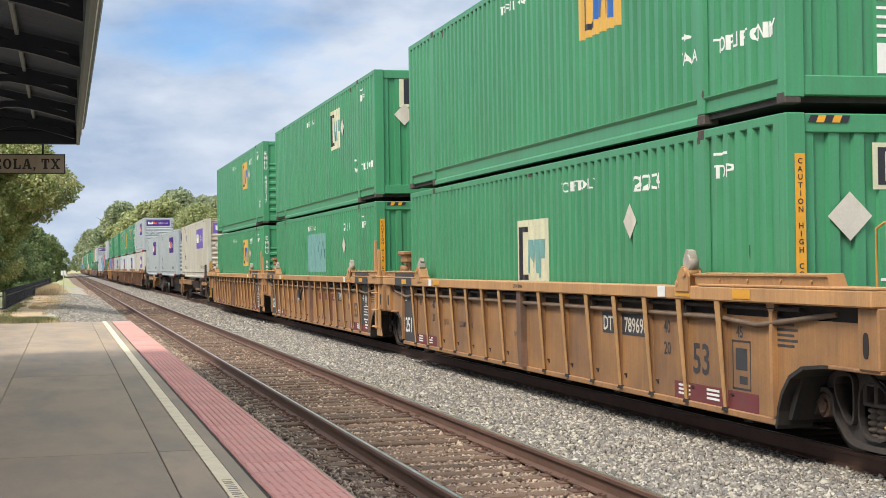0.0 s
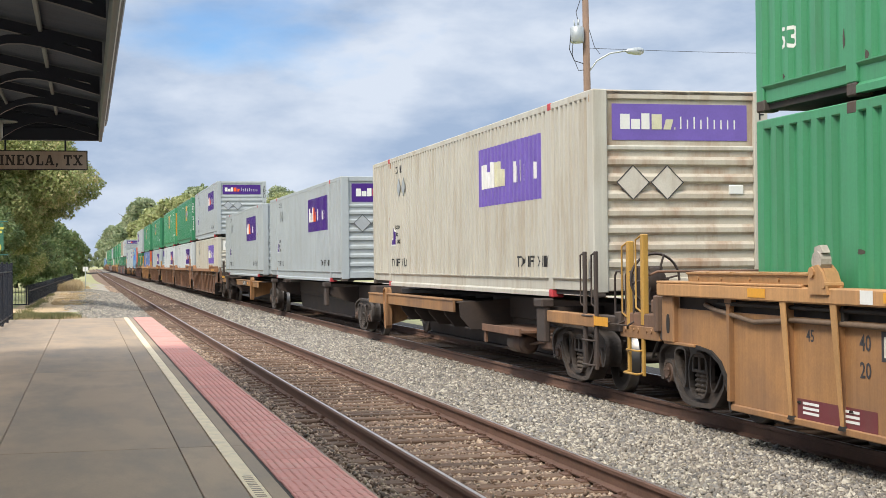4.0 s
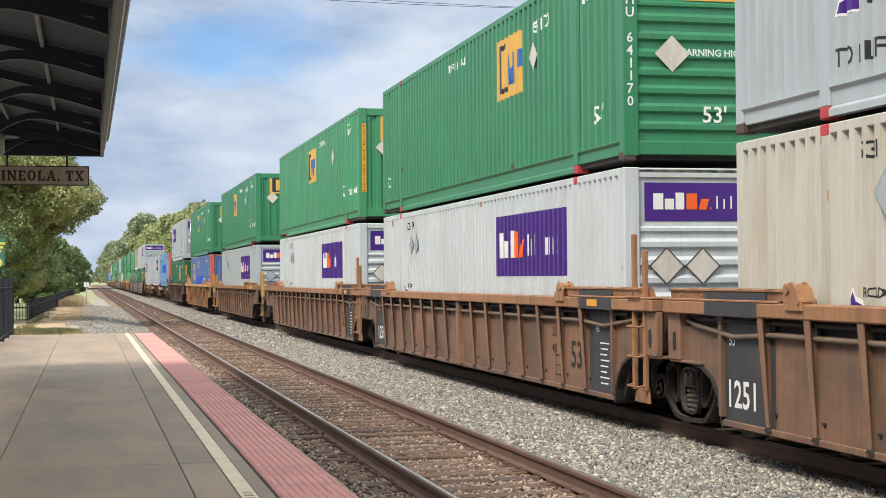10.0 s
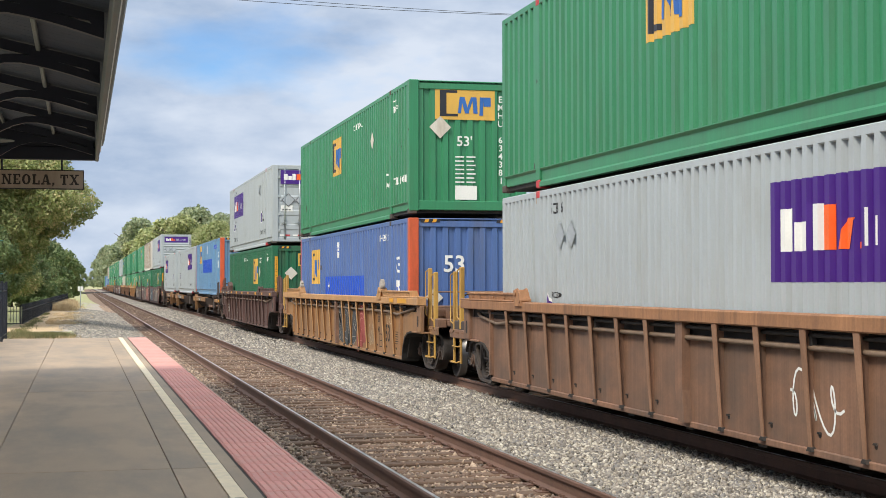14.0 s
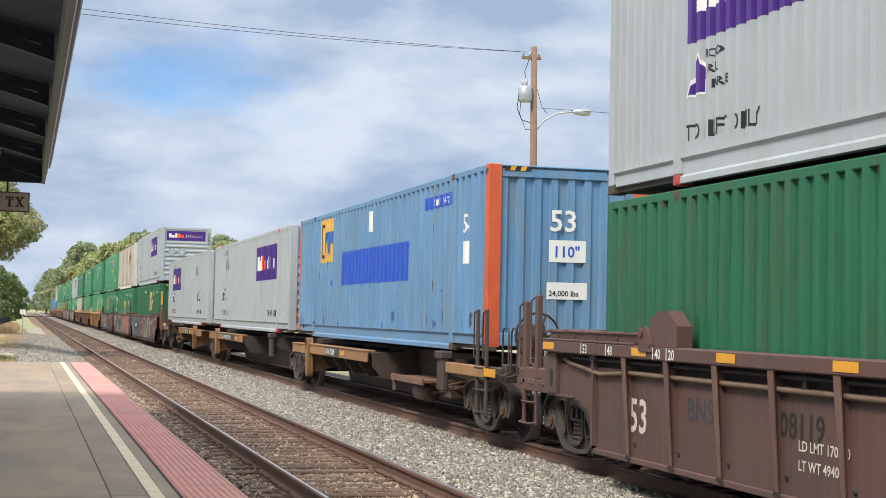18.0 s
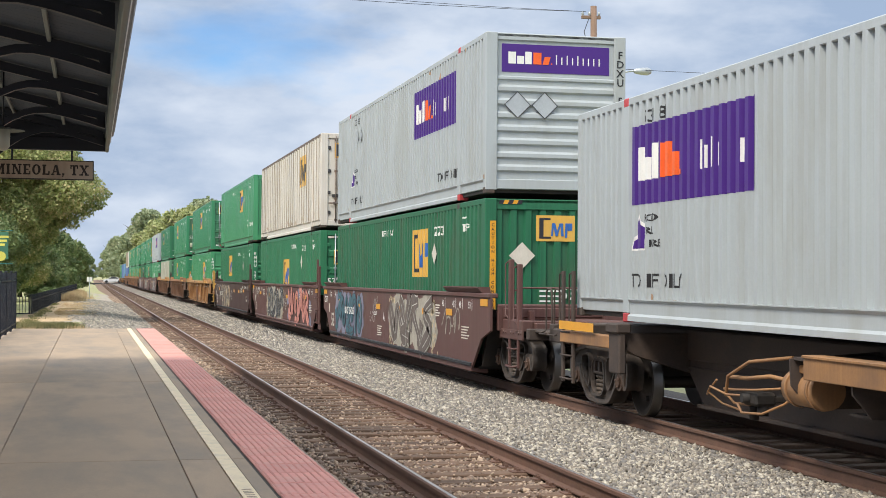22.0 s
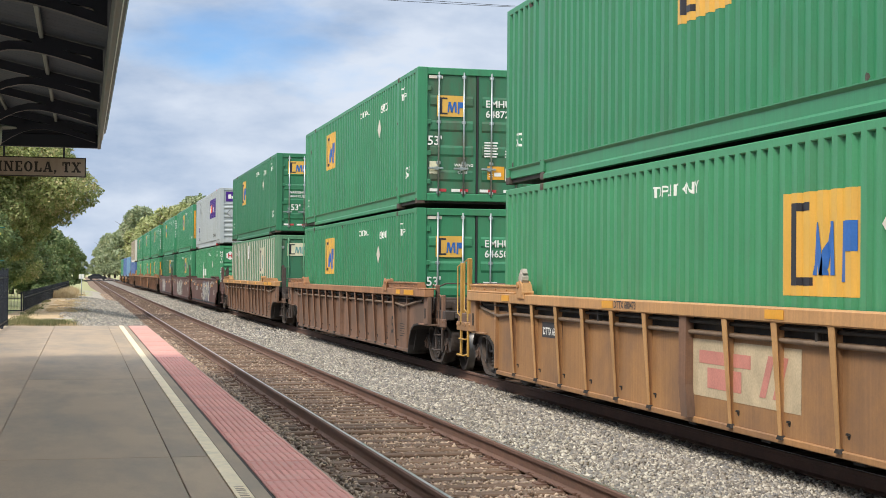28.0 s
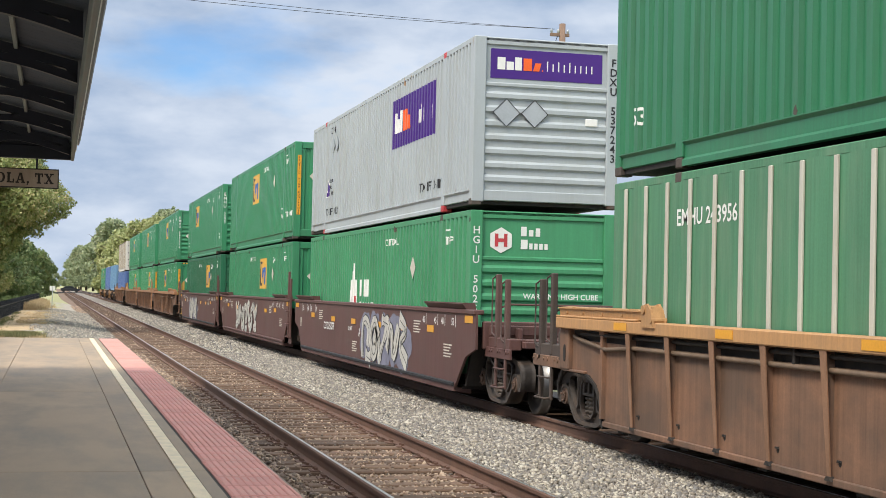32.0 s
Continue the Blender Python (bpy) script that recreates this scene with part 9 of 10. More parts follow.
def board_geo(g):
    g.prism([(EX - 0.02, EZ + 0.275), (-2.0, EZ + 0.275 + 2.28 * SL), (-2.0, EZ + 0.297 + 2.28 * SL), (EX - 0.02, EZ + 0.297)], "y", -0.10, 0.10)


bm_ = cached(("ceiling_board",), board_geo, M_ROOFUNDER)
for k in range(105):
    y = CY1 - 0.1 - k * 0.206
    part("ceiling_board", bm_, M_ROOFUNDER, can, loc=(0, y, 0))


def rafter_geo(g):
    g.prism([(EX - 0.1, EZ + 0.02), (EX - 0.1, EZ + 0.27), (-2.0, EZ + 0.27 + 2.2 * SL), (-2.0, EZ + 0.14 + 2.2 * SL), (EX - 0.24, EZ + 0.14 + 0.2 * SL)], "y", -0.05, 0.05)


def arch_geo(g):
    pts = []
    for k in range(13):
        f = k / 12
        x = EX - 0.10 - f * 2.1
        z = EZ + 0.07 + 0.24 * math.sin(min(1.0, f * 1.7) * math.pi / 2) - max(0, f - 0.40) ** 2 * 2.2
        pts.append((x, z))
    for (x0, z0), (x1, z1) in zip(pts, pts[1:]):
        g.prism([(x0, z0 - 0.05), (x0, z0 + 0.05), (x1, z1 + 0.05), (x1, z1 - 0.05)], "y", -0.05, 0.05)


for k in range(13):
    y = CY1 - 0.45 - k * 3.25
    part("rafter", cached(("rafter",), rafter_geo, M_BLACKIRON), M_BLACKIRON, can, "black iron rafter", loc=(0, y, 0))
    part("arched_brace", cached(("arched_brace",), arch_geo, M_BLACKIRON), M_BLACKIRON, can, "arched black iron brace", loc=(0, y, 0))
    part("column", cached(("column",), lambda g: g.cyl((-2.05, 0, PZ - 0.02), (-2.05, 0, EZ + 0.6), 0.09, n=12), M_BLACKIRON), M_BLACKIRON, can, "black iron column", loc=(0, y, 0))
part("purlin", Geo().box(-0.51, -0.46, CY0, CY1, EZ + 0.37, EZ + 0.44, 0.01), M_FASCIA, can)
part("purlin", Geo().box(-1.35, -1.31, CY0, CY1, EZ + 0.53, EZ + 0.60, 0.01), M_FASCIA, can)
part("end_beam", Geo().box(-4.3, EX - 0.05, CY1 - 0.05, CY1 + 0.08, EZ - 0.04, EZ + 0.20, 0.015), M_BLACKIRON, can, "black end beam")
# added dark sheet: fills the shaded roof end and blocks light behind it
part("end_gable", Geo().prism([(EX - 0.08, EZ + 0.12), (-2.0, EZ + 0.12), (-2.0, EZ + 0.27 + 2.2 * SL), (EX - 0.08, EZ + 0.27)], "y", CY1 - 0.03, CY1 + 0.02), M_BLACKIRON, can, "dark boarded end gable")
part("end_fascia", Geo().prism([(EX, EZ + 0.18), (EX, EZ + 0.34), (-2.0, EZ + 0.34 + 2.3 * SL), (-4.3, EZ + 0.34), (-4.3, EZ + 0.18), (-2.0, EZ + 0.18 + 2.3 * SL)], "y", CY1 + 0.09, CY1 + 0.14), M_FASCIA, can)
part("fascia", Geo().box(EX - 0.06, EX, CY0, CY1 + 0.1, EZ - 0.05, EZ + 0.30, 0.01), M_FASCIA, can, "weathered pale fascia board")
part("trim", Geo().box(EX + 0.003, EX + 0.035, CY0, CY1 + 0.1, EZ + 0.12, EZ + 0.24, 0.008), M_MARK, can, "white trim strip")
part("gutter", Geo().prism([(EX + 0.04, EZ + 0.36), (EX + 0.04, EZ + 0.26), (EX + 0.08, EZ + 0.25), (EX + 0.11, EZ + 0.36)], "y", CY0, CY1 + 0.25), M_ROOFTOP, can, "grey metal gutter")
structure("wall_depot", "plain pale depot wall under the canopy", "wall", Geo().box(-11.5, -11.2, -14, 20, -0.4, 4.4).mesh("wall_depot", M_STUCCO))

lampc = thing("pendant_lamp", "small white pendant lamp under the canopy", "lamp")
lampc.matrix_basis = pose(-1.22, 22.0, 3.66)
part("shade", Geo().lathe([(0.16, 0.02), (0.15, 0.08), (0.13, 0.16), (0.11, 0.30), (0.10, 0.30)], (0, 0, 0.1), "z", 20), M_FASCIA, lampc, "flared pale metal shade")
part("globe", Geo().lathe([(0.12, 0.0), (0.12, 0.10), (0.0, 0.10), (-0.12, 0.095), (-0.17, 0.06), (-0.185, 0.0)], (0, 0, 0.1), "z", 18), M_GLOBE, lampc, "frosted white glass globe")
part("stem", Geo().cyl((0, 0, 0.26), (0, 0, 1.10), 0.012, n=8), M_BLACKIRON, lampc)

# station sign, hung from the end of the canopy
SX0, SX1, SY, SZ0, SZ1 = -1.78, 0.031, 27.9, 3.559, 3.887
sign = thing("station_sign", "tan wooden station sign with black slab lettering, hung on rods", "sign")
sign.matrix_basis = pose((SX0 + SX1) / 2, SY, SZ0)
hw = (SX1 - SX0) / 2
part("board", Geo().box(-hw, hw, -0.02, 0.02, 0.0, SZ1 - SZ0, 0.006), M_SIGN, sign)
part("frame", Geo().box(-hw - 0.012, hw + 0.012, -0.028, 0.028, -0.012, 0.006).box(-hw - 0.012, hw + 0.012, -0.028, 0.028, SZ1 - SZ0 - 0.006, SZ1 - SZ0 + 0.012).box(-hw - 0.012, -hw + 0.006, -0.028, 0.028, 0, SZ1 - SZ0).box(hw - 0.006, hw + 0.012, -0.028, 0.028, 0, SZ1 - SZ0), M_SIGNTXT, sign)
for x in (-0.51, 0.53):
    part("rod", Geo().cyl((x, 0, SZ1 - SZ0), (x, 0, SZ1 - SZ0 + 0.30), 0.018, n=8), M_BLACKIRON, sign)


def bar(x0, z0, x1, z1, w):
    """One stroke of a letter, of even width across."""
    if abs(z1 - z0) < 0.01:
        return [(x0, z0 - w / 2), (x1, z0 - w / 2), (x1, z0 + w / 2), (x0, z0 + w / 2)]
    return [(x0 - w / 2, z0), (x0 + w / 2, z0), (x1 + w / 2, z1), (x1 - w / 2, z1)]


def ring_quads(cx, cz, rx, rz, wx, wz, n=20):
    q = []
    for k in range(n):
        a, c = 2 * math.pi * k / n, 2 * math.pi * (k + 1) / n
        q.append([(cx + rx * math.cos(t), cz + rz * math.sin(t)) for t in (a, c)] + [(cx + (rx - wx) * math.cos(t), cz + (rz - wz) * math.sin(t)) for t in (c, a)])
    return q


def feet(*xs):
    return [bar(x - 0.2, z, x + 0.2, z, 0.13) for x in xs for z in (0.065, 0.935)]


# heavy slab letters, one unit high: width and strokes
SLAB = {
    "M": (1.22, [bar(0.2, 0, 0.2, 1, 0.2), bar(1.02, 0, 1.02, 1, 0.24), bar(0.26, 1, 0.6, 0.1, 0.22), bar(0.96, 1, 0.6, 0.1, 0.16)] + feet(0.2, 1.02)),
    "I": (0.5, [bar(0.25, 0, 0.25, 1, 0.25)] + feet(0.25)),
    "N": (1.02, [bar(0.2, 0, 0.2, 1, 0.16), bar(0.82, 0, 0.82, 1, 0.16), bar(0.2, 1, 0.82, 0, 0.24)] + feet(0.2, 0.82)),
    "E": (0.84, [bar(0.24, 0, 0.24, 1, 0.25), bar(0.05, 0.93, 0.78, 0.93, 0.14), bar(0.05, 0.07, 0.8, 0.07, 0.14), bar(0.3, 0.5, 0.6, 0.5, 0.12), bar(0.72, 0.68, 0.72, 1, 0.13), bar(0.74, 0, 0.74, 0.34, 0.13)]),
    "O": (0.94, ring_quads(0.47, 0.5, 0.44, 0.51, 0.25, 0.13)),
    "L": (0.84, [bar(0.24, 0, 0.24, 1, 0.25), bar(0.05, 0.07, 0.78, 0.07, 0.14), bar(0.05, 0.93, 0.45, 0.93, 0.14), bar(0.73, 0, 0.73, 0.4, 0.14)]),
    "A": (1.0, [bar(0.16, 0, 0.46, 1, 0.14), bar(0.8, 0, 0.52, 1, 0.25), bar(0.25, 0.32, 0.7, 0.32, 0.12), bar(0, 0.065, 0.36, 0.065, 0.13), bar(0.58, 0.065, 1.0, 0.065, 0.13)]),
    ",": (0.34, [bar(0.06, 0.1, 0.28, 0.1, 0.2), bar(0.1, -0.16, 0.2, 0.1, 0.12)]),
    "T": (0.88, [bar(0.44, 0, 0.44, 1, 0.25), bar(0.04, 0.93, 0.84, 0.93, 0.14), bar(0.1, 0.64, 0.1, 1, 0.13), bar(0.78, 0.64, 0.78, 1, 0.13), bar(0.22, 0.065, 0.66, 0.065, 0.13)]),
    "X": (0.98, [bar(0.18, 1, 0.8, 0, 0.26), bar(0.18, 0, 0.8, 1, 0.15)] + feet(0.2, 0.78)),
}
word = "MINEOLA, TX"
wide = sum(SLAB[c][0] + 0.1 if c != " " else 0.42 for c in word)
size_x, cx_ = (2 * hw - 0.13) / wide, -hw + 0.07
for c in word:
    if c == " ":
        cx_ += 0.42 * size_x
        continue
    lt = Geo()
    for i, q in enumerate(SLAB[c][1]):
        lt.add([(cx_ + a * size_x, -0.0225 - 0.0006 * (i % 8), 0.072 + u * 0.185) for a, u in q], [(0, 1, 2, 3)])
    part("letter", lt, M_SIGNTXT, sign, "black slab letter")
    cx_ += (SLAB[c][0] + 0.1) * size_x

# ---- fences ----
def FENCE_X(y):
    return -2.44 + (y - 67.4) * 0.0142


def fence(name, label, x0, y0, x1, y1, zb, h, step, post_step, mat=None):
    f = thing(name, label, "fence")
    d = Vector((x1 - x0, y1 - y0, 0))
    n_len = d.length
    ang = math.degrees(math.atan2(d.y, d.x))
    f.matrix_basis = pose(x0, y0, zb, 0, 0, ang)
    for z in (0.16, h - 0.22):
        part("rail", Geo().box(0, n_len, -0.018, 0.018, z - 0.02, z + 0.02), M_FENCE, f)
    pk = cached(("picket", h), lambda g: (g.box(-0.0095, 0.0095, -0.0095, 0.0095, 0.05, h - 0.03), g.add([(-0.0095, -0.0095, h - 0.03), (0.0095, -0.0095, h - 0.03), (0.0095, 0.0095, h - 0.03), (-0.0095, 0.0095, h - 0.03), (0, 0, h + 0.02)], [(0, 1, 4), (1, 2, 4), (2, 3, 4), (3, 0, 4)])), M_FENCE)
    po = cached(("fence_post", h), lambda g: (g.box(-0.032, 0.032, -0.032, 0.032, 0.0, h + 0.02, 0.004), g.box(-0.04, 0.04, -0.04, 0.04, h + 0.02, h + 0.05, 0.01)), M_FENCE)
    n = int(n_len / step)
    for k in range(min(n, 150)):
        part("picket", pk, M_FENCE, f, loc=((k + 0.5) * n_len / n, 0, 0))
    if n > 150:
        rest = Geo()
        for k in range(150, n):
            a = (k + 0.5) * n_len / n
            rest.box(a - 0.0095, a + 0.0095, -0.0095, 0.0095, 0.05, h + 0.01)
        tagged(part("far_picket", rest, M_FENCE, f), kind="stuff")
    m = max(1, int(n_len / post_step))
    for k in range(m + 1):
        part("post", po, M_FENCE, f, loc=(k * n_len / m, 0, 0))
    return f


fence("platform_fence", "tall black iron picket fence beside the platform", -2.22, 24.0, -2.2, PEND - 0.1, PZ, 1.68, 0.115, 2.4)
fence("verge_fence", "low black iron picket fence along the dry verge", -2.44, 67.4, FENCE_X(150.0), 150.0, 0.0, 0.95, 0.115, 2.4)
fence("cross_fence", "short black iron fence panel closing the verge", -3.4, 67.4, -2.52, 67.4, 0.0, 0.92, 0.12, 1.0)

# ---- street furniture ----
lp = thing("lamp_post", "teal cast-iron lamp post with white acorn globe and banners", "street lamp")
lp.matrix_basis = pose(-3.32, 52.0, -0.25)
part("column", Geo().lathe([(0.0, 0.22), (0.25, 0.22), (0.35, 0.14), (0.8, 0.11), (0.9, 0.08), (3.9, 0.055), (4.0, 0.09), (4.08, 0.09), (4.15, 0.06), (4.3, 0.13), (4.36, 0.15), (4.38, 0.1)], (0, 0, 0), "z", 16), M_TEAL, lp)
part("globe", Geo().lathe([(4.38, 0.12), (4.5, 0.2), (4.68, 0.22), (4.85, 0.17), (4.95, 0.09), (5.05, 0.03), (5.12, 0.0)], (0, 0, 0), "z", 18), M_GLOBE, lp, "frosted white acorn globe")
for sx in (-1, 1):
    part("banner_arm", Geo().cyl((0, 0, 3.55), (sx * 0.8, 0, 3.55), 0.018, n=8).cyl((0, 0, 2.45), (sx * 0.8, 0, 2.45), 0.018, n=8), M_TEAL, lp)
    bn = part("banner", Geo().box(min(sx * 0.12, sx * 0.74), max(sx * 0.12, sx * 0.66), -0.006, 0.006, 2.6, 3.5), M_BANNER_G, lp, "green street banner with yellow print")
    part("print", Geo().add(*[[(sx * 0.43 + a, -0.009, 3.0 + u) for a, u in merge(*[rect(-0.24, 0.24 - 0.06 * (k % 3), 0.3 - k * 0.13, 0.38 - k * 0.13) for k in range(3)], ([(0.16 * math.cos(a), -0.3 + 0.16 * math.sin(a)) for a in np.linspace(0, 6.28, 13)[:-1]], [tuple(range(12))]))[0]], merge(*[rect(0, 1, 0, 1) for k in range(3)], ([(0, 0)] * 12, [tuple(range(12))]))[1]]), M_BANNER_Y, bn)

mk = thing("track_marker", "small white marker boards on a thin post beside the track", "sign")
mk.matrix_basis = pose(-0.04, 119.0, -0.28)
part("post", Geo().cyl((0, 0, 0), (0, 0, 1.95), 0.03, n=8), M_GALV, mk)
for x in (-0.11, 0.11):
    part("board", Geo().box(x - 0.095, x + 0.095, -0.06, -0.035, 1.62, 1.98, 0.005), M_MARK, mk)

pole = thing("utility_pole", "weathered timber utility pole with transformer and street light", "utility pole")
pole.matrix_basis = pose(17.2, 50.0, -0.3, 0, -0.6, 0)
part("pole", Geo().cyl((0, 0, 0), (0, 0, 11.7), 0.17, 0.11, n=14), M_POLE, pole)
part("crossarm", Geo().box(-0.45, 0.25, -0.05, 0.05, 11.25, 11.36, 0.01), M_POLE, pole)
for x in (-0.4, -0.15, 0.2):
    part("insulator", Geo().lathe([(11.36, 0.02), (11.40, 0.05), (11.46, 0.05), (11.5, 0.03), (11.52, 0.0)], (x, 0, 0), "z", 10), M_GALV, pole)
tf = part("transformer", Geo().lathe([(0.0, 0.0), (0.0, 0.21), (0.05, 0.24), (0.52, 0.24), (0.56, 0.2), (0.6, 0.08), (0.6, 0.0)], (-0.34, -0.05, 9.72), "z", 18), M_GALV, pole, "grey steel can transformer")
part("bushing", Geo().cyl((-0.3, -0.05, 10.3), (-0.28, -0.05, 10.55), 0.04, n=8).cyl((-0.42, -0.05, 10.3), (-0.45, -0.05, 10.5), 0.03, n=8), M_GALV, tf)
part("drop_wires", Geo().tube([(-0.3, -0.05, 10.5), (-0.35, 0, 10.8), (-0.2, 0, 11.2), (-0.15, 0, 11.36)], 0.012, 6).tube([(-0.56, -0.05, 10.1), (-0.62, 0, 9.5), (-0.45, 0, 9.1), (-0.1, 0, 9.0)], 0.014, 6).tube([(-0.5, -0.05, 9.8), (-0.52, 0, 9.3), (-0.3, 0, 8.75), (-0.05, 0, 8.8)], 0.012, 6).tube([(0.12, 0, 10.2), (0.3, 0, 9.6), (0.5, 0, 9.35)], 0.01, 6), M_WIRE, pole)
part("lamp_arm", Geo().tube([(0.1, 0, 8.75), (0.35, -0.1, 9.1), (0.8, -0.22, 9.35), (1.35, -0.37, 9.42)], 0.03, 8), M_GALV, pole)
part("lamp_head", Geo().lathe([(-0.32, 0.03), (-0.25, 0.09), (0.0, 0.13), (0.2, 0.14), (0.32, 0.09), (0.36, 0.0)], (0, 0, 0), "x", 14), M_GALV, pole, "cobra-head street light", loc=(1.62, -0.44, 9.40))
wires = thing("overhead_wires", "thin black overhead wires strung from the pole", "wires")


def sag(a, b, drop, n=24):
    return [tuple(Vector(a).lerp(Vector(b), k / n) - Vector((0, 0, drop * 4 * (k / n) * (1 - k / n)))) for k in range(n + 1)]


for a, b, d in (((16.55, 50, 11.2), (-14, 38.0, 10.5), 0.42), ((16.8, 50, 11.2), (-14, 38.6, 10.4), 0.47), ((17.15, 50, 9.25), (46, 40, 9.2), 0.5)):
    part("wire", Geo().tube(sag(a, b, d), 0.008, 5), M_WIRE, wires)

# ---- buildings beyond the tracks ----
bl = thing("shop_building", "single-storey white building with a terracotta tile strip and flat roof", "building")
bl.matrix_basis = pose(30.0, 38.0, -0.28)
part("wall", Geo().box(0, 12, 0, 24.5, 0, 3.95), M_STUCCO, bl)
part("coping", Geo().box(-0.12, 12.1, -0.1, 24.1, 3.95, 4.08, 0.02), M_CHARCOAL, bl, "dark roof coping")
an = part("annex", Geo().prism([(24.5, 0), (24.5, 3.85), (29.0, 3.62), (36.0, 3.3), (36.0, 0)], "x", 0.05, 11), M_STUCCO, bl, "lower white annex with a sloping roof")
part("roof", Geo().prism([(24.4, 3.86), (24.4, 3.92), (36.2, 3.38), (36.2, 3.30)], "x", -0.05, 11.1), M_GALV, an, "pale metal roof")
part("tile_roof", Geo().prism([(-0.36, 3.06), (-0.36, 3.13), (0.0, 3.80), (0.0, 3.1)], "y", 2, 21.8), M_TILE, bl, "sloping terracotta tile strip")


def tile_rib(g):
    g.prism([(-0.38, 3.11), (-0.38, 3.16), (0.0, 3.85), (0.0, 3.79)], "y", -0.085, 0.085)


for k in range(84):
    part("roof_tile", cached(("roof_tile",), tile_rib, M_TILE), M_TILE, bl, loc=(0, 2.15 + k * 0.235, 0))
for y, wd_, z0, z1, mat in ((23.0, 0.62, 0.0, 1.92, M_GLASS), (21.0, 0.45, 0.0, 1.92, M_REDBAND), (18.9, 1.1, 0.0, 2.18, M_GLASS), (17.6, 0.35, 0.3, 1.75, M_GLASS), (12.5, 1.2, 0.6, 2.0, M_GLASS), (7.0, 1.4, 0.6, 2.0, M_GLASS)):
    fr = part("window" if z0 > 0.1 else "door", Geo().box(-0.05, 0.0, y - 0.07, y + wd_ + 0.07, z0, z1 + 0.07, 0.01), M_REDBAND if wd_ == 1.1 else M_FASCIA, bl)
    part("pane", Geo().box(-0.065, -0.05, y, y + wd_ * 0.48, z0 + 0.03, z1).box(-0.065, -0.05, y + wd_ * 0.52, y + wd_, z0 + 0.03, z1), mat, fr)
for y, w_, h_ in ((22.5, 0.9, 0.42), (17.6, 1.1, 0.5), (16.2, 0.8, 0.3)):
    part("roof_unit", Geo().box(1.2, 2.4, y, y + w_, 4.05, 4.05 + h_, 0.03), M_GALV, bl, "grey roof-top cooling unit")
for y, h_ in ((24.2, 1.9), (23.4, 1.5)):
    part("roof_pipe", Geo().cyl((1.5, y, 3.9), (1.5, y, 4.0 + h_), 0.045, n=8), M_CAST, bl, "rusty vent pipe")
part("cable", Geo().tube(sag((1.5, 24.2, 5.1), (1.5, 12, 4.6), 0.15, 12), 0.012, 5), M_WIRE, bl)

# ---- the road that crosses far down the line ----
structure("road", "asphalt road crossing the tracks far away", "road", Geo().box(-120, 120, 372, 381, -0.5, -0.02).mesh("road", M_ASPHALT))


def car(name, label, paint):
    c = thing(name, label, "car")
    body = [(-2.2, 0.35), (-2.25, 0.9), (-1.7, 1.05), (-1.0, 1.48), (0.5, 1.5), (1.2, 1.0), (2.1, 0.85), (2.25, 0.35)]
    part("body", Geo().prism(body, "y", -0.9, 0.9), paint, c)
    part("windows", Geo().prism([(body[2][0] + 0.3, 1.08), (body[3][0] + 0.12, body[3][1] - 0.08), (body[4][0] - 0.1, body[4][1] - 0.08), (body[5][0] - 0.25, 1.08)], "y", -0.92, 0.92), M_GLASS, c)
    for x in (-1.5, 1.5):
        for y in (-0.85, 0.85):
            part("wheel", Geo().cyl((x, y - 0.1, 0.34), (x, y + 0.1, 0.34), 0.34, n=14), M_GASKET, c)
    return c


wc = car("white_car", "white saloon car crossing far down the line", material("white_car_paint", (0.75, 0.75, 0.76), 0.3, coat=0.5, bump=0))
DARK_CAR = material("dark_car_paint", (0.02, 0.022, 0.028), 0.3, coat=0.5, bump=0)
dark_cars = [car("dark_car", "dark saloon car crossing far down the line", DARK_CAR) for k in range(3)]
RZ = -0.02
MOVERS = [(wc, [(t, pose(x, 377.5, RZ, 0, 0, 180)) for t, x in ((0, 48), (21.4, 6.6), (22, 5.4), (23, 3.6), (24, 1.6), (26, -3.5), (32, -30))]),
          (dark_cars[0], [(t, pose(x, 375.0, RZ)) for t, x in ((0, -70), (22, -3.0), (23, 0.5), (23.5, 1.7), (24, 2.6), (24.5, 4.1), (26.5, 11), (32, 40))]),
          (dark_cars[1], [(t, pose(x, 375.0, RZ)) for t, x in ((0, -90), (25.5, -1.4), (26.5, 1.4), (27, 2.0), (27.5, 2.9), (28, 3.6), (28.5, 4.5), (29, 5.9), (29.5, 7.1), (30, 8.3), (32, 15))]),
          (dark_cars[2], [(t, pose(x, 375.0, RZ)) for t, x in ((0, -110), (29, -4.0), (30, 0.2), (31, 2.4), (32, 4.0))])]

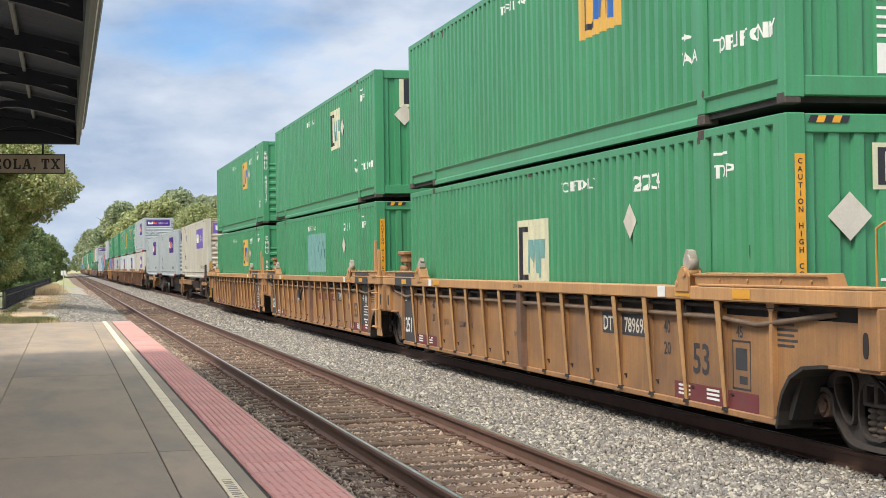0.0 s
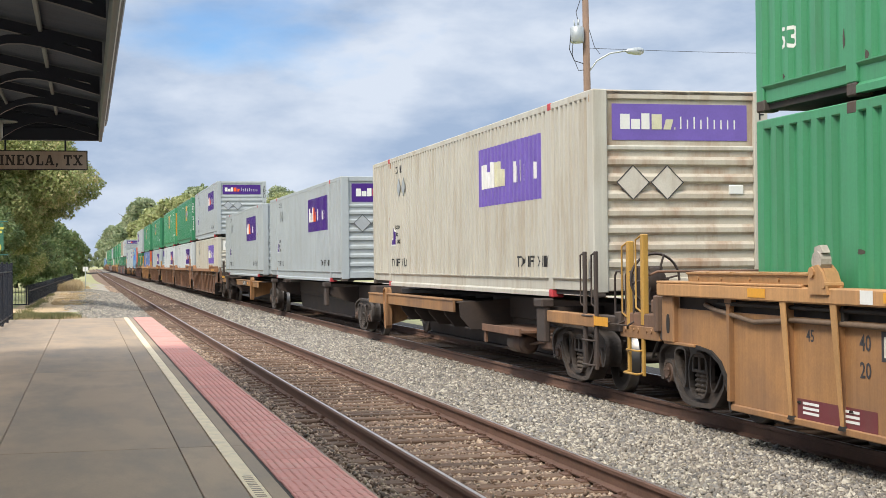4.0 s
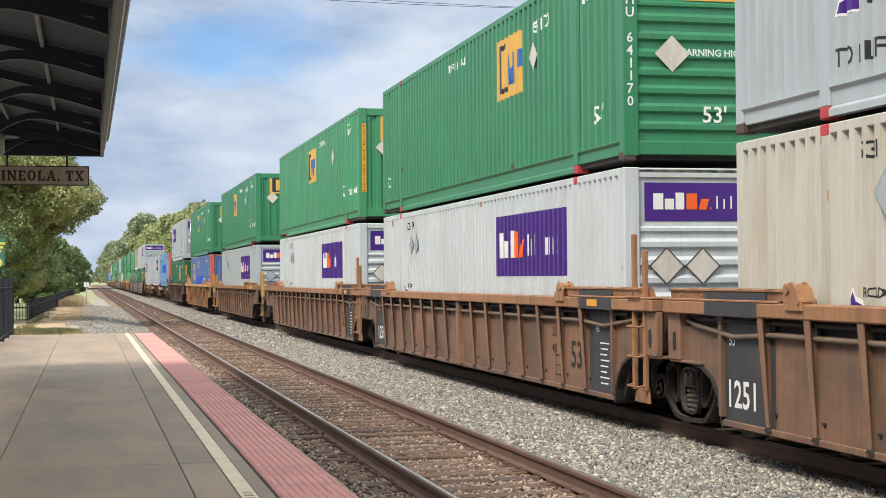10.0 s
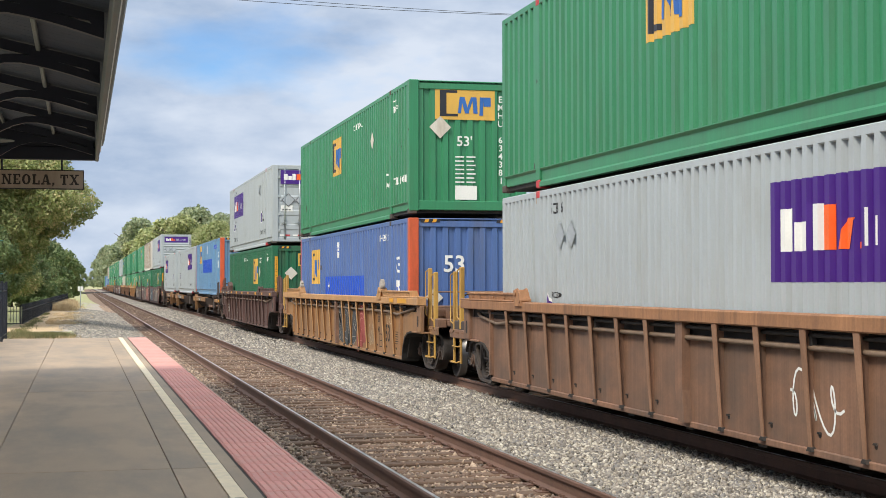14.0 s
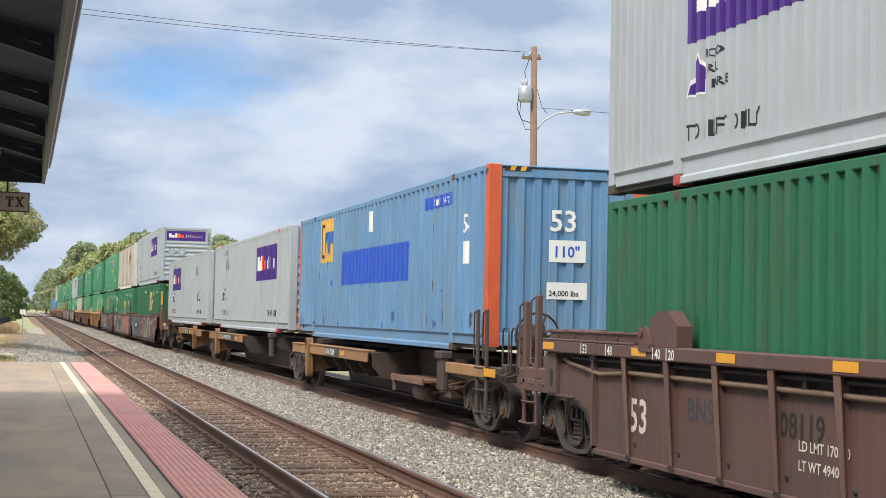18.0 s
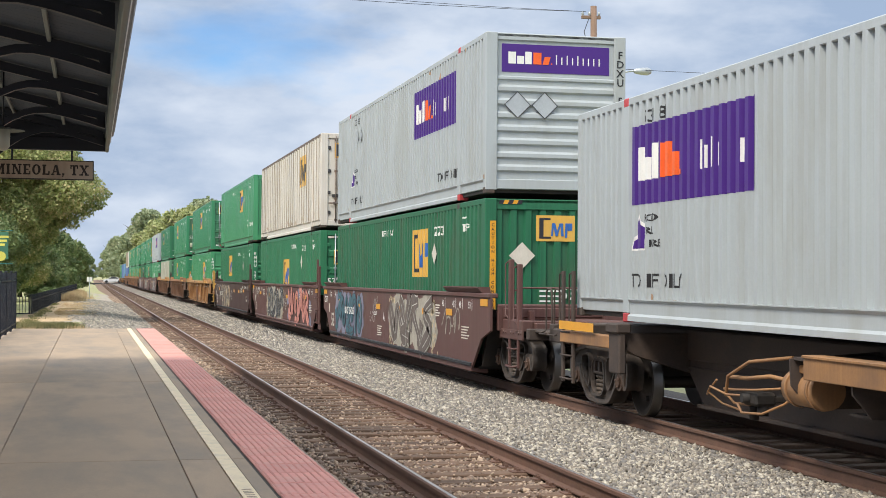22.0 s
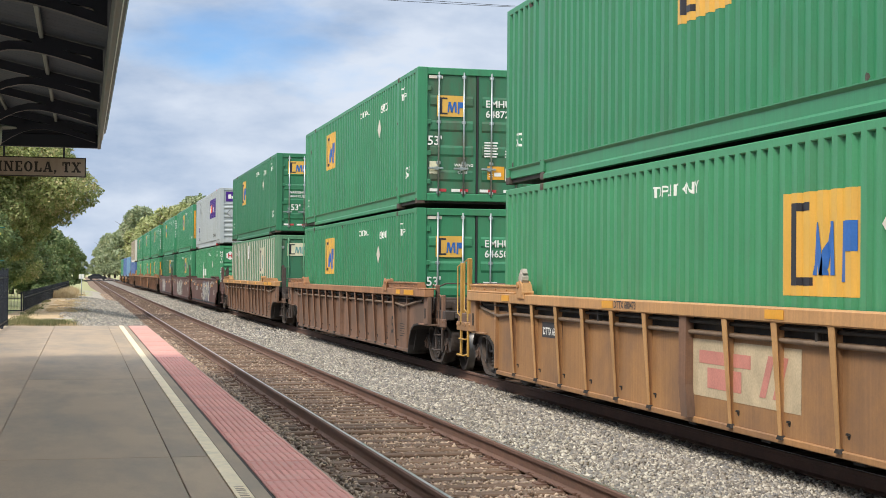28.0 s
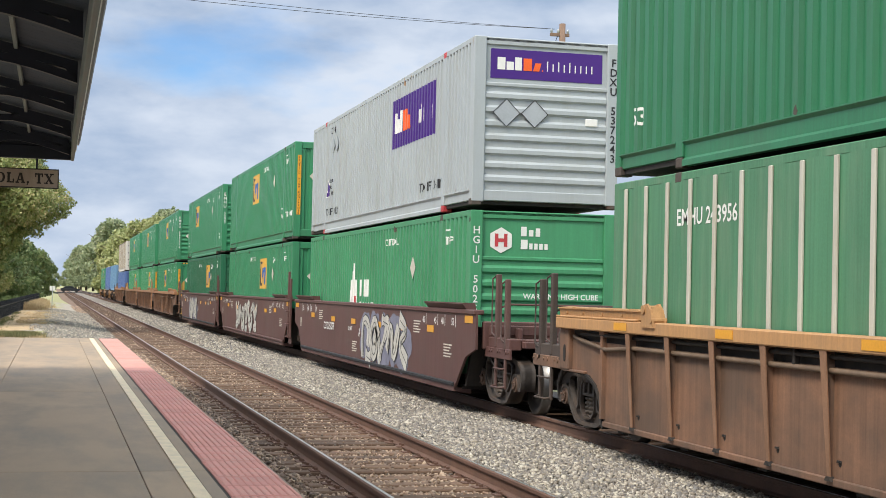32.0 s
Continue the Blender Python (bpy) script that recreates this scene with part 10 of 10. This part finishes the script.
# ---- trees and grass, last ----
def leaf_cloud(name, centres, radii, n, size, mat, seed, parent, squash=0.8):
    """A crown of many small leaves set in clumps, with gaps between."""
    r = np.random.default_rng(seed)
    cs, rs = np.array(centres), np.array(radii)
    p_ = rs ** 2 / (rs ** 2).sum()
    k = r.choice(len(cs), n, p=p_)
    d = r.normal(size=(n, 3))
    d /= np.linalg.norm(d, axis=1)[:, None]
    rad = rs[k] * r.uniform(0.35, 1.0, n) ** 0.45 * (1 + 0.18 * np.sin(7 * d[:, 0] + k) * np.cos(6 * d[:, 2] + 2 * k))
    pos = cs[k] + d * rad[:, None] * [1, 1, squash]
    s_ = size * r.uniform(0.6, 1.35, n)
    u = r.normal(size=(n, 3)); u /= np.linalg.norm(u, axis=1)[:, None]
    v = np.cross(u, d + 0.6 * r.normal(size=(n, 3))); v /= np.linalg.norm(v, axis=1)[:, None]
    quad = np.stack([pos - u * s_[:, None], pos - v * s_[:, None] * 0.55, pos + u * s_[:, None], pos + v * s_[:, None] * 0.55], 1)
    me = bpy.data.meshes.new(name)
    me.vertices.add(4 * n)
    me.vertices.foreach_set("co", quad.astype(np.float32).ravel())
    me.loops.add(4 * n)
    me.loops.foreach_set("vertex_index", np.arange(4 * n, dtype=np.int32))
    me.polygons.add(n)
    me.polygons.foreach_set("loop_start", np.arange(0, 4 * n, 4, dtype=np.int32))
    me.update(calc_edges=True)
    me.materials.append(mat)
    return part(name, me, mat, parent)


def limbs(height, spread, seed, trunk_r):
    r = random.Random(seed)
    g = Geo()
    g.cyl((0, 0, -0.2), (0.05, 0, height * 0.4), trunk_r * 1.25, trunk_r * 0.8, n=10)
    g.cyl((0.05, 0, height * 0.4), (0, 0.1, height * 0.85), trunk_r * 0.8, trunk_r * 0.25, n=8)
    for k in range(11):
        a = r.uniform(0, 6.28)
        z = height * r.uniform(0.28, 0.7)
        L_ = spread * r.uniform(0.6, 0.95)
        m = (math.cos(a) * L_ * 0.5, math.sin(a) * L_ * 0.5, z + L_ * 0.25)
        e = (math.cos(a) * L_, math.sin(a) * L_, z + L_ * 0.55)
        g.cyl((0.02, 0.02, z), m, trunk_r * 0.42, trunk_r * 0.26, n=6)
        g.cyl(m, e, trunk_r * 0.26, trunk_r * 0.08, n=5)
    return g


TREE_MESH = {}


def tree(kind, x, y, z, scale, rz, label):
    """kind: mesh set; the crown's clumps are spread over an uneven egg shape."""
    h, spread, n, size, mat, seed, low, clumps = kind
    t = thing("tree", label, "tree", "trees beside the line")
    t.matrix_basis = pose(x, y, z, 0, 0, rz) @ Matrix.Diagonal((scale, scale, scale, 1))
    if kind not in TREE_MESH:
        r = np.random.default_rng(seed)
        cs, rs = [], []
        for k in range(clumps):
            a, f = r.uniform(0, 6.28), r.uniform(0, 1)
            zz = h * (low + (1 - low) * f)
            w_ = spread * math.sin(min(math.pi, 0.5 + 2.4 * f)) * r.uniform(0.3, 0.9)
            cs.append((w_ * math.cos(a), w_ * math.sin(a), zz - 0.4))
            rs.append(spread * r.uniform(0.22, 0.42) * (26 / clumps) ** 0.25)
        tk = part("trunk", limbs(h, spread, seed, h * 0.024), M_BARK, t)
        cr = leaf_cloud("crown", cs, rs, n, size, mat, seed, t)
        TREE_MESH[kind] = (tk.data, cr.data)
    else:
        part("trunk", TREE_MESH[kind][0], M_BARK, t)
        part("crown", TREE_MESH[kind][1], mat, t)
    return t


# height, spread, leaves, leaf size, material, seed, lowest clump, clumps
BIG = (10.5, 4.7, 240000, 0.066, M_LEAF_A, 5, 0.33, 54)
BIG_B = (10.5, 4.7, 70000, 0.090, M_LEAF_A, 6, 0.30, 40)
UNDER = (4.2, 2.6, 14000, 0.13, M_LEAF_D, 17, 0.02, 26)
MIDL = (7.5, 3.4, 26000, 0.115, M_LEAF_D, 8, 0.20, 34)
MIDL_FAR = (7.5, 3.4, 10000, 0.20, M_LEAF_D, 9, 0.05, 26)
LOW_SHADE = (7.5, 3.6, 30000, 0.10, M_LEAF_D, 18, 0.50, 34)
YEL = (9.0, 4.2, 34000, 0.14, M_LEAF_B, 11, 0.08, 40)
YEL_FAR = (9.0, 4.2, 10000, 0.27, M_LEAF_B, 12, 0.0, 30)
DARK = (12.5, 5.2, 36000, 0.17, M_LEAF_C, 14, 0.10, 40)
DARK_FAR = (12.5, 5.2, 10000, 0.33, M_LEAF_C, 15, 0.02, 30)
tree(BIG, -4.4, 67.0, -0.3, 1.03, 20, "full broadleaf tree turning yellow, behind the iron fence")
# added dark tree imitates shade low in the big crown, as does (-4.6, 77)
tree(LOW_SHADE, -4.2, 62.6, -0.3, 0.60, 50, "small deep green tree at the foot of a taller one")
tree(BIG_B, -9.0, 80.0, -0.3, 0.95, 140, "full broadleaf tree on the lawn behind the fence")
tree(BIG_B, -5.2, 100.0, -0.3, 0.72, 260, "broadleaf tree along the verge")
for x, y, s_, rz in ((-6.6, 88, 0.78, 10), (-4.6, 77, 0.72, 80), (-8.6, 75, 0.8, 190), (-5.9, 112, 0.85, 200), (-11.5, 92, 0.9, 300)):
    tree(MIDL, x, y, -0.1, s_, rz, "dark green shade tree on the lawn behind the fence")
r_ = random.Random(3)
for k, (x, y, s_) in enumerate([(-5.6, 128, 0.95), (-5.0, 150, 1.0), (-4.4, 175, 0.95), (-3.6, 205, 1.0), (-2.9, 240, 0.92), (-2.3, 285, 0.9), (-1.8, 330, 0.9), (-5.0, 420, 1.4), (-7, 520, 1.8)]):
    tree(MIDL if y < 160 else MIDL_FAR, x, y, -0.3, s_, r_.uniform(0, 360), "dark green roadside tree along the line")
for k in range(17):
    y = 142 + k * 19 + r_.uniform(-4, 4)
    tree(YEL if y < 250 else YEL_FAR, 14.8 + r_.uniform(-1, 2.5), y, -0.3, (r_.uniform(0.82, 1.0) if y < 230 else r_.uniform(1.0, 1.22)) + k * 0.035, r_.uniform(0, 360), "yellow-green autumn tree behind the train")
for k in range(13):
    y = 178 + k * 22 + r_.uniform(-5, 5)
    tree(DARK if y < 260 else DARK_FAR, 21.0 + r_.uniform(-3, 3), y, -0.3, (r_.uniform(0.80, 0.92) if y < 220 else r_.uniform(0.92, 1.08)) + k * 0.03, r_.uniform(0, 360), "tall dull green tree behind the train")
for k in range(6):
    tree(DARK_FAR, 16.5 - k * 1.2, 440 + k * 60, -0.3, r_.uniform(1.25, 1.6), r_.uniform(0, 360), "distant dull green tree beside the line")
for x, y, s_ in ((-16, 900, 1.2), (-11, 860, 0.9), (-4, 1000, 0.8), (2, 1040, 0.75), (8, 1010, 0.85), (14, 880, 1.0), (19, 920, 1.3)):
    tree(DARK_FAR, x, y, -0.3, s_, r_.uniform(0, 360), "distant dull green tree at the end of the line")
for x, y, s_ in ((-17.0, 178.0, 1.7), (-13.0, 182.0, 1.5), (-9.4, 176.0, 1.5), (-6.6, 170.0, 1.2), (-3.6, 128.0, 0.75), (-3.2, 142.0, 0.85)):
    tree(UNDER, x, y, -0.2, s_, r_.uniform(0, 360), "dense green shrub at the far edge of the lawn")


def tufts(name, label, x0, x1, y0, y1, n, h, mat, seed, clump=0.0, z=-0.30, keep=None):
    r = np.random.default_rng(seed)
    x, y = r.uniform(x0, x1, n), y0 + (y1 - y0) * r.uniform(0, 1, n) ** 1.4
    if clump:
        c = np.stack([r.uniform(x0, x1, 60), y0 + (y1 - y0) * r.uniform(0, 1, 60) ** 1.2], 1)
        k = r.integers(0, 60, n)
        x, y = c[k, 0] + r.normal(0, clump, n), c[k, 1] + r.normal(0, clump * 2, n)
    if keep:
        ok = keep(x, y)
        x, y = x[ok], y[ok]
        n = len(x)
    a = r.uniform(0, 6.28, n)
    hh = h * r.uniform(0.4, 1.3, n)
    w_ = 0.012 + 0.02 * r.uniform(0, 1, n)
    lean = r.normal(0, 0.35, (n, 2)) * hh[:, None]
    b = np.stack([x, y, np.interp(y, [46, 90, 130, 200, 300], [0.10, 0.10, 0.0, -0.12, -0.30]) - 0.03 + 0 * z], 1)
    sx = np.stack([np.cos(a) * w_, np.sin(a) * w_, 0 * a], 1)
    tip = b + np.stack([lean[:, 0], lean[:, 1], hh], 1)
    v = np.stack([b - sx, b + sx, tip], 1)
    me = bpy.data.meshes.new(name)
    me.vertices.add(3 * n)
    me.vertices.foreach_set("co", v.astype(np.float32).ravel())
    me.loops.add(3 * n)
    me.loops.foreach_set("vertex_index", np.arange(3 * n, dtype=np.int32))
    me.polygons.add(n)
    me.polygons.foreach_set("loop_start", np.arange(0, 3 * n, 3, dtype=np.int32))
    me.update(calc_edges=True)
    me.materials.append(mat)
    return thing(name, label, "grass", "", "stuff", None, me)


tufts("dry_grass", "dry straw-coloured grass on the verge", -2.3, 0.35, 47.7, 150, 60000, 0.065, M_DRYGRASS, 1, keep=lambda x, y: (x > FENCE_X(y) + 0.1) & (x < -0.75 + 0.55 * np.sin(y * 0.53) + 0.4 * np.sin(y * 2.9) + 0.35 * np.sin(x * 9 + y)))
tufts("tall_dry_grass", "tall dead grass in clumps along the verge fence", -2.7, -0.3, 66, 135, 30000, 0.10, M_DRYGRASS, 4, 0.32, keep=lambda x, y: x > FENCE_X(y) + 0.5 + np.clip((100 - y) * 0.012, 0, 0.6))
tufts("brown_brush", "dead brown brush among the weeds", -2.4, -0.5, 47.75, 52.0, 9000, 0.17, M_DRYGRASS, 12, 0.2)
tufts("weeds", "dull green and brown weeds at the end of the platform", -2.4, -0.5, 47.75, 51.5, 15000, 0.20, M_WEED, 2, 0.16)
tufts("fence_weeds", "brown brush along the foot of the verge fence", -2.3, -1.8, 51, 92, 3000, 0.13, M_WEED, 9, 0.12)
tufts("dead_straw", "tall dead straw where the verge fence ends", -1.6, -0.75, 104, 150, 14000, 0.50, M_DRYGRASS, 8, 0.22)
tufts("lawn_grass", "short dry lawn grass beyond the fence", -14, -2.9, 49, 130, 30000, 0.07, M_LAWN, 3)


# ---- what moves ----
SPEED = ((0.0, 13.5), (12.0, 13.52), (20.0, 13.35), (26.0, 13.25), (32.0, 13.0))


def run(t):
    """Metres that the train has come by t seconds."""
    total = 0.0
    for (a, va), (b, vb) in zip(SPEED, SPEED[1:]):
        if t <= a:
            break
        e = min(t, b)
        ve = va + (vb - va) * (e - a) / (b - a)
        total += (va + ve) / 2 * (e - a)
    return total


def motions():
    times = [k * 2.0 for k in range(17)]
    for ob, u, z in TRAIN:
        walk(ob, [(t, pose(TRAIN_X, u - run(t), z)) for t in times])
    # the wheels roll towards the leading end; all wheelsets on one side of their trucks turn alike
    for sy, sets in WHEELSETS.items():
        rows = [(k / FPS, pose(0, sy * 0.89, WHEEL_R, math.degrees(run(k / FPS) / WHEEL_R) % 360.0)) for k in range(32 * FPS + 1)]
        walk(sets[0], rows)
        keys = sets[0].animation_data
        for ob in sets[1:]:
            ob.rotation_mode = "QUATERNION"
            data = ob.animation_data_create()
            data.action = keys.action
            data.action_slot = keys.action_slot
    for ob, rows in MOVERS:
        walk(ob, rows)


motions()
